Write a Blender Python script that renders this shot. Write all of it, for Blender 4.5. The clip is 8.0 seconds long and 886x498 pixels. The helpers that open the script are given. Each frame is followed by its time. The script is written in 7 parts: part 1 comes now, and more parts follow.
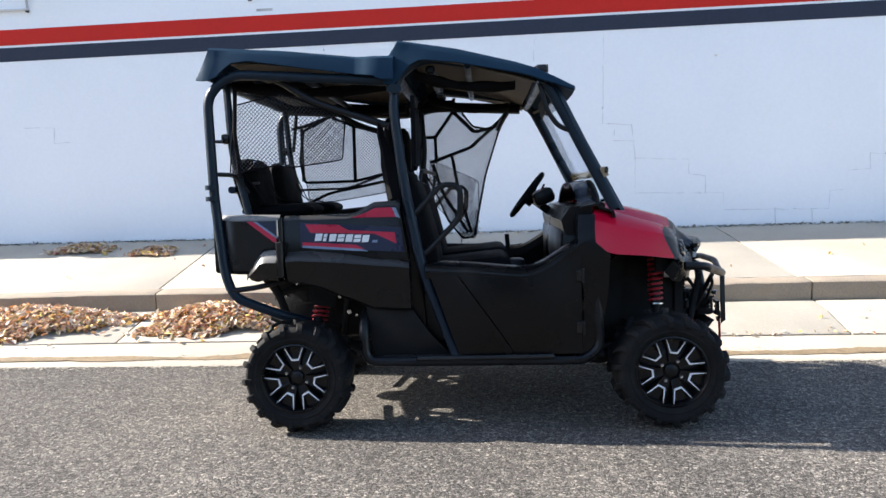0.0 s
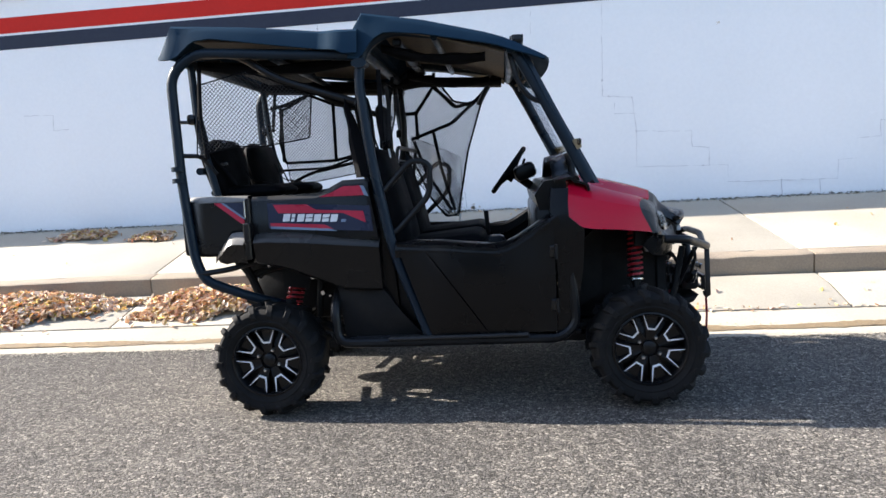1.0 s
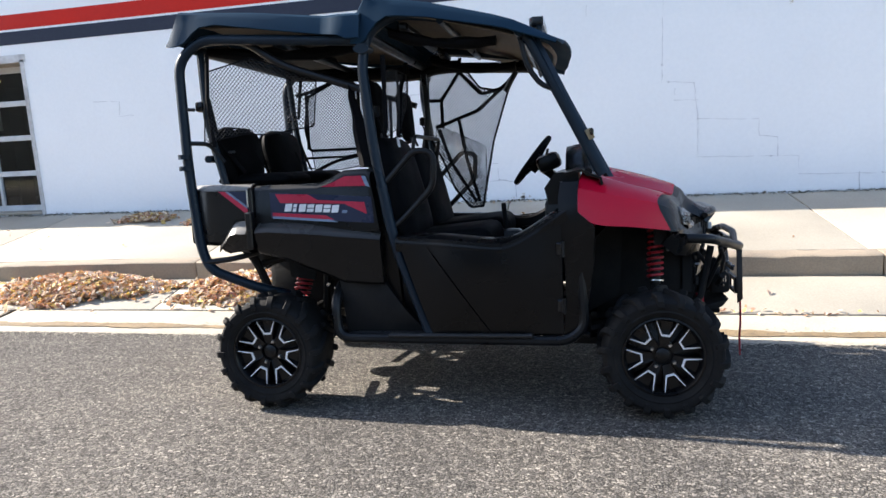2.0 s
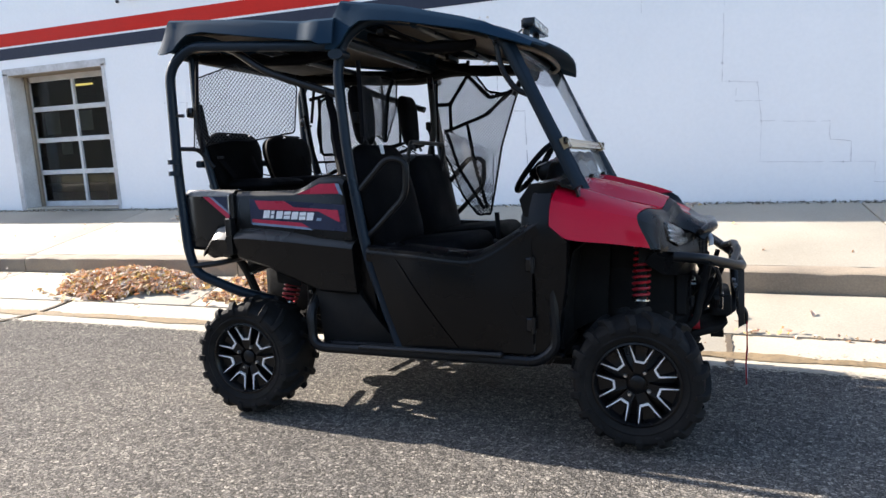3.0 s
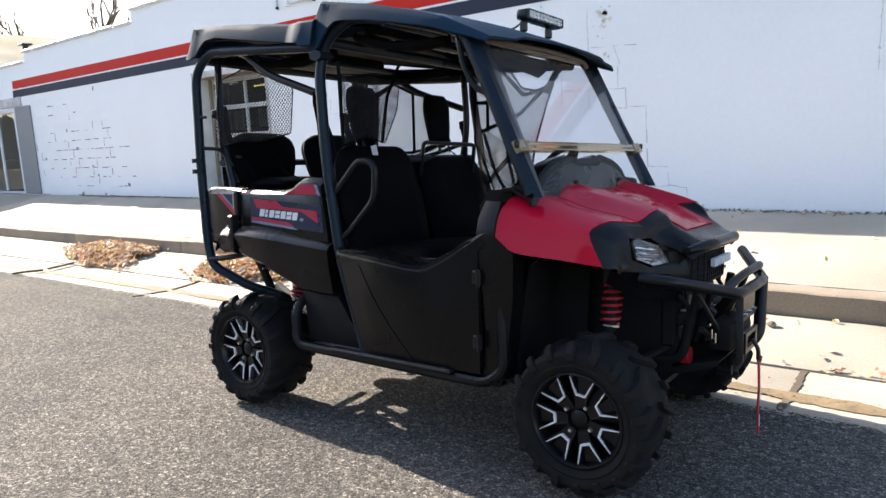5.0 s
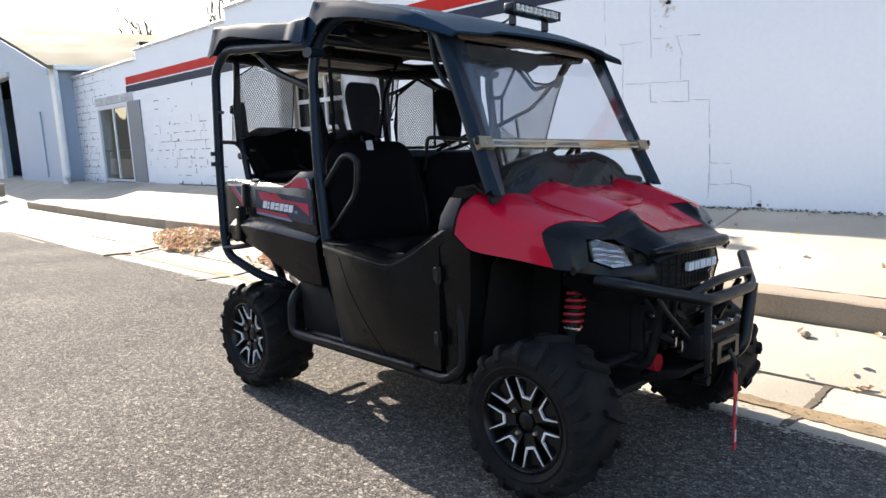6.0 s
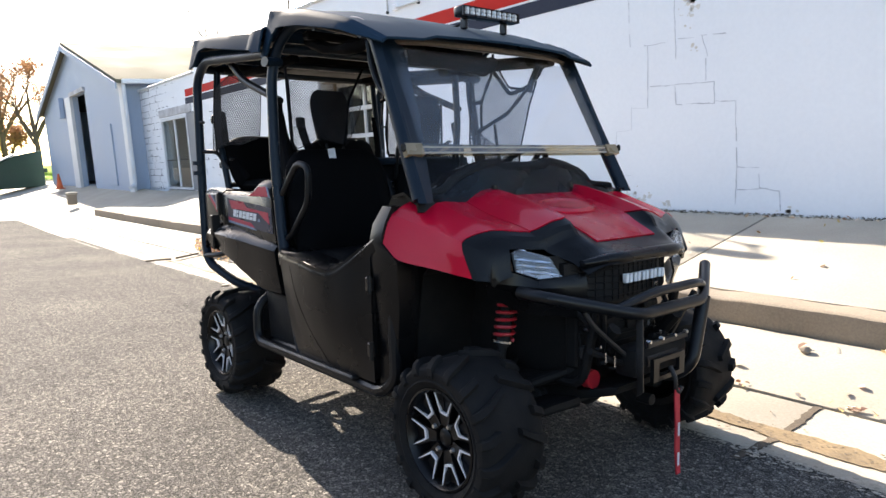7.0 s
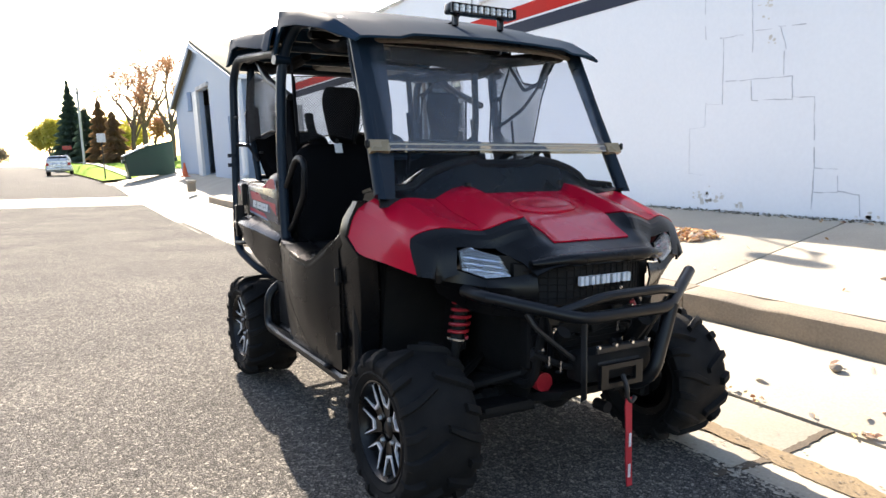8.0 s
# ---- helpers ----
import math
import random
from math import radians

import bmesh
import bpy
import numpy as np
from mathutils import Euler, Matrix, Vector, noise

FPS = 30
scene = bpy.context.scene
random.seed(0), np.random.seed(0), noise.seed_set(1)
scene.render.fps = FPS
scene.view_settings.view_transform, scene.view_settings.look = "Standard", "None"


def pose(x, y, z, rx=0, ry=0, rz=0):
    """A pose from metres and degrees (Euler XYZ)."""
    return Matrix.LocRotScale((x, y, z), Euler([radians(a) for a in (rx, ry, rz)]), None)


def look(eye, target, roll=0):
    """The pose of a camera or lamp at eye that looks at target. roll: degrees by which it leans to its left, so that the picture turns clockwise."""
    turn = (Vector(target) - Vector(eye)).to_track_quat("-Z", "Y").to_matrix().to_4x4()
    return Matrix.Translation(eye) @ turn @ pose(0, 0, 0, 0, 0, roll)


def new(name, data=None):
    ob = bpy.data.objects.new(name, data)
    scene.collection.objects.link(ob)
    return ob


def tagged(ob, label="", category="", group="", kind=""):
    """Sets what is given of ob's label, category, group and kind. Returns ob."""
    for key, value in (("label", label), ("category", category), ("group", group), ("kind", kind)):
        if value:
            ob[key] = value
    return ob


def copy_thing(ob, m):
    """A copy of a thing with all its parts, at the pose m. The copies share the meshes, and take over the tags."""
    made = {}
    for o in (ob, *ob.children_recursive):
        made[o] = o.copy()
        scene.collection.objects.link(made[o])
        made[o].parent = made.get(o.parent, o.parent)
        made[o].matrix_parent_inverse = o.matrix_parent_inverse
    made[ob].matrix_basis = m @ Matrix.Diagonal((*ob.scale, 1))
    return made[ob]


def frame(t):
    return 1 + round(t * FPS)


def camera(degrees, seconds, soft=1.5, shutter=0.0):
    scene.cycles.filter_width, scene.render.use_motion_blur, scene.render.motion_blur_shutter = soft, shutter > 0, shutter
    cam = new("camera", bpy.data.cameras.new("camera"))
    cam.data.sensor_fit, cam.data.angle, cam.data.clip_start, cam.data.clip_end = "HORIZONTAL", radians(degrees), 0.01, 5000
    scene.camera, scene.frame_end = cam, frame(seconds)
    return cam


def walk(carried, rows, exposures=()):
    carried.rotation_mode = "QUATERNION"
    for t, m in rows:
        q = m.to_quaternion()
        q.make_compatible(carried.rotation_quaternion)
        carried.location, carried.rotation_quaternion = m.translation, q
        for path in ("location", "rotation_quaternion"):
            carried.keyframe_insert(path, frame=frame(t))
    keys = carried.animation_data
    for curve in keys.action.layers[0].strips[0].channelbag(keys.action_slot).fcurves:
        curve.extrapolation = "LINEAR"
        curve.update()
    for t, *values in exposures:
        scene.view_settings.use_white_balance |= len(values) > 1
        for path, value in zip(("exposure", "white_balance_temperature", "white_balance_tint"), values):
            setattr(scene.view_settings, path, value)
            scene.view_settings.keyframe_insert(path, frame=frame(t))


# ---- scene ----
cam = camera(64.7, 8.0)
PATH = [
    (0, (-0.005, 0.351, 1.403), (-0.193, 2.326, 1.147), -2.1),
    (0.5, (0.069, 0.387, 1.381), (-0.102, 2.363, 1.12), -3.0),
    (1, (0.243, 0.46, 1.367), (-0.006, 2.42, 1.058), -3.5),
    (1.5, (0.399, 0.576, 1.361), (0.05, 2.516, 1.02), -3.1),
    (2.8, (1.007, 0.908, 1.367), (0.322, 2.759, 1.045), -3.3),
    (3, (1.121, 0.986, 1.377), (0.39, 2.819, 1.049), -3.0),
    (3.5, (1.338, 1.182, 1.373), (0.514, 2.979, 1.071), -2.5),
    (4, (1.587, 1.326, 1.363), (0.63, 3.058, 1.074), -2.8),
    (4.2, (1.686, 1.376, 1.363), (0.655, 3.065, 1.07), -2.6),
    (5.3, (2.108, 1.78, 1.346), (0.816, 3.277, 1.048), -3.2),
    (5.5, (2.198, 1.854, 1.337), (0.859, 3.313, 1.058), -3.2),
    (6, (2.416, 2.045, 1.341), (0.972, 3.391, 1.021), -2.7),
    (6.5, (2.558, 2.29, 1.328), (1.047, 3.567, 1.033), -2.6),
    (7, (2.719, 2.504, 1.316), (1.146, 3.705, 1.023), -3.4),
    (7.5, (2.936, 2.728, 1.314), (1.263, 3.777, 1.0), -3.1),
    (8, (3.064, 2.985, 1.296), (1.317, 3.914, 1.004), -2.7),
]
EXPOSE = [(0.0, 1.72, 6500, 11.5), (3.5, 1.72, 6750, 12), (5.5, 1.77, 6950, 12.5), (7.0, 1.82, 7100, 13), (8.0, 1.92, 7200, 13)]
walk(cam, [(t, look(eye, target, roll)) for t, eye, target, roll in PATH], EXPOSE)

# ---------------------------------------------------------------- light
SUN_FROM = radians(173.2)      # where the sun stands, anticlockwise from +x
SUN_UP = radians(31.0)
world = bpy.data.worlds.new("sky")
scene.world = world
world.use_nodes = True
wn = world.node_tree
sky = wn.nodes.new("ShaderNodeTexSky")
sky.sky_type, sky.sun_disc = "NISHITA", False
sky.sun_elevation, sky.sun_rotation = SUN_UP, radians(90) - SUN_FROM
sky.air_density, sky.dust_density, sky.ozone_density = 1.0, 1.0, 1.2
wn.links.new(sky.outputs[0], wn.nodes["Background"].inputs[0])
wn.nodes["Background"].inputs[1].default_value = 0.118
sun = new("sun", bpy.data.lights.new("sun", "SUN"))
sun.data.energy, sun.data.angle, sun.data.color = 5.0, radians(0.55), (1.0, 0.94, 0.85)
sun_dir = Vector((math.cos(SUN_FROM) * math.cos(SUN_UP), math.sin(SUN_FROM) * math.cos(SUN_UP), math.sin(SUN_UP)))
sun.matrix_world = look((0, 0, 30), Vector((0, 0, 30)) - sun_dir)


# ---------------------------------------------------------------- materials
def material(name, a, b=None, rough=0.5, metal=0.0, grain=60.0, bump=0.1, patch=3.0, rough_var=0.12, coat=0.0, spread=0.0, relief=0.01, shine=0.5, top_glint=0.0):
    """Two-scale mottled surface: fine grain and broad patches between colours a and b, in metres of the object."""
    m = bpy.data.materials.new(name)
    m.use_nodes = True
    n, l = m.node_tree.nodes, m.node_tree.links
    p = n["Principled BSDF"]
    b = b or tuple(0.72 * v for v in a)
    co = n.new("ShaderNodeTexCoord")
    fine, broad = n.new("ShaderNodeTexNoise"), n.new("ShaderNodeTexNoise")
    fine.inputs["Scale"].default_value, fine.inputs["Detail"].default_value = grain, 5
    broad.inputs["Scale"].default_value, broad.inputs["Detail"].default_value = patch, 4
    l.new(co.outputs["Object"], fine.inputs["Vector"])
    l.new(co.outputs["Object"], broad.inputs["Vector"])
    mix = n.new("ShaderNodeMath")
    mix.operation = "MULTIPLY_ADD"
    l.new(broad.outputs["Fac"], mix.inputs[0])
    mix.inputs[1].default_value = 0.6
    half = n.new("ShaderNodeMath")
    half.operation = "MULTIPLY"
    l.new(fine.outputs["Fac"], half.inputs[0])
    half.inputs[1].default_value = 0.4
    l.new(half.outputs[0], mix.inputs[2])
    ramp = n.new("ShaderNodeValToRGB")
    ramp.color_ramp.elements[0].position, ramp.color_ramp.elements[1].position = 0.32, 0.68
    ramp.color_ramp.elements[0].color, ramp.color_ramp.elements[1].color = (*b, 1), (*a, 1)
    l.new(mix.outputs[0], ramp.inputs[0])
    colour = ramp.outputs[0]
    if spread:
        info, hsv, mr = n.new("ShaderNodeObjectInfo"), n.new("ShaderNodeHueSaturation"), n.new("ShaderNodeMapRange")
        l.new(info.outputs["Random"], mr.inputs[0])
        mr.inputs[3].default_value, mr.inputs[4].default_value = 1 - spread, 1 + spread
        l.new(mr.outputs[0], hsv.inputs["Value"])
        l.new(colour, hsv.inputs["Color"])
        colour = hsv.outputs[0]
    if top_glint:
        # paler colour on faces that look up, standing in for the sun's glint
        geo, sep, up, dm = n.new("ShaderNodeNewGeometry"), n.new("ShaderNodeSeparateXYZ"), n.new("ShaderNodeMapRange"), n.new("ShaderNodeMix")
        l.new(geo.outputs["Normal"], sep.inputs[0])
        l.new(sep.outputs[2], up.inputs[0])
        up.inputs[1].default_value, up.inputs[2].default_value, up.inputs[4].default_value = 0.40, 0.72, top_glint
        spot = n.new("ShaderNodeMath")
        spot.operation = "MULTIPLY"
        l.new(up.outputs[0], spot.inputs[0])
        l.new(ramp.outputs["Alpha"], spot.inputs[1])
        dm.data_type = "RGBA"
        l.new(spot.outputs[0], dm.inputs["Factor"])
        l.new(colour, dm.inputs["A"])
        dm.inputs["B"].default_value = (0.36, 0.345, 0.32, 1)
        colour = dm.outputs["Result"]
    l.new(colour, p.inputs["Base Color"])
    rr = n.new("ShaderNodeMapRange")
    l.new(broad.outputs["Fac"], rr.inputs[0])
    rr.inputs[1].default_value, rr.inputs[2].default_value = 0.3, 0.7
    rr.inputs[3].default_value, rr.inputs[4].default_value = max(0.02, rough - rough_var), min(1, rough + rough_var)
    l.new(rr.outputs[0], p.inputs["Roughness"])
    p.inputs["Metallic"].default_value = metal
    p.inputs["Specular IOR Level"].default_value = shine
    p.inputs["Coat Weight"].default_value = coat
    p.inputs["Coat Roughness"].default_value = 0.06
    if bump:
        bm_ = n.new("ShaderNodeBump")
        bm_.inputs["Strength"].default_value, bm_.inputs["Distance"].default_value = bump, relief
        l.new(fine.outputs["Fac"], bm_.inputs["Height"])
        l.new(bm_.outputs[0], p.inputs["Normal"])
    return m


def asphalt_material():
    """Worn chip seal: stones of about a centimetre in dark binder, paler in broad wheel-worn patches."""
    m = bpy.data.materials.new("chip_seal")
    m.use_nodes = True
    n, l = m.node_tree.nodes, m.node_tree.links
    p = n["Principled BSDF"]
    co = n.new("ShaderNodeTexCoord")
    vor, vor2, broad = n.new("ShaderNodeTexVoronoi"), n.new("ShaderNodeTexVoronoi"), n.new("ShaderNodeTexNoise")
    edge, warp, bent = n.new("ShaderNodeTexVoronoi"), n.new("ShaderNodeTexNoise"), n.new("ShaderNodeVectorMath")
    edge.feature = "DISTANCE_TO_EDGE"
    vor.inputs["Scale"].default_value = edge.inputs["Scale"].default_value = 70
    vor2.inputs["Scale"].default_value = 190
    warp.inputs["Scale"].default_value, warp.inputs["Detail"].default_value = 45, 2
    broad.inputs["Scale"].default_value, broad.inputs["Detail"].default_value = 0.9, 5
    l.new(co.outputs["Object"], warp.inputs["Vector"])
    # the stones are pulled out of shape a little
    bent.operation = "MULTIPLY_ADD"
    l.new(warp.outputs["Color"], bent.inputs[0])
    bent.inputs[1].default_value = (0.03, 0.03, 0.03)
    l.new(co.outputs["Object"], bent.inputs[2])
    for t in (vor2, broad):
        l.new(co.outputs["Object"], t.inputs["Vector"])
    for t in (vor, edge):
        l.new(bent.outputs[0], t.inputs["Vector"])
    sep = n.new("ShaderNodeSeparateColor")
    l.new(vor.outputs["Color"], sep.inputs[0])
    stone = n.new("ShaderNodeValToRGB")
    e = stone.color_ramp.elements
    e[0].position, e[0].color = 0.0, (0.095, 0.090, 0.085, 1)
    e[1].position, e[1].color = 1.0, (0.34, 0.315, 0.28, 1)
    mid = e.new(0.5)
    mid.color = (0.165, 0.154, 0.142, 1)
    hi = e.new(0.85)
    hi.color = (0.235, 0.217, 0.196, 1)
    l.new(sep.outputs[0], stone.inputs[0])
    gap = n.new("ShaderNodeMapRange")
    gap.interpolation_type = "SMOOTHSTEP"
    l.new(edge.outputs["Distance"], gap.inputs[0])
    gap.inputs[1].default_value, gap.inputs[2].default_value = 0.0, 0.20
    gap.inputs[3].default_value, gap.inputs[4].default_value = 0.34, 1.23
    dark = n.new("ShaderNodeMix")
    dark.data_type, dark.blend_type = "RGBA", "MULTIPLY"
    dark.inputs["Factor"].default_value = 1.0
    l.new(stone.outputs[0], dark.inputs["A"])
    l.new(gap.outputs[0], dark.inputs["B"])
    worn = n.new("ShaderNodeValToRGB")
    worn.color_ramp.elements[0].position, worn.color_ramp.elements[0].color = 0.3, (0.68, 0.68, 0.68, 1)
    worn.color_ramp.elements[1].position, worn.color_ramp.elements[1].color = 0.7, (1.02, 1.0, 0.96, 1)
    l.new(broad.outputs["Fac"], worn.inputs[0])
    fin = n.new("ShaderNodeMix")
    fin.data_type, fin.blend_type = "RGBA", "MULTIPLY"
    fin.inputs["Factor"].default_value = 1.0
    l.new(dark.outputs["Result"], fin.inputs["A"])
    l.new(worn.outputs[0], fin.inputs["B"])
    l.new(fin.outputs["Result"], p.inputs["Base Color"])
    p.inputs["Roughness"].default_value = 0.95
    p.inputs["Specular IOR Level"].default_value = 0.12
    add = n.new("ShaderNodeMath")
    add.operation = "MULTIPLY_ADD"
    l.new(vor2.outputs["Distance"], add.inputs[0])
    add.inputs[1].default_value = -0.25
    l.new(gap.outputs[0], add.inputs[2])
    bm_ = n.new("ShaderNodeBump")
    bm_.inputs["Strength"].default_value, bm_.inputs["Distance"].default_value = 0.9, 0.005
    l.new(add.outputs[0], bm_.inputs["Height"])
    l.new(bm_.outputs[0], p.inputs["Normal"])
    return m


def leaf_material(name, stops, rough=0.7, thin=0.14):
    """Leaves: each loose island takes its own colour from the stops."""
    m = bpy.data.materials.new(name)
    m.use_nodes = True
    n, l = m.node_tree.nodes, m.node_tree.links
    p = n["Principled BSDF"]
    geo, ramp = n.new("ShaderNodeNewGeometry"), n.new("ShaderNodeValToRGB")
    l.new(geo.outputs["Random Per Island"], ramp.inputs[0])
    e = ramp.color_ramp.elements
    e[0].color, e[1].color = (*stops[0], 1), (*stops[-1], 1)
    for i, c in enumerate(stops[1:-1], 1):
        e.new(i / (len(stops) - 1)).color = (*c, 1)
    l.new(ramp.outputs[0], p.inputs["Base Color"])
    p.inputs["Roughness"].default_value = rough
    tr = n.new("ShaderNodeBsdfTranslucent")
    l.new(ramp.outputs[0], tr.inputs[0])
    mx = n.new("ShaderNodeMixShader")
    mx.inputs[0].default_value = thin
    l.new(p.outputs[0], mx.inputs[1])
    l.new(tr.outputs[0], mx.inputs[2])
    l.new(mx.outputs[0], n["Material Output"].inputs[0])
    return m


def glass_material(name, tint=(1, 1, 1), clear=0.85, rough=0.02, gloss=0.05, haze=0.0, rim=0.35):
    """A thin clear sheet: mostly see-through, the rest a glossy reflection."""
    m = bpy.data.materials.new(name)
    m.use_nodes = True
    n, l = m.node_tree.nodes, m.node_tree.links
    n.remove(n["Principled BSDF"])
    tr, gl, mx = n.new("ShaderNodeBsdfTransparent"), n.new("ShaderNodeBsdfGlossy"), n.new("ShaderNodeMixShader")
    face, power, fr = n.new("ShaderNodeLayerWeight"), n.new("ShaderNodeMath"), n.new("ShaderNodeMath")
    face.inputs[0].default_value = 0.5
    power.operation, power.inputs[1].default_value = "POWER", 4.0
    l.new(face.outputs["Facing"], power.inputs[0])
    fr.operation, fr.inputs[1].default_value, fr.inputs[2].default_value = "MULTIPLY_ADD", rim, gloss
    l.new(power.outputs[0], fr.inputs[0])
    tr.inputs[0].default_value = (*(clear * t for t in tint), 1)
    gl.inputs[0].default_value, gl.inputs[1].default_value = (1, 1, 1, 1), rough
    l.new(fr.outputs[0], mx.inputs[0])
    l.new(tr.outputs[0], mx.inputs[1])
    l.new(gl.outputs[0], mx.inputs[2])
    out = mx.outputs[0]
    if haze:
        # fine scratches and dust that scatter a little light
        dif, trl, two, hz = n.new("ShaderNodeBsdfDiffuse"), n.new("ShaderNodeBsdfTranslucent"), n.new("ShaderNodeMixShader"), n.new("ShaderNodeMixShader")
        dif.inputs[0].default_value = trl.inputs[0].default_value = (0.80, 0.84, 0.90, 1)
        co, ns, mr = n.new("ShaderNodeTexCoord"), n.new("ShaderNodeTexNoise"), n.new("ShaderNodeMapRange")
        l.new(co.outputs["Object"], ns.inputs["Vector"])
        ns.inputs["Scale"].default_value, ns.inputs["Detail"].default_value = 5.0, 6
        l.new(ns.outputs["Fac"], mr.inputs[0])
        mr.inputs[1].default_value, mr.inputs[2].default_value = 0.3, 0.7
        mr.inputs[3].default_value, mr.inputs[4].default_value = haze * 0.6, haze * 1.4
        two.inputs[0].default_value = 0.4
        l.new(dif.outputs[0], two.inputs[1])
        l.new(trl.outputs[0], two.inputs[2])
        l.new(mr.outputs[0], hz.inputs[0])
        l.new(out, hz.inputs[1])
        l.new(two.outputs[0], hz.inputs[2])
        out = hz.outputs[0]
    l.new(out, n["Material Output"].inputs[0])
    return m


M_ROAD = asphalt_material()
M_CONC = material("weathered_concrete", (0.425, 0.385, 0.315), (0.290, 0.258, 0.205), 0.85, grain=75, bump=0.25, patch=1.1, relief=0.004)
M_KERB = material("kerb_concrete", (0.32, 0.262, 0.195), (0.19, 0.155, 0.118), 0.9, grain=70, bump=0.4, patch=2.2, relief=0.006)
M_GUTTER = material("gutter_dirt", (0.25, 0.180, 0.100), (0.135, 0.098, 0.056), 0.85, grain=60, bump=0.3, patch=6)
M_JOINTDIRT = material("joint_dirt", (0.14, 0.105, 0.07), (0.05, 0.04, 0.03), 0.9, grain=80, bump=0.4, patch=9)
M_GROUND = material("dry_ground", (0.20, 0.18, 0.12), (0.13, 0.12, 0.07), 0.95, grain=8, bump=0.2, patch=0.3)
M_GRASS = material("lawn", (0.26, 0.38, 0.045), (0.17, 0.29, 0.035), 0.95, grain=30, bump=0.5, patch=0.6, shine=0.02)
M_WALL = material("white_block_paint", (0.90, 0.91, 0.93), (0.84, 0.855, 0.88), 0.65, grain=25, bump=0.12, patch=0.7, relief=0.006)
M_JOINT = material("open_joint", (0.16, 0.16, 0.17), (0.34, 0.34, 0.36), 0.9, grain=20, bump=0.2, patch=3)
M_BLOCK = material("painted_block", (0.90, 0.91, 0.93), (0.83, 0.845, 0.87), 0.7, grain=30, bump=0.2, patch=2, spread=0.018, relief=0.006)
M_SCALED = material("scaled_block", (0.62, 0.57, 0.49), (0.79, 0.77, 0.73), 0.9, grain=60, bump=0.3, patch=14)
M_CRACK = material("crack_dark", (0.42, 0.42, 0.45), (0.68, 0.69, 0.72), 0.9, grain=40, bump=0, patch=6)
M_CRACKPALE = material("crack_pale", (0.60, 0.61, 0.64), (0.76, 0.77, 0.80), 0.9, grain=40, bump=0, patch=6)
M_STRIPE_R = material("red_stripe_paint", (0.60, 0.030, 0.022), (0.52, 0.026, 0.02), 0.7, grain=25, bump=0.1, patch=1, shine=0.15)
M_STRIPE_D = material("navy_stripe_paint", (0.040, 0.048, 0.072), (0.030, 0.037, 0.060), 0.7, grain=25, bump=0.1, patch=1, shine=0.15)
M_GREYPANEL = material("grey_panel", (0.22, 0.235, 0.26), (0.17, 0.18, 0.2), 0.6, grain=15, bump=0.1, patch=1)
M_FRAMEWHITE = material("window_frame_paint", (0.72, 0.73, 0.73), (0.5, 0.5, 0.5), 0.5, grain=40, bump=0.1, patch=4)
M_SURROUND = material("bare_surround", (0.36, 0.35, 0.35), (0.66, 0.66, 0.67), 0.8, grain=20, bump=0.2, patch=3)
# near-black: the darkness of the unlit rooms is put into this colour
M_ROOMGLOOM = material("painted_room_gloom", (0.025, 0.023, 0.02), (0.012, 0.012, 0.012), 0.8, grain=4, bump=0, patch=1.2)
M_GARAGE = material("blue_grey_siding", (0.36, 0.44, 0.56), (0.31, 0.385, 0.50), 0.6, grain=20, bump=0.1, patch=0.8)
M_GROOF = material("pale_roofing", (0.17, 0.16, 0.115), (0.135, 0.125, 0.09), 0.9, grain=20, bump=0.2, patch=0.6, shine=0.05)
M_TRIMW = material("white_trim", (0.72, 0.74, 0.76), (0.6, 0.62, 0.64), 0.5, grain=30, bump=0.05)
M_BARK = material("bark", (0.16, 0.115, 0.08), (0.09, 0.065, 0.05), 0.95, grain=30, bump=0.5, patch=4)
M_LEAFPILE = leaf_material("dry_leaves", [(0.50, 0.25, 0.13), (0.74, 0.60, 0.44), (0.24, 0.10, 0.06), (0.84, 0.75, 0.60), (0.64, 0.27, 0.07), (0.88, 0.82, 0.70), (0.42, 0.19, 0.11), (0.72, 0.55, 0.14), (0.80, 0.66, 0.52), (0.36, 0.15, 0.09), (0.58, 0.42, 0.16)])
M_RUSTLEAF = leaf_material("rust_leaves", [(0.30, 0.14, 0.07), (0.38, 0.2, 0.11), (0.24, 0.11, 0.06)], thin=0.35)
M_YELLOWLEAF = leaf_material("yellow_leaves", [(0.48, 0.40, 0.06), (0.35, 0.33, 0.05), (0.52, 0.42, 0.1)], thin=0.35)
# distance haze is put into these leaves as a paler colour
M_HAZELEAF = leaf_material("hazed_leaves", [(0.34, 0.29, 0.2), (0.26, 0.24, 0.16), (0.40, 0.33, 0.24)], thin=0.35)
M_PAPER = material("pale_board", (0.55, 0.55, 0.48), (0.45, 0.45, 0.40), 0.7, bump=0)
M_NEEDLE = leaf_material("spruce_needles", [(0.05, 0.085, 0.06), (0.07, 0.11, 0.075), (0.04, 0.07, 0.05)], thin=0.35)
M_THUJA = leaf_material("bronze_conifer", [(0.27, 0.15, 0.075), (0.18, 0.12, 0.07), (0.32, 0.18, 0.08)], thin=0.35)
M_DUMP = material("green_steel", (0.02, 0.055, 0.032), (0.013, 0.038, 0.023), 0.5, grain=20, bump=0.1)
M_BACKDROP = material("reflection_backdrop", (0.13, 0.135, 0.14), (0.06, 0.068, 0.06), 0.9, grain=1.2, bump=0, patch=0.12)
M_LID = material("pale_lid", (0.6, 0.62, 0.62), (0.5, 0.52, 0.52), 0.5)
M_SILVER = material("silver_car_paint", (0.66, 0.66, 0.68), None, 0.3, metal=0.5, bump=0)
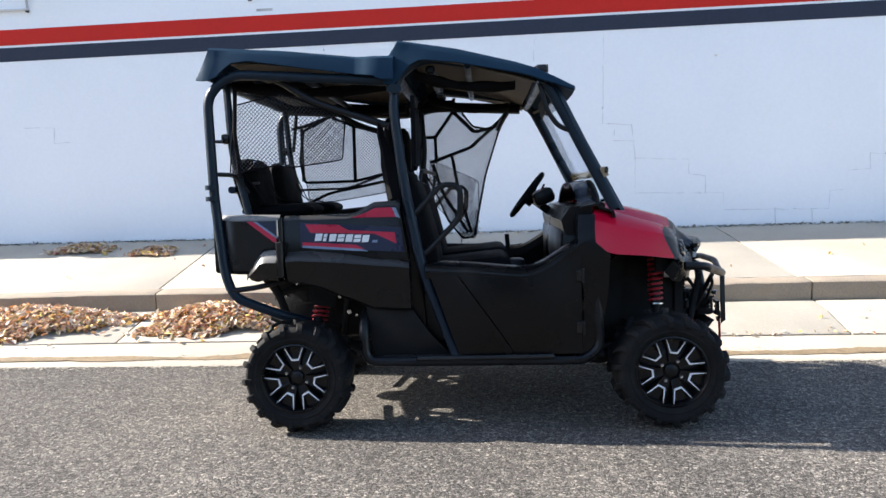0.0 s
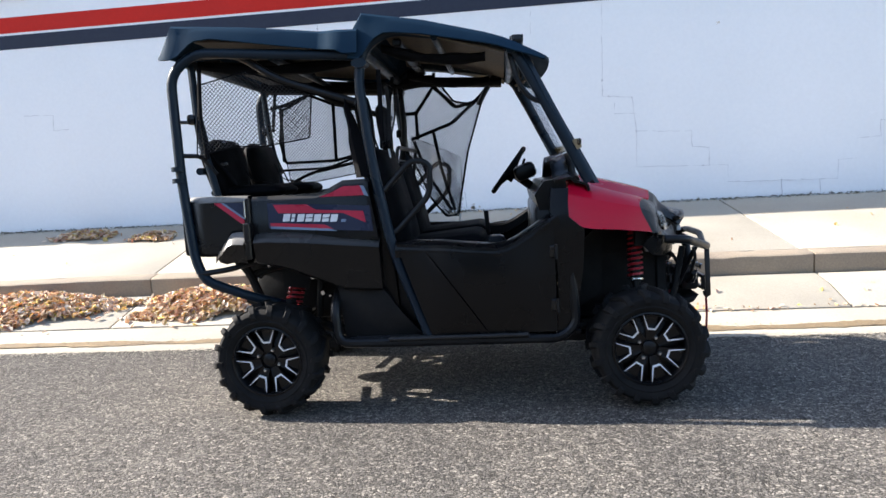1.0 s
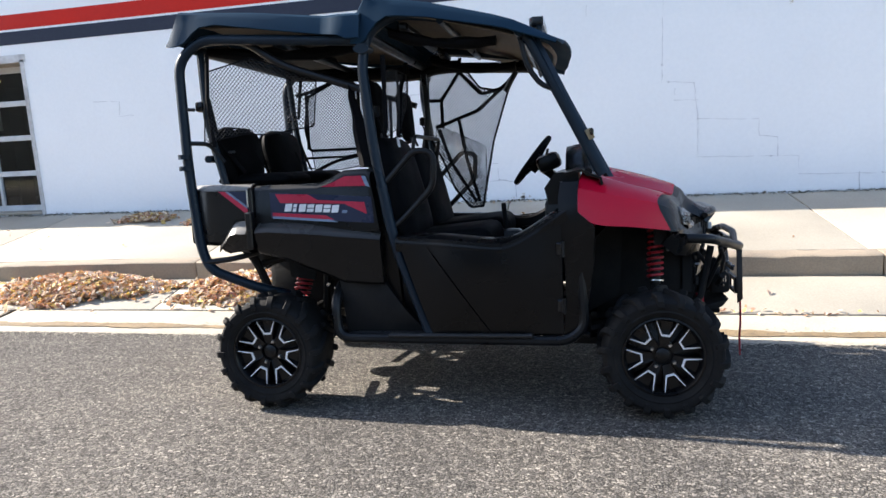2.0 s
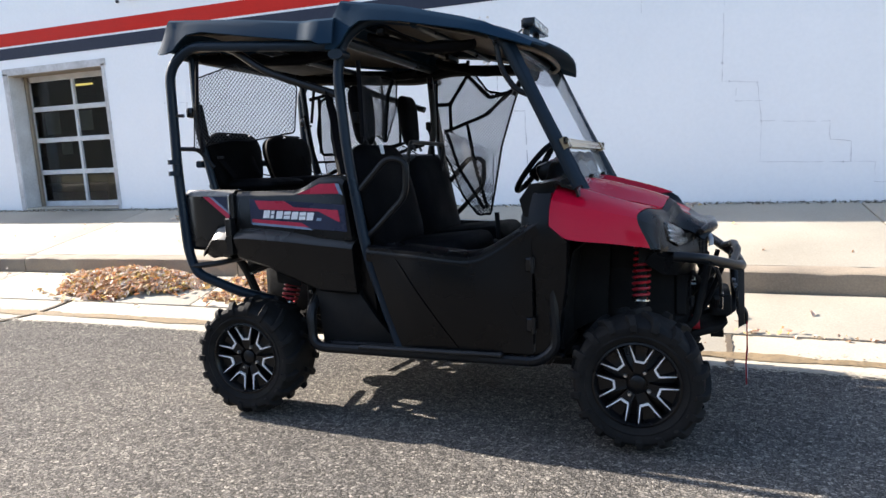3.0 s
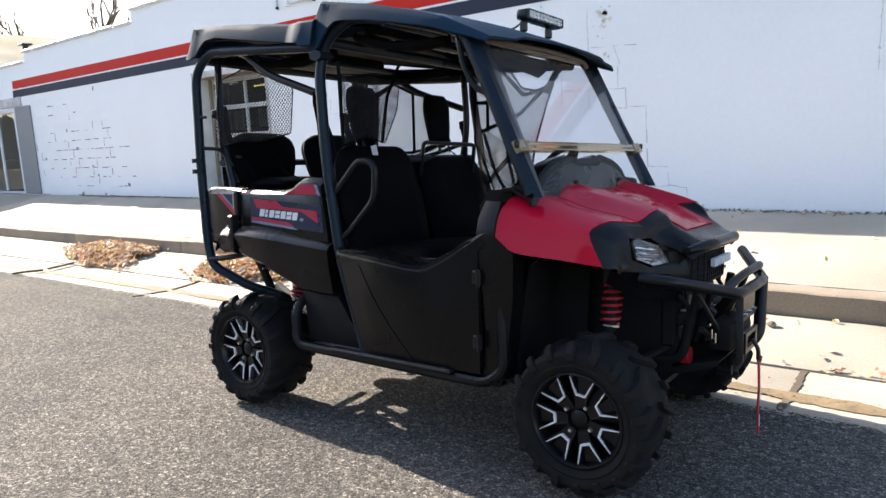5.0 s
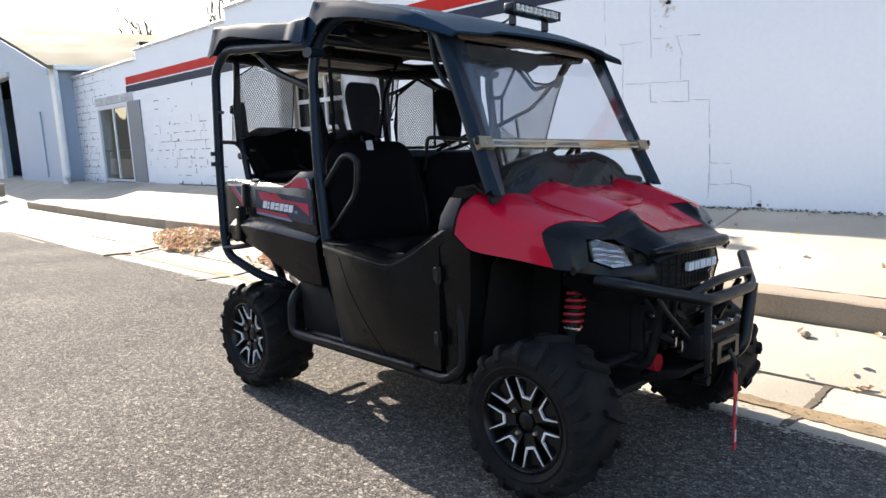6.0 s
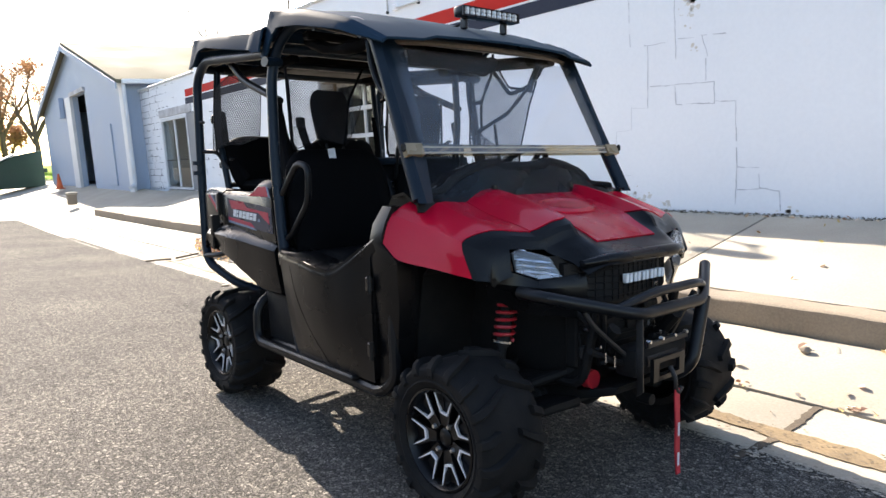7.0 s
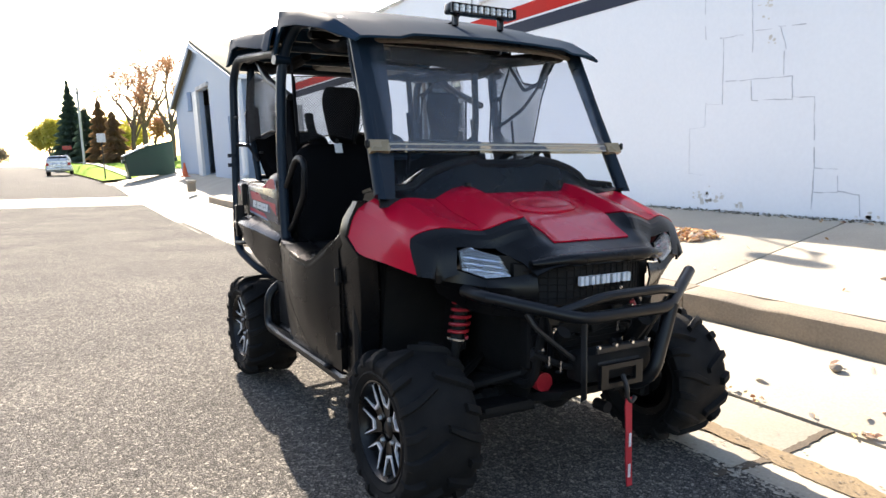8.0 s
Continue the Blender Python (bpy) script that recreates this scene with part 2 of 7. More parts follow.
M_DGLASS = material("dark_glass", (0.02, 0.02, 0.025), None, 0.06, bump=0)
M_ORANGE = material("orange_plastic", (0.75, 0.14, 0.04), None, 0.5, bump=0.02)
M_RED_L = material("red_lens", (0.45, 0.02, 0.02), None, 0.25, bump=0)
M_PANE = glass_material("window_pane", (0.9, 0.95, 0.95), 0.80, 0.02, 0.04)
M_TUBELIGHT = bpy.data.materials.new("lit_tube")
M_TUBELIGHT.use_nodes = True
M_TUBELIGHT.node_tree.nodes["Principled BSDF"].inputs["Emission Color"].default_value = (1.0, 0.75, 0.2, 1)
M_TUBELIGHT.node_tree.nodes["Principled BSDF"].inputs["Emission Strength"].default_value = 0.5

# vehicle
M_REDP = material("red_plastic", (0.53, 0.005, 0.028), (0.47, 0.004, 0.024), 0.27, grain=200, bump=0.01, patch=2, rough_var=0.06, coat=0.30, shine=0.12)
M_BLACKP = material("black_moulded_plastic", (0.0055, 0.0055, 0.006), (0.0038, 0.0038, 0.0042), 0.30, grain=260, bump=0.08, patch=4, relief=0.002, shine=0.20, rough_var=0.08)
# box and panel: the sun's glint on their tops is mixed into the colour
M_BOX = material("painted_glint_plastic", (0.008, 0.008, 0.0085), (0.005, 0.005, 0.0055), 0.27, grain=200, bump=0.05, patch=5, relief=0.002, shine=0.34, rough_var=0.06, top_glint=0.50)
M_PANEL = material("black_side_panel", (0.006, 0.006, 0.0065), (0.0042, 0.0042, 0.0046), 0.26, grain=220, bump=0.05, patch=4, relief=0.002, shine=0.28, rough_var=0.06, top_glint=0.10)
M_BLACKG = material("black_glossy_plastic", (0.006, 0.006, 0.007), None, 0.25, grain=200, bump=0.02, patch=4, shine=0.4)
M_ROOFP = material("roof_plastic", (0.016, 0.038, 0.064), (0.012, 0.029, 0.051), 0.62, grain=300, bump=0.03, patch=3, relief=0.002, shine=0.025, rough_var=0.06)
M_LINER = material("roof_liner", (0.15, 0.12, 0.09), (0.05, 0.042, 0.036), 0.8, grain=60, bump=0.15, patch=5)
M_TUBE = material("cage_powder_coat", (0.008, 0.017, 0.028), (0.006, 0.013, 0.022), 0.36, grain=300, bump=0.06, patch=6, relief=0.001, shine=0.2)
M_BAR = material("black_powder_coat", (0.006, 0.0065, 0.0075), (0.0045, 0.005, 0.006), 0.36, grain=300, bump=0.06, patch=6, relief=0.001, shine=0.28)
M_LAMPR = material("lamp_metal", (0.88, 0.90, 0.94), (0.66, 0.70, 0.78), 0.10, metal=1.0, grain=30, bump=0, patch=25)
M_TYRE = material("tyre_rubber", (0.0075, 0.0075, 0.008), (0.013, 0.012, 0.011), 0.8, grain=120, bump=0.25, patch=8, relief=0.003, shine=0.18)
M_RIM = material("rim_black", (0.0035, 0.0035, 0.004), None, 0.30, bump=0, shine=0.30)
M_MILLED = material("milled_aluminium", (0.82, 0.82, 0.84), (0.76, 0.76, 0.78), 0.35, metal=0.25, bump=0, grain=300)
M_CHROME = material("bright_steel", (0.62, 0.62, 0.62), None, 0.25, metal=1.0, bump=0)
M_STEELD = material("dull_steel", (0.034, 0.034, 0.035), (0.018, 0.017, 0.016), 0.45, metal=0.5, grain=80, bump=0.1, patch=8)
M_SPRING = material("red_spring", (0.45, 0.02, 0.03), None, 0.35, bump=0)
M_VINYL = material("black_vinyl", (0.004, 0.004, 0.0045), (0.0025, 0.0025, 0.003), 0.7, grain=220, bump=0.25, patch=5, relief=0.002, shine=0.06)
M_WEB = material("black_webbing", (0.004, 0.004, 0.005), None, 0.85, grain=300, bump=0.2, relief=0.001, shine=0.12)
M_NET = material("black_net_cord", (0.015, 0.015, 0.018), None, 0.7, bump=0)
M_DARK = material("underside_black", (0.005, 0.005, 0.0055), (0.009, 0.008, 0.007), 0.7, grain=60, bump=0.15, patch=6, shine=0.25)
M_NAVY = material("navy_graphic", (0.014, 0.024, 0.060), None, 0.3, bump=0)
M_GREYBLUE = material("grey_blue_graphic", (0.20, 0.28, 0.40), None, 0.35, bump=0)
M_REDG = material("red_graphic", (0.50, 0.02, 0.06), None, 0.35, bump=0)
M_WHITEG = material("white_graphic", (0.82, 0.84, 0.86), None, 0.4, bump=0)
M_STRAP = material("red_strap", (0.55, 0.02, 0.035), None, 0.7, grain=200, bump=0.2, relief=0.001)
M_AMBER = material("tan_acrylic_strip", (0.30, 0.235, 0.14), (0.20, 0.155, 0.09), 0.3, grain=20, bump=0.02)
M_SCREEN = glass_material("windscreen_sheet", (0.95, 0.97, 1.0), 0.96, 0.05, 0.035, 0.03)
M_SCREENLOW = glass_material("clear_lower_sheet", (0.95, 0.98, 1.0), 0.97, 0.04, 0.004, rim=0.12)
M_HINGE = glass_material("clear_hinge_strip", (0.88, 0.76, 0.55), 0.80, 0.10, 0.14)
M_LAMPCLR = glass_material("lamp_cover", (1, 1, 1), 0.95, 0.02)
M_LED = material("led_optic", (0.75, 0.75, 0.72), (0.5, 0.5, 0.5), 0.2, metal=0.6, bump=0, grain=120)


# ---------------------------------------------------------------- building tools
def part(name, bm, mat, parent=None, label="", sharp=35):
    """Links a bmesh as one mesh object, under a thing or a part."""
    bmesh.ops.recalc_face_normals(bm, faces=bm.faces)
    for f in bm.faces:
        f.smooth = True
    for e in bm.edges:
        if len(e.link_faces) == 2 and e.calc_face_angle(0) > radians(sharp):
            e.smooth = False
    me = bpy.data.meshes.new(name)
    bm.to_mesh(me)
    bm.free()
    mats = mat if isinstance(mat, (list, tuple)) else [mat]
    for m in mats:
        me.materials.append(m)
    ob = new(name, me)
    if parent:
        ob.parent = parent
    if label:
        ob["label"] = label
    return ob


def shared(name, me, parent, m):
    """Another object on a mesh that is there already."""
    ob = new(name, me)
    ob.parent = parent
    ob.matrix_basis = m
    return ob


def empty(name, label, category, m=None, group="", kind=""):
    ob = new(name)
    ob.empty_display_size = 0.1
    if m is not None:
        ob.matrix_world = m
    return tagged(ob, label, category, group, kind)


def add_box(bm, c, s, bevel=0.0, rot=None, seg=1):
    r = bmesh.ops.create_cube(bm, size=1.0)
    vs = r["verts"]
    bmesh.ops.scale(bm, vec=s, verts=vs)
    if bevel:
        es = list({e for v in vs for e in v.link_edges})
        out = bmesh.ops.bevel(bm, geom=es, offset=bevel, segments=seg, affect="EDGES", profile=0.5)
        vs = list({v for f in out["faces"] for v in f.verts} | {v for v in vs if v.is_valid})
    m = Matrix.Translation(c)
    if rot:
        m = m @ Euler([radians(a) for a in rot]).to_matrix().to_4x4()
    bmesh.ops.transform(bm, matrix=m, verts=vs)
    return vs


def box(c, s, bevel=0.0, rot=None, seg=1):
    bm = bmesh.new()
    add_box(bm, c, s, bevel, rot, seg)
    return bm


def fillet(pts, r, seg=5, closed=False):
    """Rounds the corners of a polyline."""
    pts = [Vector(p) for p in pts]
    out = []
    n = len(pts)
    for i, p in enumerate(pts):
        if not closed and i in (0, n - 1):
            out.append(p)
            continue
        a, b = pts[i - 1] - p, pts[(i + 1) % n] - p
        d = min(r, 0.45 * a.length, 0.45 * b.length)
        a, b = p + a.normalized() * d, p + b.normalized() * d
        for k in range(seg + 1):
            t = k / seg
            out.append((1 - t) ** 2 * a + 2 * t * (1 - t) * p + t * t * b)
    return out


def add_tube(bm, pts, r, n=10, bend=0.06, closed=False, seg=5, flat=1.0, up=None):
    """A bent tube along a polyline; flat < 1 squeezes it into a strap lying across up."""
    path = fillet(pts, bend, seg, closed) if bend and len(pts) > 2 else [Vector(p) for p in pts]
    m = len(path)
    t0 = (path[1] - path[0]).normalized()
    nrm = Vector(up) if up else (Vector((0, 0, 1)) if abs(t0.z) < 0.9 else Vector((1, 0, 0)))
    rings = []
    for i, p in enumerate(path):
        if closed:
            t = (path[(i + 1) % m] - path[i - 1]).normalized()
        else:
            t = (path[min(i + 1, m - 1)] - path[max(i - 1, 0)]).normalized()
        nrm = nrm - t * nrm.dot(t)
        if nrm.length < 1e-6:
            nrm = t.orthogonal()
        nrm.normalize()
        bi = t.cross(nrm)
        rings.append([bm.verts.new(p + r * (math.cos(a) * bi + flat * math.sin(a) * nrm)) for a in (2 * math.pi * k / n for k in range(n))])
    for i in range(m if closed else m - 1):
        a, b = rings[i], rings[(i + 1) % m]
        for k in range(n):
            bm.faces.new((a[k], a[(k + 1) % n], b[(k + 1) % n], b[k]))
    if not closed:
        bm.faces.new(rings[0][::-1])
        bm.faces.new(rings[-1])


def tube(pts, r, n=10, bend=0.06, closed=False, **k):
    bm = bmesh.new()
    add_tube(bm, pts, r, n, bend, closed, **k)
    return bm


def add_loft(bm, rings, cap=True, closed=True):
    """Skins rings of equal length."""
    vr = [[bm.verts.new(p) for p in r] for r in rings]
    n = len(vr[0])
    faces = []
    for a, b in zip(vr, vr[1:]):
        for k in range(n if closed else n - 1):
            faces.append(bm.faces.new((a[k], a[(k + 1) % n], b[(k + 1) % n], b[k])))
    if cap and closed:
        bm.faces.new(vr[0][::-1])
        bm.faces.new(vr[-1])
    return faces


def loft(rings, cap=True, closed=True):
    bm = bmesh.new()
    add_loft(bm, rings, cap, closed)
    return bm


def prism(profile, y0, y1, bevel=0.0, y_of=None, seg=2):
    """A plate with an outline in x and z, from y0 to y1; y_of(x, z) bends it sideways."""
    bm = bmesh.new()
    a = [bm.verts.new((x, y0, z)) for x, z in profile]
    b = [bm.verts.new((x, y1, z)) for x, z in profile]
    n = len(a)
    for k in range(n):
        bm.faces.new((a[k], a[(k + 1) % n], b[(k + 1) % n], b[k]))
    fa, fb = bm.faces.new(a[::-1]), bm.faces.new(b)
    if bevel:
        es = list(fa.edges) + list(fb.edges)
        bmesh.ops.bevel(bm, geom=es, offset=bevel, segments=seg, affect="EDGES", profile=0.5)
    if y_of:
        bmesh.ops.triangulate(bm, faces=[f for f in bm.faces if len(f.verts) > 4])
        for v in bm.verts:
            v.co.y += y_of(v.co.x, v.co.z)
    return bm


def revolve(profile, seg=32, axis="y"):
    """A ring or dish: profile of (radius, along)."""
    bm = bmesh.new()
    rings = []
    for r, h in profile:
        rings.append([Vector((r * math.cos(2 * math.pi * k / seg), h, r * math.sin(2 * math.pi * k / seg))) for k in range(seg)])
    add_loft(bm, rings, cap=False)
    return bm


def sheet(rows, thick=0.0):
    """A surface from rows of points; thick gives it a body below."""
    bm = bmesh.new()
    v = [[bm.verts.new(p) for p in r] for r in rows]
    fs = [bm.faces.new((a[k], a[k + 1], b[k + 1], b[k])) for a, b in zip(v, v[1:]) for k in range(len(a) - 1)]
    if thick:
        bmesh.ops.recalc_face_normals(bm, faces=bm.faces)
        bmesh.ops.solidify(bm, geom=fs, thickness=thick)
    return bm


def lerp(a, b, t):
    return a + (b - a) * t


def curve_at(pts, x):
    """Piecewise linear value at x."""
    if x <= pts[0][0]:
        return pts[0][1]
    for (x0, z0), (x1, z1) in zip(pts, pts[1:]):
        if x <= x1:
            return lerp(z0, z1, (x - x0) / (x1 - x0))
    return pts[-1][1]


# ---------------------------------------------------------------- the ground
def rise(x):
    """The street climbs a little towards the far crossing."""
    return curve_at([(-300, 0.9), (-90, 0.6), (-58, 0.38), (-45, 0.26), (-32, 0.08), (-24, -0.06), (-18, -0.10), (-11, -0.08), (-4, 0.0)], x)


def bend(x):
    """Beyond the garage it swings a little to the south."""
    return -0.05 * max(0.0, -35 - x)


ROAD_Z = [(-60, -0.2), (-9, -0.16), (-7, -0.06), (-2.0, 0.16), (-0.5, 0.165), (0.8, 0.125), (3.4, 0.0), (5.15, -0.088)]
WALL_Y = 8.95
X_FAR, X_NEAR = -320.0, 45.0
stations = [X_NEAR, 20, 8, 0, -4, -7.5, -11, -14, -18, -21, -24, -28, -32, -36, -40, -45, -50, -70, -120, -200, X_FAR]

# pale concrete strip across the street at the driveway mouth
cross = sheet([[(x, y + bend(x), z + rise(x) + 0.005) for y, z in ROAD_Z[2:]] for x in (-21.8, -24, -26.6)])
tagged(part("crossing_strip", cross, M_CONC), "pale concrete strip laid across the street", "pavement", kind="structure")

# one sheet out to the horizon, just below everything that is paved
g_rows = []
for x in [900, 200, *stations, -900]:
    g_rows.append([(x, y + bend(max(x, -320)), z + rise(x)) for y, z in [(-900, -0.3), (-60, -0.3), (-7, -0.2), (-2, 0.05), (3.4, -0.1), (5.2, -0.2), (6.6, -0.16), (8.9, 0.36), (14, 0.4), (60, 0.4), (900, 0.4)]])
tagged(part("ground", sheet(g_rows), M_GROUND), "dry brown earth and rough grass around the street", "ground", kind="structure")

road = part("road", sheet([[(x, y + bend(x), z + rise(x)) for y, z in ROAD_Z[1:]] for x in stations]), M_ROAD)
tagged(road, "worn grey chip-seal asphalt street with pale stones", "road", kind="structure")


def slab(name, parent, x0, x1, section, depth, mat, bevel=0.012, skew=0.0, worn=0.0):
    """A cast piece between two joints: section is its top, from the street side to the wall side."""
    dip = lambda x, y: rise(x) * (1 - min(1.0, max(0.0, (y - 6.9) / 2.0)))
    ring = lambda x, k: [(x + k * skew * (y - section[0][0]), y, z + dip(x, y)) for y, z in section] + [(x + k * skew * (y - section[0][0]), y, z - depth + dip(x, y)) for y, z in section[::-1]]
    bm = loft([ring(lerp(x0, x1, k / 24), 1) for k in range(25)] if worn else [ring(x0, 1), ring(x1, 1)])
    bmesh.ops.recalc_face_normals(bm, faces=bm.faces)
    if bevel:
        es = [e for e in bm.edges if len(e.link_faces) == 2 and e.calc_face_angle(0) > radians(40)]
        bmesh.ops.bevel(bm, geom=es, offset=bevel, segments=2, affect="EDGES", profile=0.6)
    if worn:
        for v in bm.verts:
            chip = max(0.0, noise.noise(v.co * 3.1 + Vector((0, 7, 0))) - 0.25) * 2.2
            v.co += worn * Vector((0, 0.8 * noise.noise(v.co * 9) + chip, 0.7 * noise.noise(v.co * 7 + Vector((3, 0, 0))) - chip))
    return part(name, bm, mat, parent)


gutter = empty("gutter", "pale concrete gutter pan with a dirt-stained low line", "gutter", kind="structure")
apron = empty("apron", "sunlit pale concrete apron sloping up to the kerb", "pavement", kind="structure")
kerb = empty("kerb", "low worn concrete kerb with a stained face", "kerb", kind="structure")
sidewalk = empty("sidewalk", "sunlit pale concrete sidewalk slabs along the wall", "sidewalk", kind="structure")
STEP = 3.03
for i in range(-13, 9):
    x0, x1 = 1.2 + STEP * i + 0.012, 1.2 + STEP * (i + 1) - 0.012
    jog = 0.003 * math.sin(i * 2.3)
    slab("gutter_pan", gutter, x0, x1, [(5.16, -0.084 + jog), (5.535, -0.103 + jog)], 0.1, M_CONC, 0.010)
    slab("gutter_pan", gutter, x0, x1, [(5.58, -0.103 + jog), (5.95, -0.076 + jog)], 0.1, M_CONC, 0.010)
for i in range(-6, 9):
    x0, x1 = 2.65 + STEP * (i - 1) + 0.008, 2.65 + STEP * i - 0.008
    slab("apron_slab", apron, x0, x1, [(5.965, -0.070), (6.40, 0.022), (6.685, 0.048)], 0.12, M_CONC, 0.008, 0.02)
    slab("sidewalk_slab", sidewalk, x0 - 0.05, x1 - 0.05, [(6.88, 0.228), (8.93, 0.487)], 0.12, M_CONC, 0.008, -0.08)
bed = sheet([[(x, y + bend(x), z + rise(x)) for y, z in [(5.1, -0.13), (5.49, -0.112), (5.61, -0.112), (5.96, -0.12)]] for x in stations])
# dried mud in the low line: an uneven ribbon, thin in places; and the road's ragged edge lapping onto the pan
def ribbon(y0, y1, z, wob, seed, x0=-14.0, x1=10.0, step=0.035):
    """A thin uneven band along x; y0, y1 its edges, z its height across."""
    bm, last = bmesh.new(), None
    for k in range(int((x1 - x0) / step)):
        x = x0 + k * step
        n1 = noise.noise(Vector((x * 1.7, seed, 0))) + 0.5 * noise.noise(Vector((x * 6.0, seed, 3))) + 0.35 * noise.noise(Vector((x * 17.0, seed, 5)))
        n2 = noise.noise(Vector((x * 1.3, seed + 9, 0))) + 0.5 * noise.noise(Vector((x * 5.0, seed + 9, 3))) + 0.35 * noise.noise(Vector((x * 19.0, seed + 9, 5)))
        ya, yb = y0 + wob[0] * n1, y1 + wob[1] * n2
        cur = [bm.verts.new((x, lerp(ya, yb, t), z(lerp(ya, yb, t)) + rise(x) - (0.012 if t == 1 else 0.0))) for t in (0, 0.03, 0.5, 0.97, 1)]
        if last:
            for j in range(4):
                bm.faces.new((last[j], cur[j], cur[j + 1], last[j + 1]))
        last = cur
    return bm


pan_z = lambda y: curve_at([(5.0, -0.076), (5.16, -0.084), (5.535, -0.103), (5.58, -0.103), (5.95, -0.076)], y)
tagged(part("gutter_mud", ribbon(5.505, 5.625, lambda y: pan_z(y) + 0.0055, (0.060, 0.075), 2.0), M_GUTTER), "dried brown mud lying in the gutter", "dirt", kind="structure")
part("road_edge", ribbon(5.05, 5.305, lambda y: curve_at([(5.0, -0.0795), (5.05, -0.0820), (5.15, -0.0815), (5.34, -0.086)], y), (0.0, 0.022), 5.0), M_ROAD, road)
tagged(part("gutter_line", bed, M_GUTTER), "brown line of dried mud along the gutter", "dirt", kind="structure")

# sand and grit strewn along the road's edge and in the low line
def strewn(name, label, mat, n, y0, spread, size, seed):
    r = random.Random(seed)
    bm = bmesh.new()
    for k in range(n):
        x = r.uniform(-10.0, 5.5)
        y = min(5.92, max(5.0, y0 + r.gauss(0, spread) + 0.03 * noise.noise(Vector((x * 1.3, seed, 0)))))
        z = (curve_at([(5.0, -0.0795), (5.05, -0.0820), (5.15, -0.0815), (5.34, -0.086), (5.40, -0.094)], y) if y < 5.36 else pan_z(y)) + rise(x) + 0.0065
        q = size * r.uniform(0.3, 1.0) ** 2 + 0.002
        ring = [bm.verts.new((x + 1.5 * q * math.cos(a) * r.uniform(0.5, 1), y + q * math.sin(a) * r.uniform(0.5, 1), z + r.uniform(0, 0.002))) for a in (i_ * math.pi / 3 for i_ in range(6))]
        bm.faces.new(ring)
    return tagged(part(name, bm, mat), label, "grit", kind="stuff")


M_SAND = leaf_material("road_sand", [(0.34, 0.30, 0.24), (0.24, 0.21, 0.17), (0.42, 0.38, 0.31), (0.30, 0.27, 0.22)], thin=0.0)
M_CRUMB = leaf_material("dirt_crumbs", [(0.12, 0.09, 0.06), (0.20, 0.155, 0.10), (0.07, 0.055, 0.04), (0.26, 0.19, 0.10)], thin=0.0)
strewn("road_sand", "pale sand washed over the ragged road edge", M_SAND, 6500, 5.285, 0.030, 0.010, 41)
strewn("gutter_crumbs", "dark crumbs of dirt and leaf in the gutter", M_CRUMB, 2600, 5.56, 0.045, 0.007, 42)

# broken joints between the pans, packed with dark dirt
for i in range(-3, 3):
    for ya, yb in ((5.17, 5.53), (5.60, 5.94)):
        bm, last, xj = bmesh.new(), None, 1.2 + STEP * i
        for k in range(25):
            y = lerp(ya, yb, k / 24)
            c, w = xj + 0.030 * noise.noise(Vector((i * 5.0, y * 5, 0))), 0.016 + 0.022 * abs(noise.noise(Vector((i * 7.0, y * 9, 2)))) + 0.010 * noise.noise(Vector((i, y * 40, 4)))
            cur = [bm.verts.new((c + e * w, y, pan_z(y) + h)) for e, h in ((-1, -0.02), (-0.97, 0.0055), (0.97, 0.0055), (1, -0.02))]
            if last:
                for j in range(3):
                    bm.faces.new((last[j], cur[j], cur[j + 1], last[j + 1]))
            last = cur
        part("joint_dirt", bm, M_JOINTDIRT, gutter)

# kerb stones, the last one running down to nothing at the driveway
for i in range(-6, 9):
    x0, x1 = 2.65 + STEP * (i - 1) + 0.004, 2.65 + STEP * i - 0.004
    if i == -6:
        a = [(6.695, 0.215), (6.87, 0.228)]
        b = [(6.695, 0.075), (6.87, 0.10)]
        ring = lambda x, s: [(x, y, z + rise(x)) for y, z in s] + [(x, y, -0.2) for y, z in s[::-1]]
        bm = loft([ring(x0 - 0.1, a), ring(x0 + 1.3, a), ring(x1, a)])
        bmesh.ops.bevel(bm, geom=list(bm.edges), offset=0.012, segments=2, affect="EDGES")
        part("kerb_stone", bm, M_KERB, kerb)
    else:
        slab("kerb_stone", kerb, x0, x1, [(6.695, 0.205), (6.72, 0.218), (6.872, 0.228)], 0.32, M_KERB, 0.010, 0.0, 0.012)

drive = sheet([[(x, lerp(5.96 + bend(x), 8.7, t), lerp(-0.074 + rise(x), 0.50 + 0.007 * (-21 - x), t ** 1.1)) for t in (0, 0.15, 0.3, 0.45, 0.6, 0.75, 0.9, 1)] for x in
               (-18.6, -21.0, -21.5, -24, -28, -33, -38, -42.5)])
for v in drive.verts:
    if v.co.x > -19 and v.co.y > 6.7:
        v.co.z -= 0.03
tagged(part("driveway", drive, M_CONC), "broad sunlit concrete driveway in front of the garage", "driveway", kind="structure")
lawn = sheet([[(x, y, z + rise(x)) for y, z in [(5.2, 0.0), (5.9, 0.04), (7.5, 0.1), (9.5, 0.2), (30, 0.3)]] for x in (-41.5, -46, -50, -60, -90, -140)])
for v in lawn.verts:
    v.co.z += (0.0 if v.co.y < 5.5 else 1.0) * curve_at([(-140, 0.9), (-90, 0.7), (-60, 0.55), (-46, 0.15), (-41.5, 0.0)], v.co.x)
    v.co.y += bend(v.co.x)
tagged(part("lawn", lawn, M_GRASS), "short bright green lawn beside the far sidewalk", "grass", kind="structure")
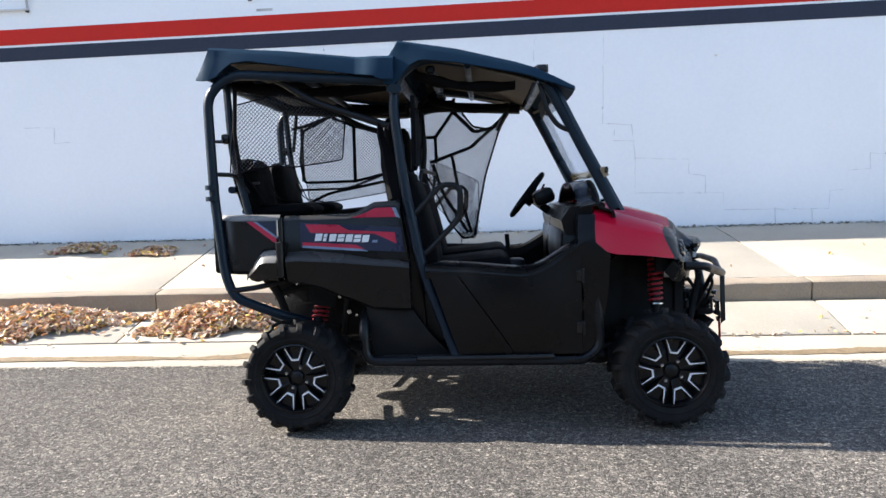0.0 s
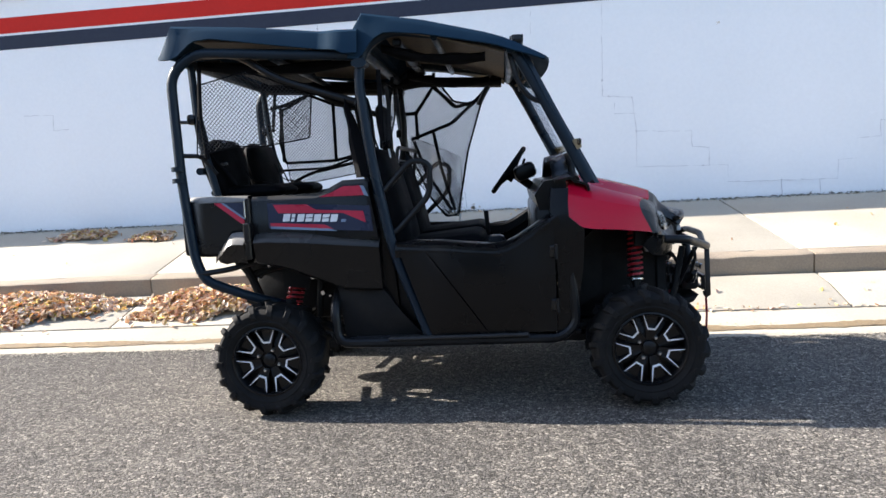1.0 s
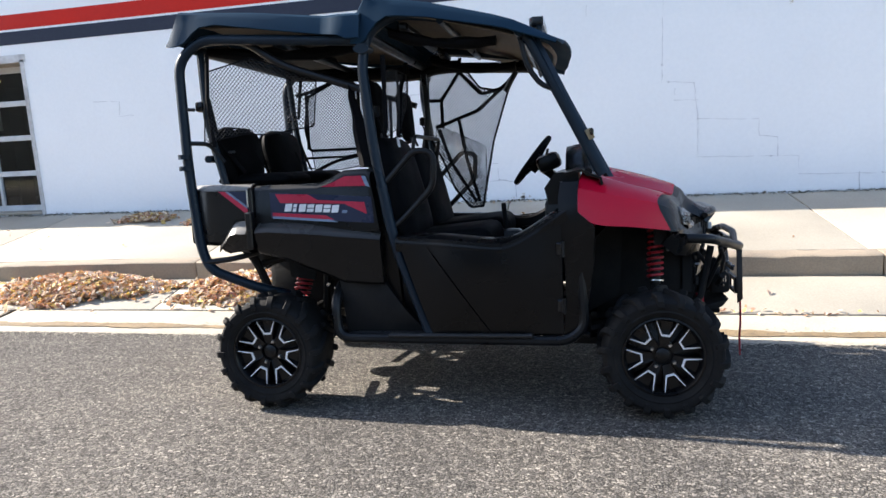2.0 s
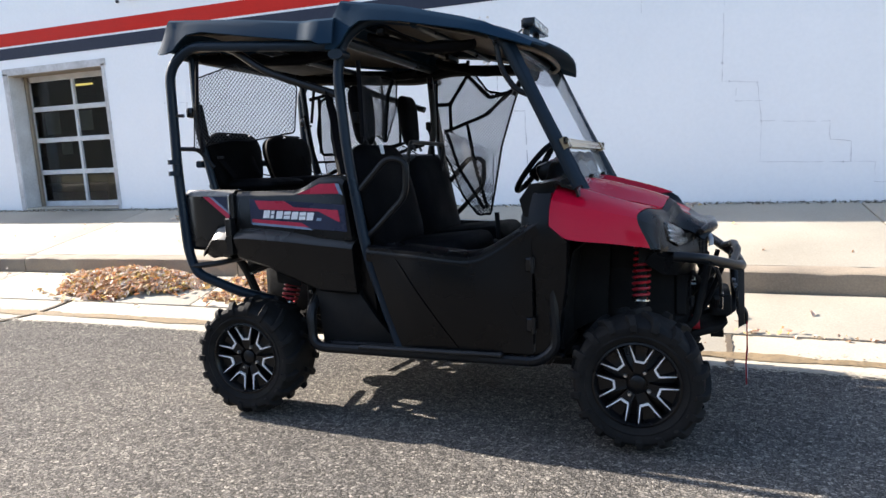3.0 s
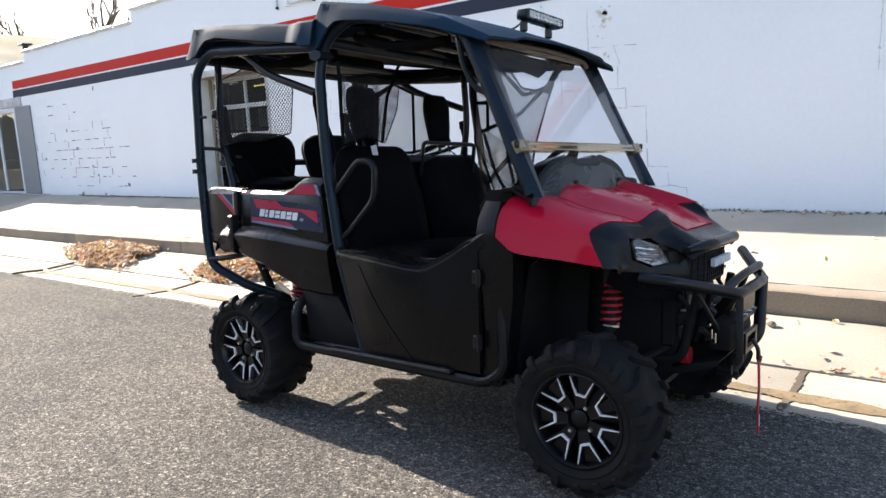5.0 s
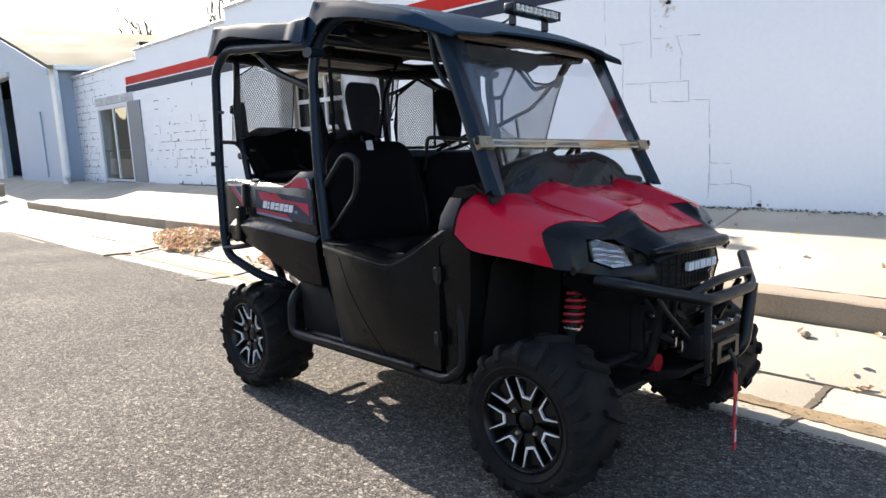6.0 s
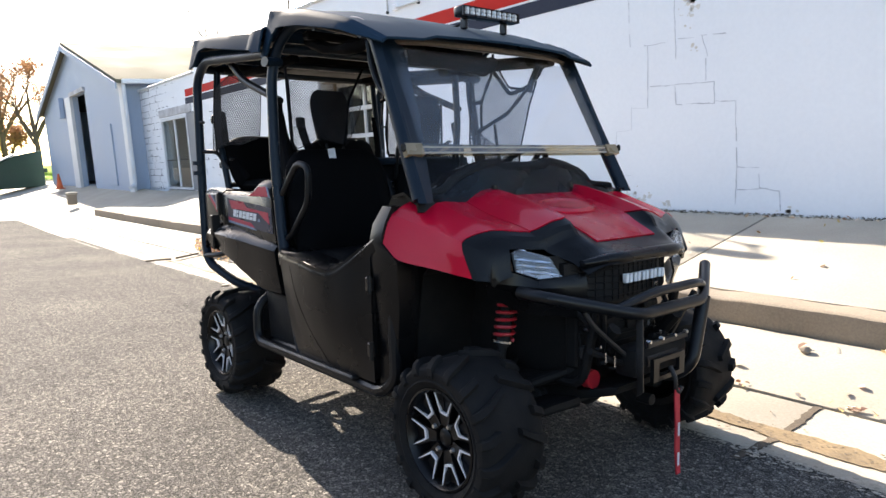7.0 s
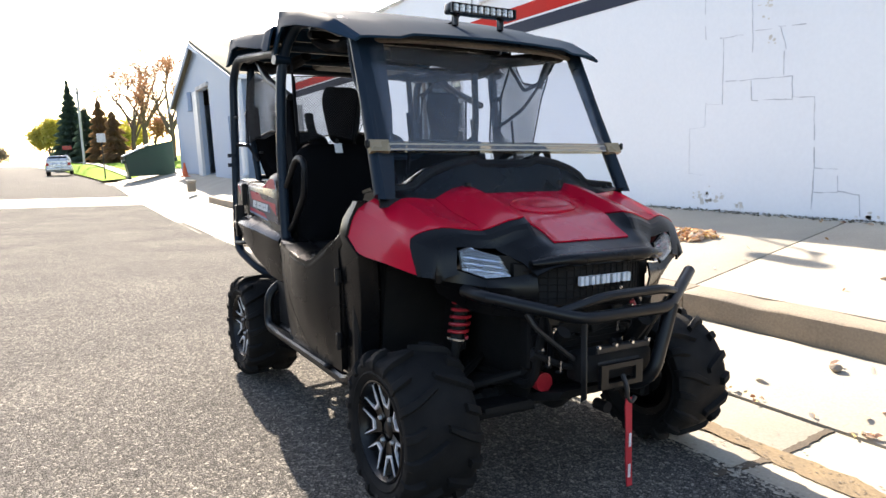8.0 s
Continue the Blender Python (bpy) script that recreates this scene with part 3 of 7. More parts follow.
path = sheet([[(x, y + bend(x), 0.13 + 0.05 * (y - 6.2) / 1.6 + rise(x) + curve_at([(-140, 0.9), (-90, 0.7), (-60, 0.55), (-46, 0.15), (-41.5, 0.0)], x)) for y in (6.55, 7.15)] for x in (-43, -50, -60, -90, -140)])
tagged(part("far_sidewalk", path, M_CONC), "pale concrete walk crossing the lawn", "sidewalk", kind="structure")

# an added screen across the street, out of view, which only mirrors and glass see
far_side = sheet([[(x, curve_at([(-190, -15), (-20, -15), (0, -24), (70, -28)], x), z) for z in (-0.4, 3.0 + 1.2 * math.sin(x * 0.31), 7.0 + 1.6 * math.sin(x * 0.17) + 0.9 * math.sin(x * 0.83))] for x in range(-190, 71, 4)])
tagged(part("backdrop", far_side, M_BACKDROP), "unseen brown screen across the street, added for reflections", "backdrop", kind="structure")

# ---------------------------------------------------------------- the white building
WX0, WX1, WT = -21.3, 30.0, 0.3
WIN = (-9.18, -7.24, 0.50, 2.59)     # glazed sectional door, used as a window: x0, x1, z0, z1
DOOR = (-19.25, -16.9, 0.50, 2.58)   # shop door


def wall_mesh(xs, zs, openings, y0, y1):
    """A wall of cells with the openings left out, so that they go right through."""
    bm = bmesh.new()
    for xa, xb in zip(xs, xs[1:]):
        for za, zb in zip(zs, zs[1:]):
            cx, cz = (xa + xb) / 2, (za + zb) / 2
            if not any(o[0] < cx < o[1] and o[2] < cz < o[3] for o in openings):
                add_box(bm, (cx, (y0 + y1) / 2, cz), (xb - xa, y1 - y0, zb - za))
    return bm


white = part("wall_front", wall_mesh([-21.3, -19.25, -16.9, -15.98, -11.07, -9.18, -7.24, 30.0], [0.2, 0.50, 2.58, 2.59, 3.57],
                                     [WIN, DOOR, (DOOR[0], DOOR[1], 0.2, 2.58)], WALL_Y, WALL_Y + WT), M_WALL)
tagged(white, "long white-painted block wall with stepped cracks and a stripe", "wall", kind="structure")
for xa, xb, za, zb in [(-15.98, 30.0, 3.57, 3.79), (-11.07, 30.0, 3.79, 4.02)]:
    part("parapet", box(((xa + xb) / 2, WALL_Y + WT / 2, (za + zb) / 2), (xb - xa, WT, zb - za)), M_WALL, white)
for xa, xb, z in [(-21.35, -15.98, 3.57), (-16.02, -11.07, 3.79), (-11.1, 30.0, 4.02)]:
    n = max(1, round((xb - xa) / 0.62))
    for k in range(n):
        a, b = lerp(xa, xb, k / n), lerp(xa, xb, (k + 1) / n)
        part("coping_tile", box(((a + b) / 2, WALL_Y + 0.13, z + 0.025), (b - a - 0.05, 0.38, 0.07), 0.025), M_TRIMW, white)
for name, c, s in [("wall_back", (4.35, 26.0, 1.9), (51.3, 0.3, 3.6)), ("wall_west", (-21.15, 17.6, 1.9), (0.3, 16.7, 3.4)), ("wall_east", (29.85, 17.6, 1.9), (0.3, 16.7, 3.6))]:
    tagged(part(name, box(c, s), M_WALL), "plain white block wall closing the building", "wall", kind="structure")
tagged(part("roof_deck", box((4.35, 17.6, 3.5), (51.2, 17.0, 0.12)), M_GREYPANEL), "flat grey roof deck behind the parapet", "roof", kind="structure")
tagged(part("shop_floor", box((4.35, 17.6, 0.42), (51.0, 16.8, 0.1)), M_GREYPANEL), "dim grey floor inside the building", "floor", kind="structure")

# the painted stripe: red over navy, with a thin white gap
tagged(part("red_stripe", box(((-16.82 + 30) / 2, WALL_Y - 0.003, 3.12), (46.82, 0.006, 0.19)), M_STRIPE_R), "faded red painted band along the wall", "stripe", kind="structure")
tagged(part("navy_stripe", box(((-16.86 + 30) / 2, WALL_Y - 0.003, 2.91), (46.86, 0.006, 0.17)), M_STRIPE_D), "dark navy painted band below the red one", "stripe", kind="structure")

# stepped cracks that follow the block joints
CRACKS = [
    [(1.16, 2.80), (1.14, 1.75), (1.48, 1.72), (1.52, 1.33), (2.14, 1.29), (2.15, 1.11), (2.34, 1.09), (2.34, 0.89), (1.52, 0.91)],
    [(2.55, 0.68), (3.61, 0.66)], [(3.14, 0.68), (3.15, 0.47)], [(3.56, 0.66), (3.57, 0.46)], [(1.28, 1.73), (1.28, 1.54), (1.52, 1.53)],
    [(1.52, 1.33), (1.52, 0.91)], [(-6.16, 1.99), (-5.76, 1.97), (-5.78, 1.78), (-5.57, 1.78)], [(0.35, 2.77), (0.34, 2.51)],
    [(4.36, 1.28), (4.19, 1.29), (4.2, 1.11), (3.95, 1.1)], [(-2.19, 2.83), (-2.17, 2.25)], [(-1.62, 2.65), (-1.61, 2.05)],
    [(-1.98, 2.23), (-1.65, 2.23)], [(-1.57, 2.24), (-1.4, 2.23)], [(-1.33, 2.24), (-1.06, 2.22)], [(-1.95, 2.22), (-1.96, 1.58), (-2.22, 1.6)],
    [(-1.92, 1.80), (-1.19, 1.78)], [(-1.62, 1.78), (-1.61, 1.59), (-1.18, 1.57), (-1.18, 1.78)],
    [(-1.18, 1.59), (-0.96, 1.57), (-0.94, 0.94), (-0.72, 0.93), (-0.71, 0.74), (-0.52, 0.71), (-0.51, 0.53)],
]
CRACKS += [[(-2.17, 1.60), (-2.18, 1.36), (-2.38, 1.35), (-2.39, 0.87), (-2.2, 0.86)], [(2.34, 0.89), (2.55, 0.88), (2.55, 0.68)], [(3.57, 0.66), (3.75, 0.66), (3.76, 0.87), (3.95, 0.88)], [(-0.94, 0.94), (-0.96, 0.57)], [(-0.93, 0.72), (-0.71, 0.73)], [(-1.27, 2.01), (-1.27, 1.8)], [(-1.31, 2.23), (-1.25, 2.03)]]
FAINT = {0, 1, 4, 5, 7, 9, 10, 14, 18, 19, 20, 24, 3, 2, 6, 8}
rnd = random.Random(4)
for i, line in enumerate(CRACKS):
    bm = bmesh.new()
    w = 0.0035 if i in FAINT else 0.007
    pts = []
    for (xa, za), (xb, zb) in zip(line, line[1:]):
        n = max(2, int(math.hypot(xb - xa, zb - za) / 0.06))
        pts += [(lerp(xa, xb, k / n) + rnd.uniform(-0.005, 0.005), lerp(za, zb, k / n) + rnd.uniform(-0.005, 0.005)) for k in range(n)]
    pts.append(line[-1])
    for (xa, za), (xb, zb) in zip(pts, pts[1:]):
        L = math.hypot(xb - xa, zb - za)
        if rnd.random() < 0.07:
            continue
        if rnd.random() < 0.10:
            add_box(bm, (xa, WALL_Y - 0.001, za), (rnd.uniform(0.008, 0.022), 0.0055, rnd.uniform(0.008, 0.018)), 0, (0, rnd.uniform(0, 90), 0))
        add_box(bm, ((xa + xb) / 2, WALL_Y - 0.001, (za + zb) / 2), (L + 0.004, 0.006, w * rnd.uniform(0.3, 1.5)), 0, (0, -math.degrees(math.atan2(zb - za, xb - xa)), 0))
    part("crack", bm, M_CRACKPALE if i in (5, 18, 19, 20) else M_CRACK, white)
# places where the paint has scaled off down to the block: each a cluster of small ragged flakes
for cx, cz, sx, sz in [(-1.44, 2.54, 0.12, 0.18), (-1.42, 2.12, 0.07, 0.06), (-2.08, 0.63, 0.28, 0.08), (-1.75, 0.57, 0.12, 0.06), (-0.45, 0.53, 0.14, 0.03), (-3.5, 0.53, 0.4, 0.03), (2.44, 2.47, 0.03, 0.02)]:
    bm = bmesh.new()
    for k in range(max(5, int(sx * sz * 1500))):
        fx, fz = cx + sx * rnd.gauss(0, 0.45), max(0.495, cz + sz * rnd.gauss(0, 0.45))
        r = min(0.035, 0.3 * (sx + sz)) * rnd.uniform(0.2, 1.0) ** 1.5
        ring = [bm.verts.new((fx + 1.3 * r * math.cos(a) * rnd.uniform(0.4, 1), WALL_Y - 0.0025, fz + r * math.sin(a) * rnd.uniform(0.4, 1))) for a in (i_ * math.pi / 4 for i_ in range(8))]
        low = [bm.verts.new((v.co.x, WALL_Y + 0.01, v.co.z)) for v in ring]
        bm.faces.new(ring)
        for i_ in range(8):
            bm.faces.new((ring[i_], low[i_], low[(i_ + 1) % 8], ring[(i_ + 1) % 8]))
    part("scaled_patch", bm, M_SCALED, white)

# dead weeds and grit along the foot of the wall
bm = bmesh.new()
for k in range(3400):
    x = rnd.uniform(-14, 8)
    h = rnd.uniform(0.006, 0.022) * (2.0 if rnd.random() < 0.05 else 1)
    y = WALL_Y - rnd.random() ** 2 * 0.09
    z = 0.49 - (WALL_Y - y) * 0.13
    a = rnd.uniform(0, 3.14)
    dx, dy = 0.012 * math.cos(a), 0.012 * math.sin(a)
    t = (x + rnd.uniform(-0.03, 0.03), y - rnd.uniform(0, 0.02), z + h)
    bm.faces.new([bm.verts.new(p) for p in ((x - dx, y - dy, z), (x + dx, y + dy, z), t)])
tagged(part("wall_weeds", bm, leaf_material("dead_weed", [(0.12, 0.11, 0.085), (0.24, 0.21, 0.16), (0.08, 0.085, 0.06)])), "dry weeds and grit at the foot of the wall", "weeds", kind="stuff")

# glazed window of two by four panes, set at the back of a deep reveal with a scarred edge
win = empty("window_1", "white-framed eight-pane window in a deep scarred reveal", "window", kind="structure")
x0, x1, z0, z1 = WIN
YF = WALL_Y + WT + 0.035
for name, c, s_ in [("surround", (x0 - 0.045, WALL_Y - 0.006, 1.56), (0.09, 0.010, 2.12)), ("surround", ((x0 + x1) / 2, WALL_Y - 0.006, z1 + 0.05), (x1 - x0 + 0.18, 0.010, 0.10)), ("surround", (x1 + 0.03, WALL_Y - 0.006, 1.56), (0.06, 0.010, 2.12))]:
    part(name, box(c, s_), M_SURROUND, win)
part("reveal", box((x0 + 0.004, WALL_Y + WT / 2, (z0 + z1) / 2), (0.008, WT - 0.01, z1 - z0 - 0.02)), M_FRAMEWHITE, win)
part("reveal", box(((x0 + x1) / 2, WALL_Y + WT / 2, z1 - 0.008), (x1 - x0 - 0.02, WT - 0.01, 0.016)), M_KERB, win)
part("reveal", box((x0 + 0.05, WALL_Y + WT - 0.03, (z0 + z1) / 2), (0.05, 0.05, z1 - z0 - 0.03), 0.006), M_KERB, win)
part("window_sill", box(((x0 + x1) / 2, WALL_Y + 0.17, z0 + 0.012), (x1 - x0 - 0.02, 0.36, 0.03), 0.006), M_CONC, win)
ROWS = [0.54, 1.07, 1.58, 2.07, 2.56]
for k, z in enumerate(ROWS):
    part("rail" if 0 < k < 4 else "window_frame", box(((x0 + x1) / 2, YF, z), (x1 - x0 + 0.04, 0.05, 0.075 if 0 < k < 4 else 0.13), 0.006), M_FRAMEWHITE, win)
for x, w in ((x0 + 0.0, 0.09), ((x0 + x1) / 2, 0.05), (x1, 0.09)):
    part("stile", box((x, YF - 0.003, (z0 + z1) / 2), (w, 0.05, z1 - z0 + 0.02), 0.006), M_FRAMEWHITE, win)
for i in range(2):
    for k in range(4):
        p = part("pane", box((lerp(x0, x1, 0.25 + 0.5 * i), YF + 0.01, (ROWS[k] + ROWS[k + 1]) / 2), ((x1 - x0) / 2 - 0.06, 0.006, ROWS[k + 1] - ROWS[k] - 0.07)), M_PANE, win)
        p.visible_shadow = False
# what shows dimly behind it
for xa, xb, za, zb, y in ((-10.72, -10.38, 1.72, 2.13, 10.8), (-9.88, -9.56, 1.76, 2.12, 10.8), (-10.55, -10.30, 1.337, 1.56, 10.93)):
    tagged(part("pale_board", box(((xa + xb) / 2, y, (za + zb) / 2), (xb - xa, 0.03, zb - za), 0.004), M_PAPER), "pale board hanging on the shop partition", "board")
shelf = empty("shop_shelf", "dark steel shelf unit standing inside the building", "shelf", pose(-10.3, 10.95, 0.47))
for x in (-0.9, 0.9):
    part("post", box((x, 0, 1.0), (0.05, 0.3, 2.0)), M_STEELD, shelf)
for z in (0.3, 0.85, 1.22, 1.8):
    part("shelf_board", box((0, 0, z), (1.85, 0.3, 0.03)), M_STEELD, shelf)
lamp_ = empty("shop_light", "lit yellow tube light under the shop ceiling", "lamp", pose(-9.7, 10.8, 2.58))
part("tube", tube([(-0.25, 0, 0), (0.25, 0, 0)], 0.018, 8), M_TUBELIGHT, lamp_)
part("batten", box((0, 0, 0.05), (0.56, 0.06, 0.05), 0.006), M_STEELD, lamp_)
part("hanger", tube([(0, 0, 0.07), (0, 0, 0.86)], 0.006, 6), M_STEELD, lamp_)
# partitions closing the view, the rooms' lack of light in their colour
for name, c, s, lab in [("shop_partition", (-10.0, 13.0, 1.8), (10.0, 0.1, 2.7), "partition inside the building, coloured near-black for the unlit room"), ("shop_partition", (-18.2, 12.6, 1.8), (5.8, 0.1, 2.7), "partition behind the shop door, coloured near-black for the unlit room")]:
    tagged(part(name, box(c, s), M_ROOMGLOOM), lab, "wall", kind="structure")

# shop door: two glass leaves in a pale frame, a grey panel beside it
door = empty("door_1", "two-leaf glass shop door in a pale aluminium frame", "door", kind="structure")
x0, x1, z0, z1 = DOOR[0] + 0.004, DOOR[1] - 0.004, DOOR[2] + 0.004, DOOR[3] - 0.004
part("door_frame", wall_mesh([x0, x0 + 0.07, x1 - 0.07, x1], [z0, z0 + 0.05, z1 - 0.08, z1], [(x0 + 0.07, x1 - 0.07, z0 + 0.05, z1 - 0.08)], WALL_Y - 0.02, WALL_Y + 0.08), M_TRIMW, door)
part("meeting_stile", box(((x0 + x1) / 2, WALL_Y + 0.03, (z0 + z1) / 2), (0.10, 0.05, z1 - z0 - 0.13), 0.008), M_TRIMW, door)
for s in (0.25, 0.75):
    p = part("pane", box((lerp(x0, x1, s), WALL_Y + 0.035, (z0 + z1) / 2), (1.0, 0.008, z1 - z0 - 0.15)), M_PANE, door)
    p.visible_shadow = False
    part("push_bar", box((lerp(x0, x1, s), WALL_Y + 0.01, 1.35), (0.9, 0.02, 0.025), 0.006), M_STEELD, door)
tagged(part("lintel", box((-17.9, WALL_Y - 0.012, 2.72), (2.9, 0.03, 0.22), 0.01), M_SURROUND), "bare weathered lintel above the shop door", "lintel", kind="structure")
tagged(part("grey_panel", box((-16.42, WALL_Y - 0.012, 1.55), (0.86, 0.03, 2.1), 0.006), M_GREYPANEL), "flat grey painted panel beside the shop door", "panel", kind="structure")
rack = empty("shop_shelf", "half-full wooden display shelf inside the shop door", "shelf", pose(-18.3, 10.4, 0.47))
for z in (0.1, 0.6, 1.1, 1.6):
    part("shelf_board", box((0, 0, z), (1.8, 0.4, 0.03), 0.004), M_SURROUND, rack)
for x in (-0.9, 0.9):
    part("upright", box((x, 0, 0.85), (0.04, 0.4, 1.7), 0.004), M_SURROUND, rack)
for k in range(12):
    col = [M_ORANGE, M_TRIMW, M_GREYPANEL, M_RED_L][k % 4]
    s = (0.1 + 0.06 * rnd.random(), 0.18, 0.14 + 0.14 * rnd.random())
    c = tagged(part("carton", box((-18.3 - 0.75 + 0.5 * (k % 4) + 0.08 * rnd.random(), 10.36, 0.47 + (0.1, 0.6, 1.1)[k // 4] + 0.015 + s[2] / 2), s, 0.006), col), "small coloured carton standing on the shop shelf", "carton", "cartons on the shelf")

# wall light on a long arm above the stripe, with its feet and conduit on the wall
lamp_w = empty("wall_light", "grey wall light on a bent arm high on the wall", "lamp", pose(-6.37, WALL_Y, 3.5))
for x in (-0.41, 0.42):
    part("foot", box((x, -0.010, 0.19), (0.022, 0.020, 0.54), 0.004), M_SURROUND, lamp_w)
    part("foot_bolt", tube([(x, -0.03, -0.07), (x, 0.0, -0.07)], 0.022, 8), M_STEELD, lamp_w)
part("conduit", tube([(-0.20, -0.025, -0.045), (0.44, -0.025, -0.055)], 0.016, 8), M_FRAMEWHITE, lamp_w)
part("junction_box", box((-0.18, -0.03, -0.035), (0.10, 0.06, 0.09), 0.012), M_WALL, lamp_w)
part("arm", tube([(-0.73, 0.0, 0.46), (0.29, -0.33, 0.40), (0.42, -0.50, 0.38), (0.44, -0.58, 0.32)], 0.019, 8, 0.12), M_GREYPANEL, lamp_w)
part("joint", box((0.30, -0.335, 0.40), (0.09, 0.08, 0.06), 0.015), M_GREYPANEL, lamp_w)
part("head", box((0.435, -0.60, 0.25), (0.25, 0.14, 0.34), 0.05, seg=3), M_GREYPANEL, lamp_w)
part("lens", box((0.435, -0.675, 0.25), (0.19, 0.012, 0.27), 0.004), M_PANE, lamp_w)
# two stubs of an old bracket further along
stubs = empty("wall_bracket", "two dark stubs of an old bracket on the wall", "bracket", pose(-2.9, WALL_Y, 3.46))
for x in (-0.17, 0.17):
    part("stub", box((x, -0.012, 0.0), (0.05, 0.024, 0.14), 0.006), M_STEELD, stubs)
part("scar", box((0.0, -0.002, -0.18), (0.20, 0.005, 0.03), 0.001), M_SURROUND, stubs)

# painted blocks with open joints on the old west end: those near the door are single pieces
bx, bz = 0.406, 0.2
proto = None
for r in range(15):
    for c in range(22):
        xa = -21.2 + bx * c + (bx / 2 if r % 2 else 0)
        za = 0.50 + bz * r
        if xa + bx > -12.25 or (xa < DOOR[1] + 0.95 and xa + bx > DOOR[0] - 0.02 and za < 2.85):
            continue
        if za + bz > 3.5 or (za + bz > 2.8 and xa + bx > -16.95):
            continue
        keep = 0.97 if xa < -15.4 else (0.85 if za < 1.6 else 0.45)
        if rnd.random() > keep:
            continue
        if proto is None:
            proto = part("block", box((0, 0, 0), (bx - 0.006, 0.02, bz - 0.006), 0.002), M_BLOCK, white)
            proto.matrix_basis = Matrix.Translation((xa + bx / 2, WALL_Y + 0.007, za + bz / 2))
        else:
            shared("block", proto.data, white, Matrix.Translation((xa + bx / 2, WALL_Y + 0.008 + rnd.uniform(-0.001, 0.001), za + bz / 2)))

# dark broken joints where the paint has worn between the old blocks
bm = bmesh.new()
for r in range(16):
    z = 0.50 + bz * r
    for c in range(48):
        xa = -21.2 + bx / 2 * c
        if xa > -10.4 or (DOOR[0] - 0.25 < xa < DOOR[1] + 0.8 and z < 2.9) or z > 3.5 or (z > 2.7 and xa > -17.0):
            continue
        left = xa < -19.3
        d = math.hypot((xa + 13.3) / 1.7, (z - 1.25) / 0.75)
        p = 0.75 if left else max(0.16 if xa < -15 else 0.03, 0.72 * (1 - d * 0.55))
        if rnd.random() < p:
            L = bx / 2 * rnd.uniform(0.5, 1.1)
            add_box(bm, (xa + L / 2, WALL_Y - 0.003, z + rnd.uniform(-0.004, 0.004)), (L, 0.006, rnd.uniform(0.006, 0.022)))
        if rnd.random() < p * 0.5 and (c + r) % 2:
            add_box(bm, (xa, WALL_Y - 0.003, z + 0.1), (rnd.uniform(0.005, 0.011), 0.006, bz * rnd.uniform(0.5, 1.0)))
        if rnd.random() < p * 0.16:
            add_box(bm, (xa, WALL_Y - 0.003, z + 0.03), (rnd.uniform(0.03, 0.09), 0.006, rnd.uniform(0.02, 0.08)), 0.0, (0, rnd.uniform(-40, 40), 0))
tagged(part("open_joints", bm, M_JOINT), "dark broken mortar joints in the old block wall", "joints", kind="stuff")

# ---------------------------------------------------------------- garage beyond
GY = 8.45
garage = empty("garage", "blue-grey gabled workshop with a tall open doorway", "building", pose(-28.6, GY, 0.05))
GD = (-0.35, 1.95, 0.40, 4.05)
gl, gr, ge_, ga = -7.4, 7.4, 3.85, 6.0
bm = bmesh.new()
for o in [[(gl, 0.3), (GD[0], 0.3), (GD[0], 4.05), (GD[0], ga - 0.10), (gl, ge_)],
          [(GD[0], 4.05), (GD[1], 4.05), (GD[1], ga - 0.57), (0, ga), (GD[0], ga - 0.10)],
          [(GD[1], 0.3), (gr, 0.3), (gr, ge_), (GD[1], ga - 0.57), (GD[1], 4.05)]]:
    a = [bm.verts.new((x, 0, z)) for x, z in o]
    b = [bm.verts.new((x, 0.2, z)) for x, z in o]
    bm.faces.new(a)
    bm.faces.new(b[::-1])
    for k in range(5):
        bm.faces.new((a[k], b[k], b[(k + 1) % 5], a[(k + 1) % 5]))
part("wall", bm, M_GARAGE, garage)
part("wall", box((gr - 0.1, 8.1, 2.1), (0.2, 15.8, 3.7)), M_GARAGE, garage)
part("wall", box((gl + 0.1, 8.1, 2.1), (0.2, 15.8, 3.7)), M_GARAGE, garage)
part("wall", box((0, 15.9, 2.1), (14.6, 0.2, 3.7)), M_GARAGE, garage)
part("roof", loft([[(0, y, ga + 0.12), (gr + 0.4, y, ge_ + 0.02), (gr + 0.4, y, ge_ - 0.1), (0, y, ga), (gl - 0.4, y, ge_ - 0.1), (gl - 0.4, y, ge_ + 0.02)] for y in (-0.25, 16.2)]), M_GROOF, garage)
for s in (1, -1):
    part("bargeboard", prism([(0, ga + 0.02), (s * 7.8, ge_ - 0.08), (s * 7.8, ge_ - 0.28), (0, ga - 0.2)], -0.30, -0.256), M_GARAGE, garage)
part("door_jamb", box((GD[0] - 0.5, -0.06, 2.2), (1.0, 0.12, 3.75), 0.01), M_TRIMW, garage)
part("door_head", box(((GD[0] + GD[1]) / 2, -0.05, 4.13), (GD[1] - GD[0] + 0.3, 0.12, 0.16), 0.01), M_SURROUND, garage)
part("door_leaf", box((GD[0] - 2.0, -0.12, 3.75), (0.45, 0.2, 0.85), 0.02), M_GARAGE, garage)
part("side_door", box((5.0, -0.02, 1.6), (0.9, 0.05, 2.1), 0.01), M_GARAGE, garage)
part("corner_trim", box((gr + 0.02, -0.03, 2.1), (0.5, 0.08, 3.6), 0.01), M_TRIMW, garage)
part("downpipe", tube([(gr + 0.34, -0.05, ge_ - 0.1), (gr + 0.34, -0.05, 0.6), (gr + 0.55, -0.25, 0.52)], 0.07, 10, 0.1), M_TRIMW, garage)
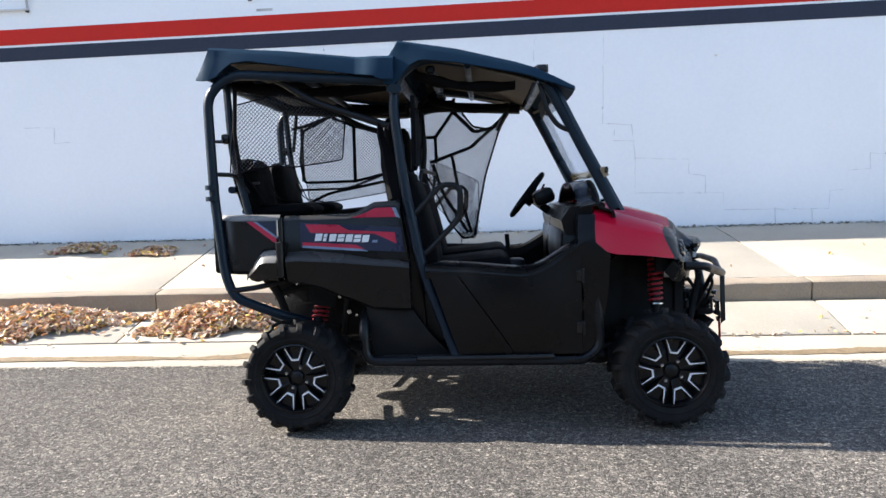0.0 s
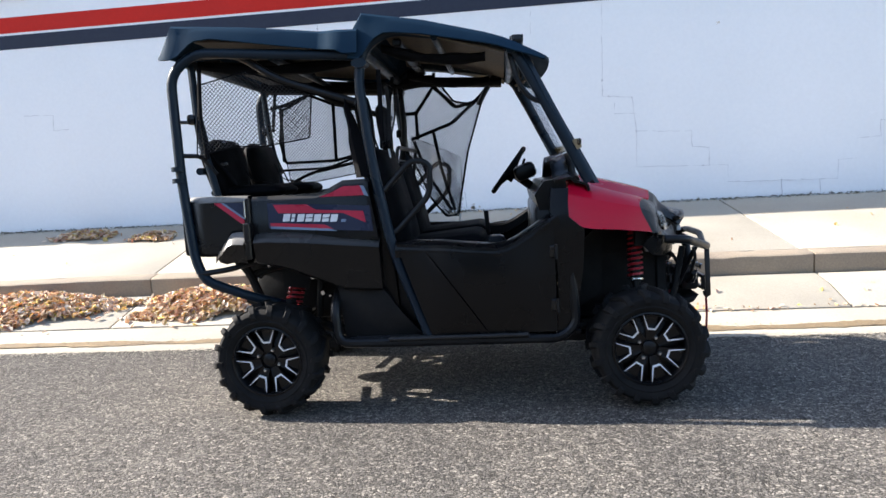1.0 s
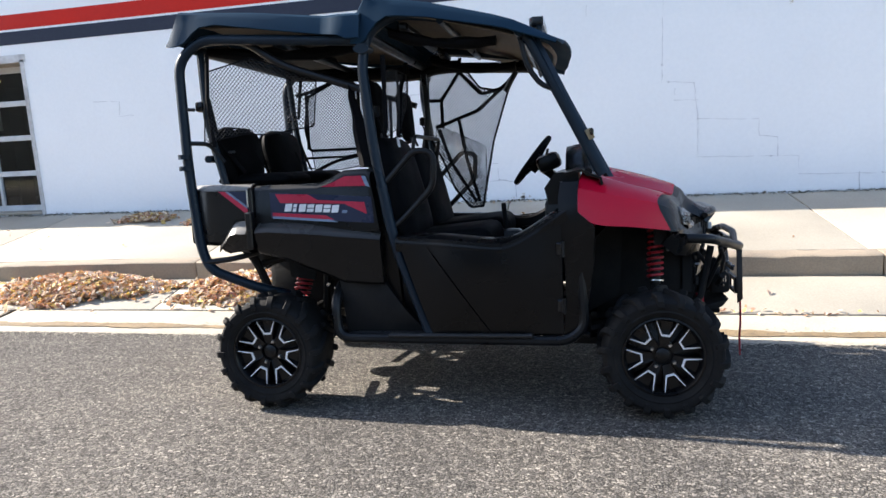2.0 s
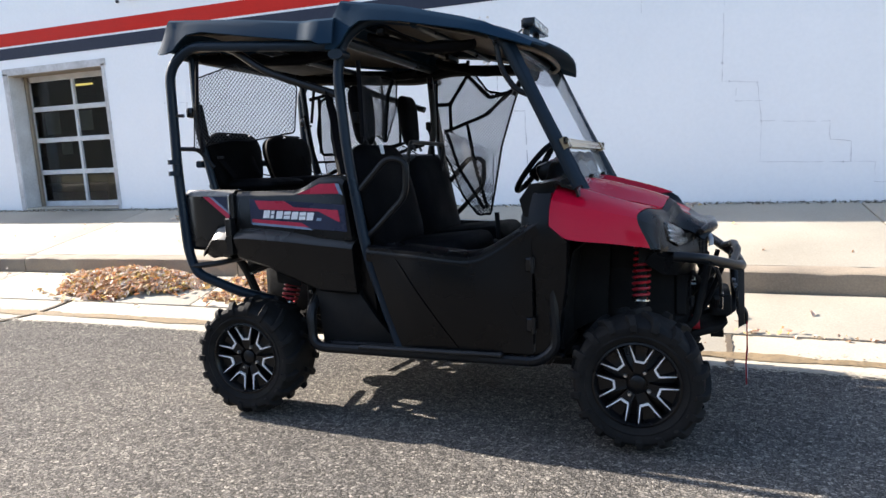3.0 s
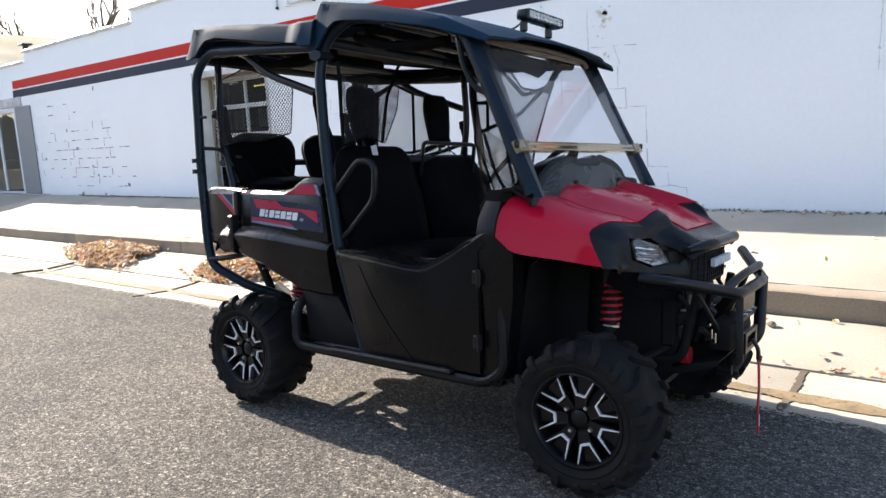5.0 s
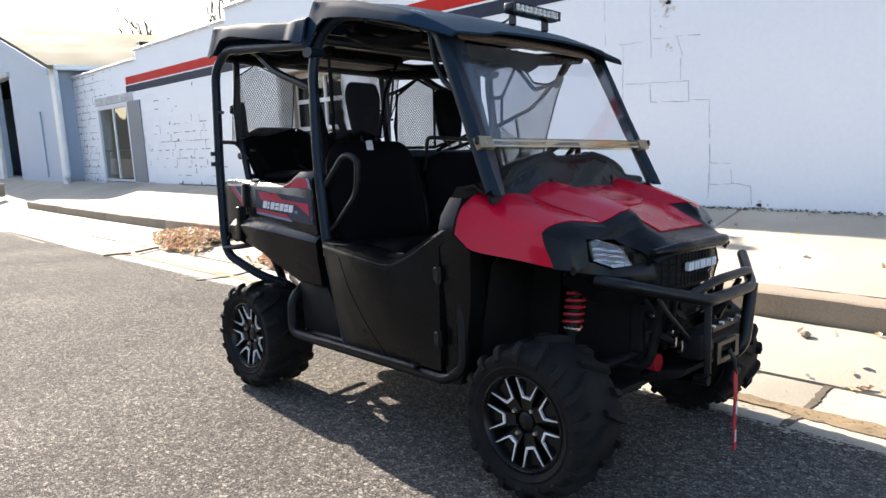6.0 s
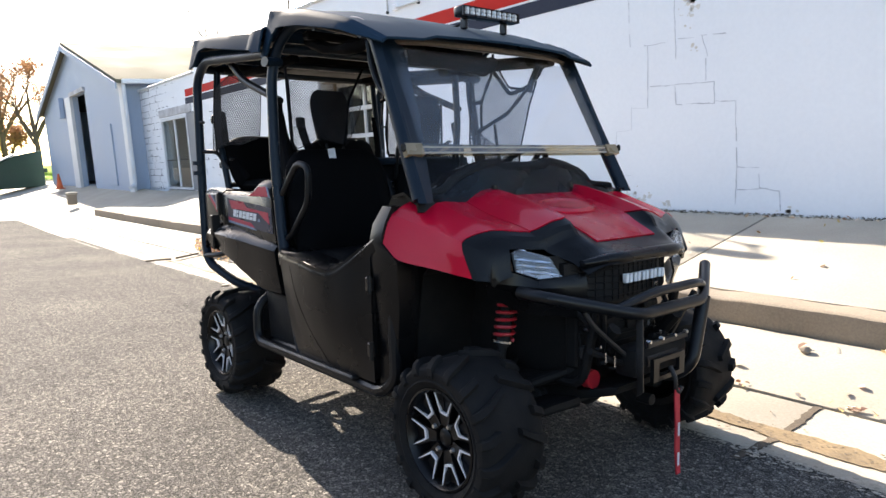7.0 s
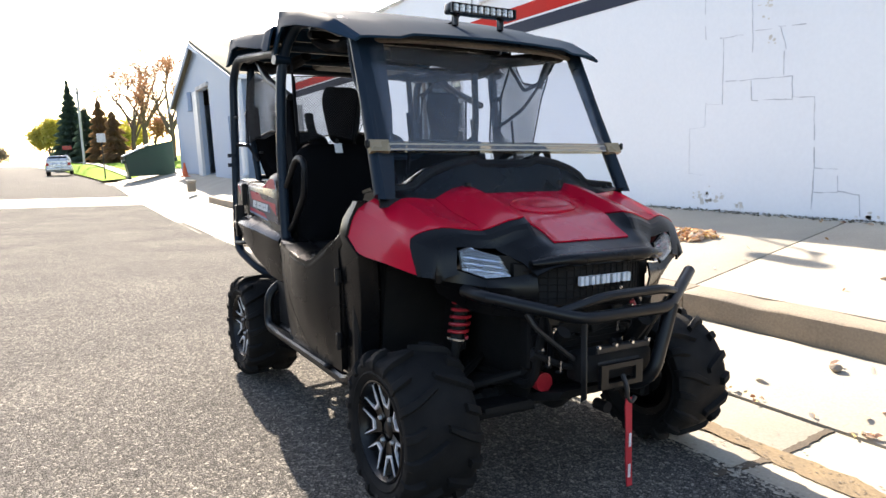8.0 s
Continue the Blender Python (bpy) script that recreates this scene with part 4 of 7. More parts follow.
part("downpipe", tube([(gr + 0.12, 1.0, ge_ - 0.1), (gr + 0.12, 1.0, 0.6)], 0.05, 8), M_TRIMW, garage)
part("gutter_trough", box((gr + 0.45, 8, ge_ - 0.05), (0.14, 16.2, 0.14), 0.02), M_TRIMW, garage)
part("flue", tube([(gr - 0.7, 3.0, ge_ + 0.2), (gr - 0.7, 3.0, ge_ + 0.9)], 0.09, 10), M_STEELD, garage)
part("flue_cap", box((gr - 0.7, 3.0, ge_ + 0.95), (0.32, 0.32, 0.05), 0.015), M_STEELD, garage)
tagged(part("garage_floor", box((-28.6, GY + 8, 0.55), (14.4, 15.6, 0.06)), M_GREYPANEL), "dim concrete floor inside the workshop", "floor", kind="structure")

# ---------------------------------------------------------------- loose things by the driveway
bin_ = empty("dumpster", "dark green steel dumpster with a pale sloping lid", "dumpster", pose(-38.0, 7.1, 0.30, 0, 0, 90))
ring = lambda x, t, o: [(x, -0.8, 0.15), (x, 0.8, 0.15), (x + o, 0.8, t), (x + o, -0.8, t)]
bm = loft([ring(-1.1, 1.2, -0.12), ring(0.1, 1.75, 0), ring(1.2, 1.95, 0)])
bmesh.ops.bevel(bm, geom=list(bm.edges), offset=0.03, segments=1, affect="EDGES")
part("body", bm, M_DUMP, bin_)
part("lid", loft([[(-1.3, -0.86, 1.2), (-1.3, 0.86, 1.2), (-1.3, 0.86, 1.26), (-1.3, -0.86, 1.26)], [(0.1, -0.86, 1.80), (0.1, 0.86, 1.80), (0.1, 0.86, 1.86), (0.1, -0.86, 1.86)]]), M_LID, bin_)
for x in (-1.1, 1.1):
    part("skid", box((x, 0, 0.08), (0.16, 1.8, 0.16), 0.02), M_DUMP, bin_)
    part("lift_pocket", box((x * 1.18, -0.2, 0.95), (0.12, 1.1, 0.2), 0.02), M_DUMP, bin_)

cone = empty("traffic_cone", "small orange traffic cone on the driveway", "cone", pose(-30.0, 7.74, 0.46))
part("base", box((0, 0, 0.02), (0.36, 0.36, 0.04), 0.01), M_ORANGE, cone)
bm = revolve([(0.13, 0.0), (0.035, 0.0)], 16)
for v in bm.verts:
    r = math.hypot(v.co.x, v.co.z)
    v.co = Vector((v.co.x, v.co.z, 0.04 if r > 0.1 else 0.62))
part("cone_body", bm, M_ORANGE, cone)

stub = empty("bollard_stub", "squat weathered concrete stub at the driveway edge", "bollard", pose(-22.0, 6.75, 0.14))
part("post", box((0, 0, 0.18), (0.26, 0.26, 0.36), 0.04, seg=2), M_KERB, stub)
part("cap", box((0, 0, 0.36), (0.32, 0.32, 0.08), 0.02), M_CONC, stub)

signp = empty("street_sign", "small white sign on a thin steel post", "sign", pose(-43.5, 5.15, 0.25))
part("post", tube([(0, 0, 0), (0, 0, 2.3)], 0.035, 8), M_STEELD, signp)
part("plate", box((0.03, 0, 2.45), (0.02, 0.48, 0.52), 0.008), M_SURROUND, signp)
stop = empty("red_sign", "small red sign on a post at the far corner", "sign", pose(-85, 3.6, 0.6))
part("post", tube([(0, 0, 0), (0, 0, 2.2)], 0.04, 8), M_STEELD, stop)
part("plate", box((0.03, 0, 2.4), (0.03, 0.9, 0.45), 0.01), M_RED_L, stop)
pole = empty("utility_pole", "pale weathered utility pole standing on the verge", "pole", pose(-70, 4.75, 0.5))
part("post", tube([(0, 0, 0), (0.05, 0.12, 7.6)], 0.11, 10), M_SURROUND, pole)
part("collar", tube([(0.045, 0.11, 7.0), (0.045, 0.112, 7.12)], 0.14, 10), M_STEELD, pole)


def car_far(m):
    """A parked estate seen from behind."""
    car = empty("parked_car", "silver estate car parked at the far kerb", "car", m)
    sec = lambda x, w, z0, z1: [(x, -w, z0), (x, w, z0), (x, w * 0.98, (z0 + z1) / 2), (x, w * 0.8, z1), (x, -w * 0.8, z1), (x, -w * 0.98, (z0 + z1) / 2)]
    bm = loft([sec(0, 0.8, 0.4, 0.9), sec(0.1, 0.9, 0.3, 1.0), sec(2.2, 0.92, 0.28, 1.0), sec(3.6, 0.9, 0.3, 0.95), sec(4.4, 0.7, 0.4, 0.75)])
    bmesh.ops.bevel(bm, geom=list(bm.edges), offset=0.05, segments=2, affect="EDGES")
    part("body", bm, M_SILVER, car)
    bm = loft([sec(0.12, 0.82, 0.9, 1.1), sec(0.45, 0.84, 0.95, 1.5), sec(2.0, 0.84, 0.95, 1.52), sec(3.0, 0.82, 0.9, 1.0)])
    part("cabin", bm, M_SILVER, car)
    part("rear_window", prism([(0.16, 1.02), (0.40, 1.42), (0.37, 1.44), (0.12, 1.03)], -0.6, 0.6), M_DGLASS, car)
    part("bumper", box((-0.03, 0, 0.5), (0.16, 1.7, 0.22), 0.05), M_SILVER, car)
    for s in (-1, 1):
        part("tail_light", box((0.03, s * 0.74, 0.86), (0.08, 0.2, 0.2), 0.02), M_RED_L, car)
        for x in (0.85, 3.5):
            w = part("wheel", revolve([(0.0, 0.1), (0.2, 0.1), (0.31, 0.08), (0.31, -0.08), (0.2, -0.1), (0.0, -0.1)], 20), M_TYRE, car)
            w.matrix_basis = Matrix.Translation((x, s * 0.8, 0.31))
    part("plate", box((-0.12, 0, 0.68), (0.01, 0.4, 0.12)), M_TRIMW, car)
    return car


car_far(pose(-58, 2.68, rise(-58) + 0.03, 0, 0, 178))


# ---------------------------------------------------------------- trees
def limb_tree(name, label, m, height, mat_leaf, leaves, seed, spread=0.5, leaf=0.12, tips=5):
    """A forked trunk with limbs and twigs, and loose leaves along the twigs."""
    r = random.Random(seed)
    tree = empty(name, label, "tree", m)
    bm, ends = bmesh.new(), []

    def grow(p, d, length, rad, depth):
        q = p + d * length
        mid = p + d * length * 0.5 + Vector((r.uniform(-1, 1), r.uniform(-1, 1), 0)) * length * 0.05
        rings = []
        for c, w in ((p, rad), (mid, rad * 0.8), (q, rad * 0.6)):
            n = 6 if depth < 2 else 4
            o = d.orthogonal().normalized()
            o2 = d.cross(o)
            rings.append([c + w * (math.cos(2 * math.pi * k / n) * o + math.sin(2 * math.pi * k / n) * o2) for k in range(n)])
        add_loft(bm, rings)
        if depth >= 2:
            ends.append((p, q))
        if depth == 4:
            return
        for k in range(tips if depth == 0 else r.choice((2, 3))):
            a = r.uniform(0, 6.28)
            tilt = r.uniform(0.25, 0.75) * (spread + 0.5)
            side = (d.orthogonal().normalized() * math.cos(a) + d.cross(d.orthogonal().normalized()) * math.sin(a))
            nd = (d * math.cos(tilt) + side * math.sin(tilt) + Vector((0, 0, 0.12))).normalized()
            start = p + d * length * (r.uniform(0.55, 1.0) if depth == 0 else r.uniform(0.6, 1.0))
            grow(start, nd, length * r.uniform(0.5, 0.72), rad * 0.5, depth + 1)

    grow(Vector((0, 0, 0)), Vector((r.uniform(-0.04, 0.04), r.uniform(-0.04, 0.04), 1)).normalized(), height * 0.42, height * 0.022, 0)
    part("trunk", bm, M_BARK, tree)
    if leaves:
        bm = bmesh.new()
        for k in range(leaves):
            p, q = r.choice(ends)
            c = p.lerp(q, r.random()) + Vector((r.gauss(0, 1), r.gauss(0, 1), r.gauss(0, 1))) * leaf * 2.0
            u = Vector((r.gauss(0, 1), r.gauss(0, 1), r.gauss(0, 1))).normalized()
            v = u.orthogonal().normalized()
            s = leaf * r.uniform(0.6, 1.3)
            bm.faces.new([bm.verts.new(c + s * w) for w in (u, 0.6 * v, -u, -0.6 * v)])
        part("crown", bm, mat_leaf, tree)
    return tree


def conifer(name, label, m, height, width, mat, seed, n=2600, tip=1.0):
    """A straight trunk with drooping sprays in an uneven cone."""
    r = random.Random(seed)
    tree = empty(name, label, "tree", m)
    part("trunk", tube([(0, 0, 0), (0, 0, height * 0.96)], height * 0.013, 7), M_BARK, tree)
    bm = bmesh.new()
    for k in range(n):
        t = r.random() ** 0.75
        z = height * (0.06 + 0.94 * (1 - t))
        tier = 0.75 + 0.25 * math.cos(z * 9.0 + r.uniform(-0.6, 0.6))
        R = width * (t ** tip) * tier * r.uniform(0.45, 1.08)
        a = r.uniform(0, 6.283)
        d = Vector((math.cos(a), math.sin(a), 0))
        root, end = d * R * 0.45 + Vector((0, 0, z)), d * R + Vector((0, 0, z - 0.16 * R - 0.05))
        w = Vector((-d.y, d.x, 0)) * (0.10 + 0.06 * r.random()) * width / 2
        bm.faces.new([bm.verts.new(p) for p in (root, root.lerp(end, 0.6) + w, end, root.lerp(end, 0.6) - w)])
        bm.faces.new([bm.verts.new(p) for p in (root, root.lerp(end, 0.6) + Vector((0, 0, w.length)), end, root.lerp(end, 0.6) - Vector((0, 0, w.length)))])
    part("crown", bm, mat, tree)
    return tree


conifer("spruce", "tall dark green spruce behind the lawn", pose(-90, 4.35, 0.6), 10.2, 3.3, M_NEEDLE, 3)
conifer("bronze_conifer", "brownish columnar conifer on the lawn", pose(-74, 6.6, 0.55), 6.9, 2.1, M_THUJA, 5, 1600, 0.7)
conifer("bronze_conifer", "low dark bronze conifer on the lawn", pose(-66, 7.25, 0.5), 5.2, 1.9, M_THUJA, 6, 1500, 0.6)
conifer("bronze_conifer", "dark conifer between the spruce and the bronze one", pose(-82, 5.6, 0.55), 6.6, 2.4, M_NEEDLE, 8, 1500, 0.6)
for k, (x, y, h) in enumerate(((-150, -8.5, 5.2), (-158, -5.2, 6.0), (-165, -2.0, 5.0), (-150, -12.5, 6.5), (-140, -17, 7.5))):
    limb_tree("street_tree", "distant olive-brown tree along the street, haze in its leaf colour", pose(x, y + bend(x), 0.5), h, M_HAZELEAF, 1500, 70 + k, 0.8, 0.30, 7)
limb_tree("yellow_tree", "broad tree with yellow autumn leaves", pose(-120, 1.6, 0.6), 8.4, M_YELLOWLEAF, 11000, 7, 0.75, 0.22, 8)
limb_tree("rust_tree", "half-bare tree with rust-brown leaves", pose(-70, 10.2, 0.5), 14.0, M_RUSTLEAF, 2600, 11, 0.5, 0.09, 6)
limb_tree("rust_tree", "half-bare tree with thin brown leaves", pose(-66, 8.9, 0.5), 10.5, M_RUSTLEAF, 2000, 12, 0.5, 0.09, 6)
limb_tree("rust_tree", "half-bare tree behind the workshop", pose(-60, 11.2, 0.5), 11.5, M_RUSTLEAF, 1900, 13, 0.5, 0.09, 6)
limb_tree("bare_tree", "bare winter tree rising behind the roof", pose(-52.5, 30, 0.4), 18, M_RUSTLEAF, 0, 21, 0.35, 0.1, 6)
limb_tree("bare_tree", "bare winter tree rising behind the roof", pose(-44.7, 31, 0.4), 19, M_RUSTLEAF, 0, 22, 0.35, 0.1, 6)
limb_tree("bare_tree", "slender bare tree rising behind the roof", pose(-65.9, 30, 0.4), 18, M_RUSTLEAF, 0, 23, 0.3, 0.1, 5)
for k in range(14):
    x = -120 - 14 * k
    for s, y in ((1, 16 + (k * 7) % 9), (-1, -14 - (k * 5) % 8)):
        limb_tree("street_tree", "distant leafy tree along the street", pose(x, y + bend(x), 0.6), 8 + (k * 3) % 5, [M_YELLOWLEAF, M_RUSTLEAF, M_THUJA][k % 3], 900, 40 + k * 2 + s, 0.7, 0.35, 6)


# ---------------------------------------------------------------- fallen leaves
def leaf_heap(name, label, cx, cy, rx, ry, height, n, ground, seed, size=0.033):
    """A low heap of curled dry leaves: each is two folded triangles pairs lying at random."""
    r = random.Random(seed)
    bm = bmesh.new()
    for k in range(n):
        a, q = r.uniform(0, 6.283), math.sqrt(r.random())
        q *= 1 + 0.18 * math.sin(3 * a + seed) + 0.1 * math.sin(7 * a)
        if height and r.random() < 0.06:
            q *= r.uniform(1.0, 1.45)
        x, y = cx + rx * q * math.cos(a), cy + ry * q * math.sin(a)
        z = ground(x, y) + max(0.0, height * (1 - q * q)) * r.uniform(0.5, 1.0) + r.uniform(0.004, 0.016)
        s = size * r.uniform(0.6, 1.35)
        rot = Euler((r.gauss(0, 0.55), r.gauss(0, 0.55), r.uniform(0, 6.283))).to_matrix()
        c = Vector((x, y, z))
        lift = s * r.uniform(0.1, 0.55)
        pts = [(-s, 0, 0), (-0.3 * s, -0.6 * s, lift), (0.55 * s, -0.45 * s, lift), (s, 0, 0.1 * s), (0.55 * s, 0.45 * s, lift), (-0.3 * s, 0.6 * s, lift)]
        curl = r.uniform(-0.35, 0.35)
        v = [bm.verts.new(c + rot @ Vector((px, py * r.uniform(0.75, 1.2), pz + curl * px * px / s))) for px, py, pz in pts]
        bm.faces.new((v[0], v[1], v[2], v[3]))
        bm.faces.new((v[0], v[3], v[4], v[5]))
    return tagged(part(name, bm, M_LEAFPILE), label, "leaves", kind="stuff")


apron_z = lambda x, y: curve_at([(5.16, -0.085), (5.55, -0.105), (5.95, -0.075), (6.4, 0.022), (6.69, 0.05), (6.7, 0.05)], min(y, 6.68))
walk_z = lambda x, y: 0.228 + (y - 6.88) * 0.126
leaf_heap("leaf_heap", "long heap of dry brown leaves against the kerb", -7.65, 6.33, 0.98, 0.36, 0.12, 3600, apron_z, 11)
leaf_heap("leaf_heap", "heap of dry brown leaves lying against the kerb", -4.50, 6.36, 0.92, 0.33, 0.13, 4600, apron_z, 1)
leaf_heap("leaf_heap", "heap of dry brown leaves lying against the kerb", -2.62, 6.36, 0.70, 0.32, 0.14, 3800, apron_z, 2)
leaf_heap("leaf_heap", "small drift of brown leaves on the sidewalk", -5.25, 8.52, 0.38, 0.20, 0.06, 500, walk_z, 3)
leaf_heap("leaf_heap", "small drift of brown leaves on the sidewalk", -4.22, 8.30, 0.28, 0.18, 0.06, 420, walk_z, 4)
leaf_heap("leaf_heap", "small drift of brown leaves by the wall", -1.60, 7.95, 0.40, 0.16, 0.05, 420, walk_z, 5)
leaf_heap("leaf_scatter", "single dry leaves scattered on apron and gutter", -1.0, 6.2, 7.5, 0.46, 0.0, 42, apron_z, 6, 0.024)
leaf_heap("leaf_scatter", "line of leaf scraps along the apron edge", 1.3, 5.97, 2.4, 0.04, 0.01, 90, apron_z, 7, 0.018)
leaf_heap("leaf_scatter", "single dry leaves scattered on the sidewalk", -1.0, 7.8, 8.0, 0.95, 0.0, 45, walk_z, 8, 0.024)
leaf_heap("leaf_scatter", "a few dry leaves beside the wall foot", 0.3, 8.82, 1.6, 0.08, 0.01, 26, walk_z, 9, 0.022)
rk = bmesh.new()
bmesh.ops.create_icosphere(rk, subdivisions=2, radius=0.032)
for v in rk.verts:
    v.co *= 1 + 0.3 * noise.noise(v.co * 40)
    v.co.z *= 0.7
tagged(part("pebble", rk, M_KERB), "brown pebble lying on the sunlit apron", "stone").matrix_world = Matrix.Translation((0.90, 6.44, 0.045))


# ---------------------------------------------------------------- the utility vehicle
# own axes: x ahead from the rear axle, y to its left, z up from the road; it leans with the road's fall
VEH = Matrix.Translation((-1.1648, 4.5831, -0.0513)) @ pose(0, 0, 0, 0, 0, 1.94) @ pose(0, 0, 0, -2.8)
utv = empty("utility_vehicle", "red and black four-seat side-by-side utility vehicle parked on the street", "vehicle", VEH)
V = lambda name, bm, mat, label="", parent=None, sharp=35: part(name, bm, mat, parent or utv, label, sharp)
SIDES = (-1, 1)


def mir(pts, s):
    return [(x, s * y, z) for x, y, z in pts]


# ---- wheels
LUGS = 18


def tyre_mesh():
    """The rounded carcass of a broad off-road tyre."""
    prof = [(0.176, 0.112), (0.186, 0.128), (0.205, 0.139), (0.212, 0.144), (0.219, 0.141), (0.236, 0.147), (0.252, 0.146), (0.264, 0.136), (0.272, 0.112), (0.275, 0.06), (0.276, 0.0)]
    return revolve(prof + [(r, -y) for r, y in prof[-2::-1]], 60)


def lug_mesh(s, short):
    """One swept lug that runs from the middle of the tread down over the shoulder."""
    path = [(0.006, 0.21, 0.044, 0.270, 0.2965), (0.045, 0.135, 0.050, 0.270, 0.2975), (0.085, 0.065, 0.056, 0.268, 0.2970), (0.118, 0.02, 0.062, 0.262, 0.2930),
            (0.140, 0.0, 0.064, 0.250, 0.2810), (0.1525, -0.006, 0.060, 0.240, 0.2640), (0.1530, -0.010, 0.052, 0.228, 0.2440 - 0.008 * short)]
    rings = []
    for u, da, wid, base, top in path[2 * short:]:
        edge = [(base, -1.15), (top - 0.006, -0.92), (top, -0.70), (top, 0.70), (top - 0.006, 0.92), (base, 1.15)]
        rings.append([Vector((r * math.cos(da + e * wid), s * (u - (0.016 if r == base and u > 0.13 else 0)), r * math.sin(da + e * wid))) for r, e in edge])
    return loft(rings)


def wheel_set():
    """One wheel about its own centre; its face looks along -y."""
    barrel = revolve([(0.150, 0.110), (0.178, 0.116), (0.182, 0.100), (0.168, 0.08), (0.160, -0.06), (0.168, -0.105), (0.184, -0.118),
                      (0.186, -0.132), (0.178, -0.134), (0.171, -0.124), (0.165, -0.105), (0.158, -0.07), (0.152, 0.02), (0.150, 0.110)], 44)
    pieces = [("tyre", tyre_mesh(), M_TYRE, "black off-road tyre with deep lugs")]
    disc = revolve([(0.0, -0.076), (0.06, -0.080), (0.085, -0.072), (0.155, -0.060), (0.158, -0.03), (0.0, -0.03)], 40)
    pieces.append(("wheel_disc", disc, M_RIM, ""))
    for k in range(7):
        a = math.degrees(2 * math.pi * k / 7) + 90
        m = pose(0, 0, 0, 0, -a, 0)
        # a black spoke dished between two ribs, its forked edge milled bright
        sp = bmesh.new()
        ring = lambda r, w, base, top, dish: [(r, base, -w), (r, base, w), (r, top, w * 0.90), (r, top + 0.002, w * 0.62), (r, top + dish, w * 0.45), (r, top + dish, -w * 0.45), (r, top + 0.002, -w * 0.62), (r, top, -w * 0.90)]
        add_loft(sp, [ring(0.045, 0.021, -0.078, -0.100, 0.002), ring(0.085, 0.030, -0.078, -0.1055, 0.003), ring(0.100, 0.034, -0.076, -0.107, 0.014), ring(0.135, 0.050, -0.072, -0.112, 0.020), ring(0.169, 0.062, -0.076, -0.117, 0.022)])
        bmesh.ops.transform(sp, matrix=m, verts=sp.verts)
        pieces.append(("spoke", sp, M_RIM, ""))
        mk = bmesh.new()
        yv = lambda r: -0.1045 - (r - 0.085) * 0.145
        line = [(0.168, -0.0510), (0.137, -0.0365), (0.108, -0.0235), (0.096, -0.018), (0.096, 0.018), (0.108, 0.0235), (0.137, 0.0365), (0.168, 0.0510)]
        wd = [0.0018, 0.0045, 0.0065, 0.0090, 0.0090, 0.0065, 0.0045, 0.0018]
        rows = []
        for i, (r, t) in enumerate(line):
            p = Vector(line[max(i - 1, 0)]) - Vector(line[min(i + 1, 7)])
            nrm = Vector((-p.y, p.x)).normalized() * wd[i] * 0.5
            a1, b1 = Vector((r, t)) + nrm, Vector((r, t)) - nrm
            rows.append([(a1.x, yv(a1.x) + 0.006, a1.y), (a1.x, yv(a1.x) - 0.004, a1.y), (b1.x, yv(b1.x) - 0.004, b1.y), (b1.x, yv(b1.x) + 0.006, b1.y)])
        add_loft(mk, rows)
        bmesh.ops.transform(mk, matrix=m, verts=mk.verts)
        pieces.append(("milled_edge", mk, M_MILLED, "bright milled spoke edge"))
    cap = revolve([(0.0, -0.100), (0.026, -0.099), (0.033, -0.094), (0.035, -0.07)], 24)
    pieces.append(("centre_cap", cap, M_RIM, ""))
    for k in range(4):
        a = 1.12 + k * math.pi / 2
        nut = revolve([(0.0, -0.112), (0.007, -0.111), (0.0095, -0.104), (0.011, -0.098), (0.011, -0.07)], 6)
        bmesh.ops.translate(nut, vec=(0.058 * math.cos(a), 0.0, 0.058 * math.sin(a)), verts=nut.verts)
        pieces.append(("lug_nut", nut, M_CHROME, "bright lug nut"))
    return barrel, pieces


barrel, pieces = wheel_set()
first = V("wheel", barrel, M_RIM)
for n_, b_, m_, l_ in pieces:
    part(n_, b_, m_, first, l_)
for s in SIDES:
    for short in (0, 1):
        one = None
        for k in range(short, LUGS, 2):
            turn = pose(0, 0, 0, 0, -360 * (k + (0.5 if s > 0 else 0)) / LUGS, 0)
            if one is None:
                one = part("lug", lug_mesh(s, short), M_TYRE, first)
                one.matrix_basis = turn
            else:
                shared("lug", one.data, first, turn)
WHEELS = [(0.0, -0.648, -2), (1.95, -0.648, 7), (0.0, 0.648, 30), (1.95, 0.648, 7)]
place = lambda x, y, a: Matrix.Translation((x, y, 0.297)) @ pose(0, 0, 0, 0, 0, 180 if y > 0 else 0) @ pose(0, 0, 0, 0, a, 0)
first.matrix_basis = place(*WHEELS[0])
for w in WHEELS[1:]:
    copy_thing(first, place(*w))

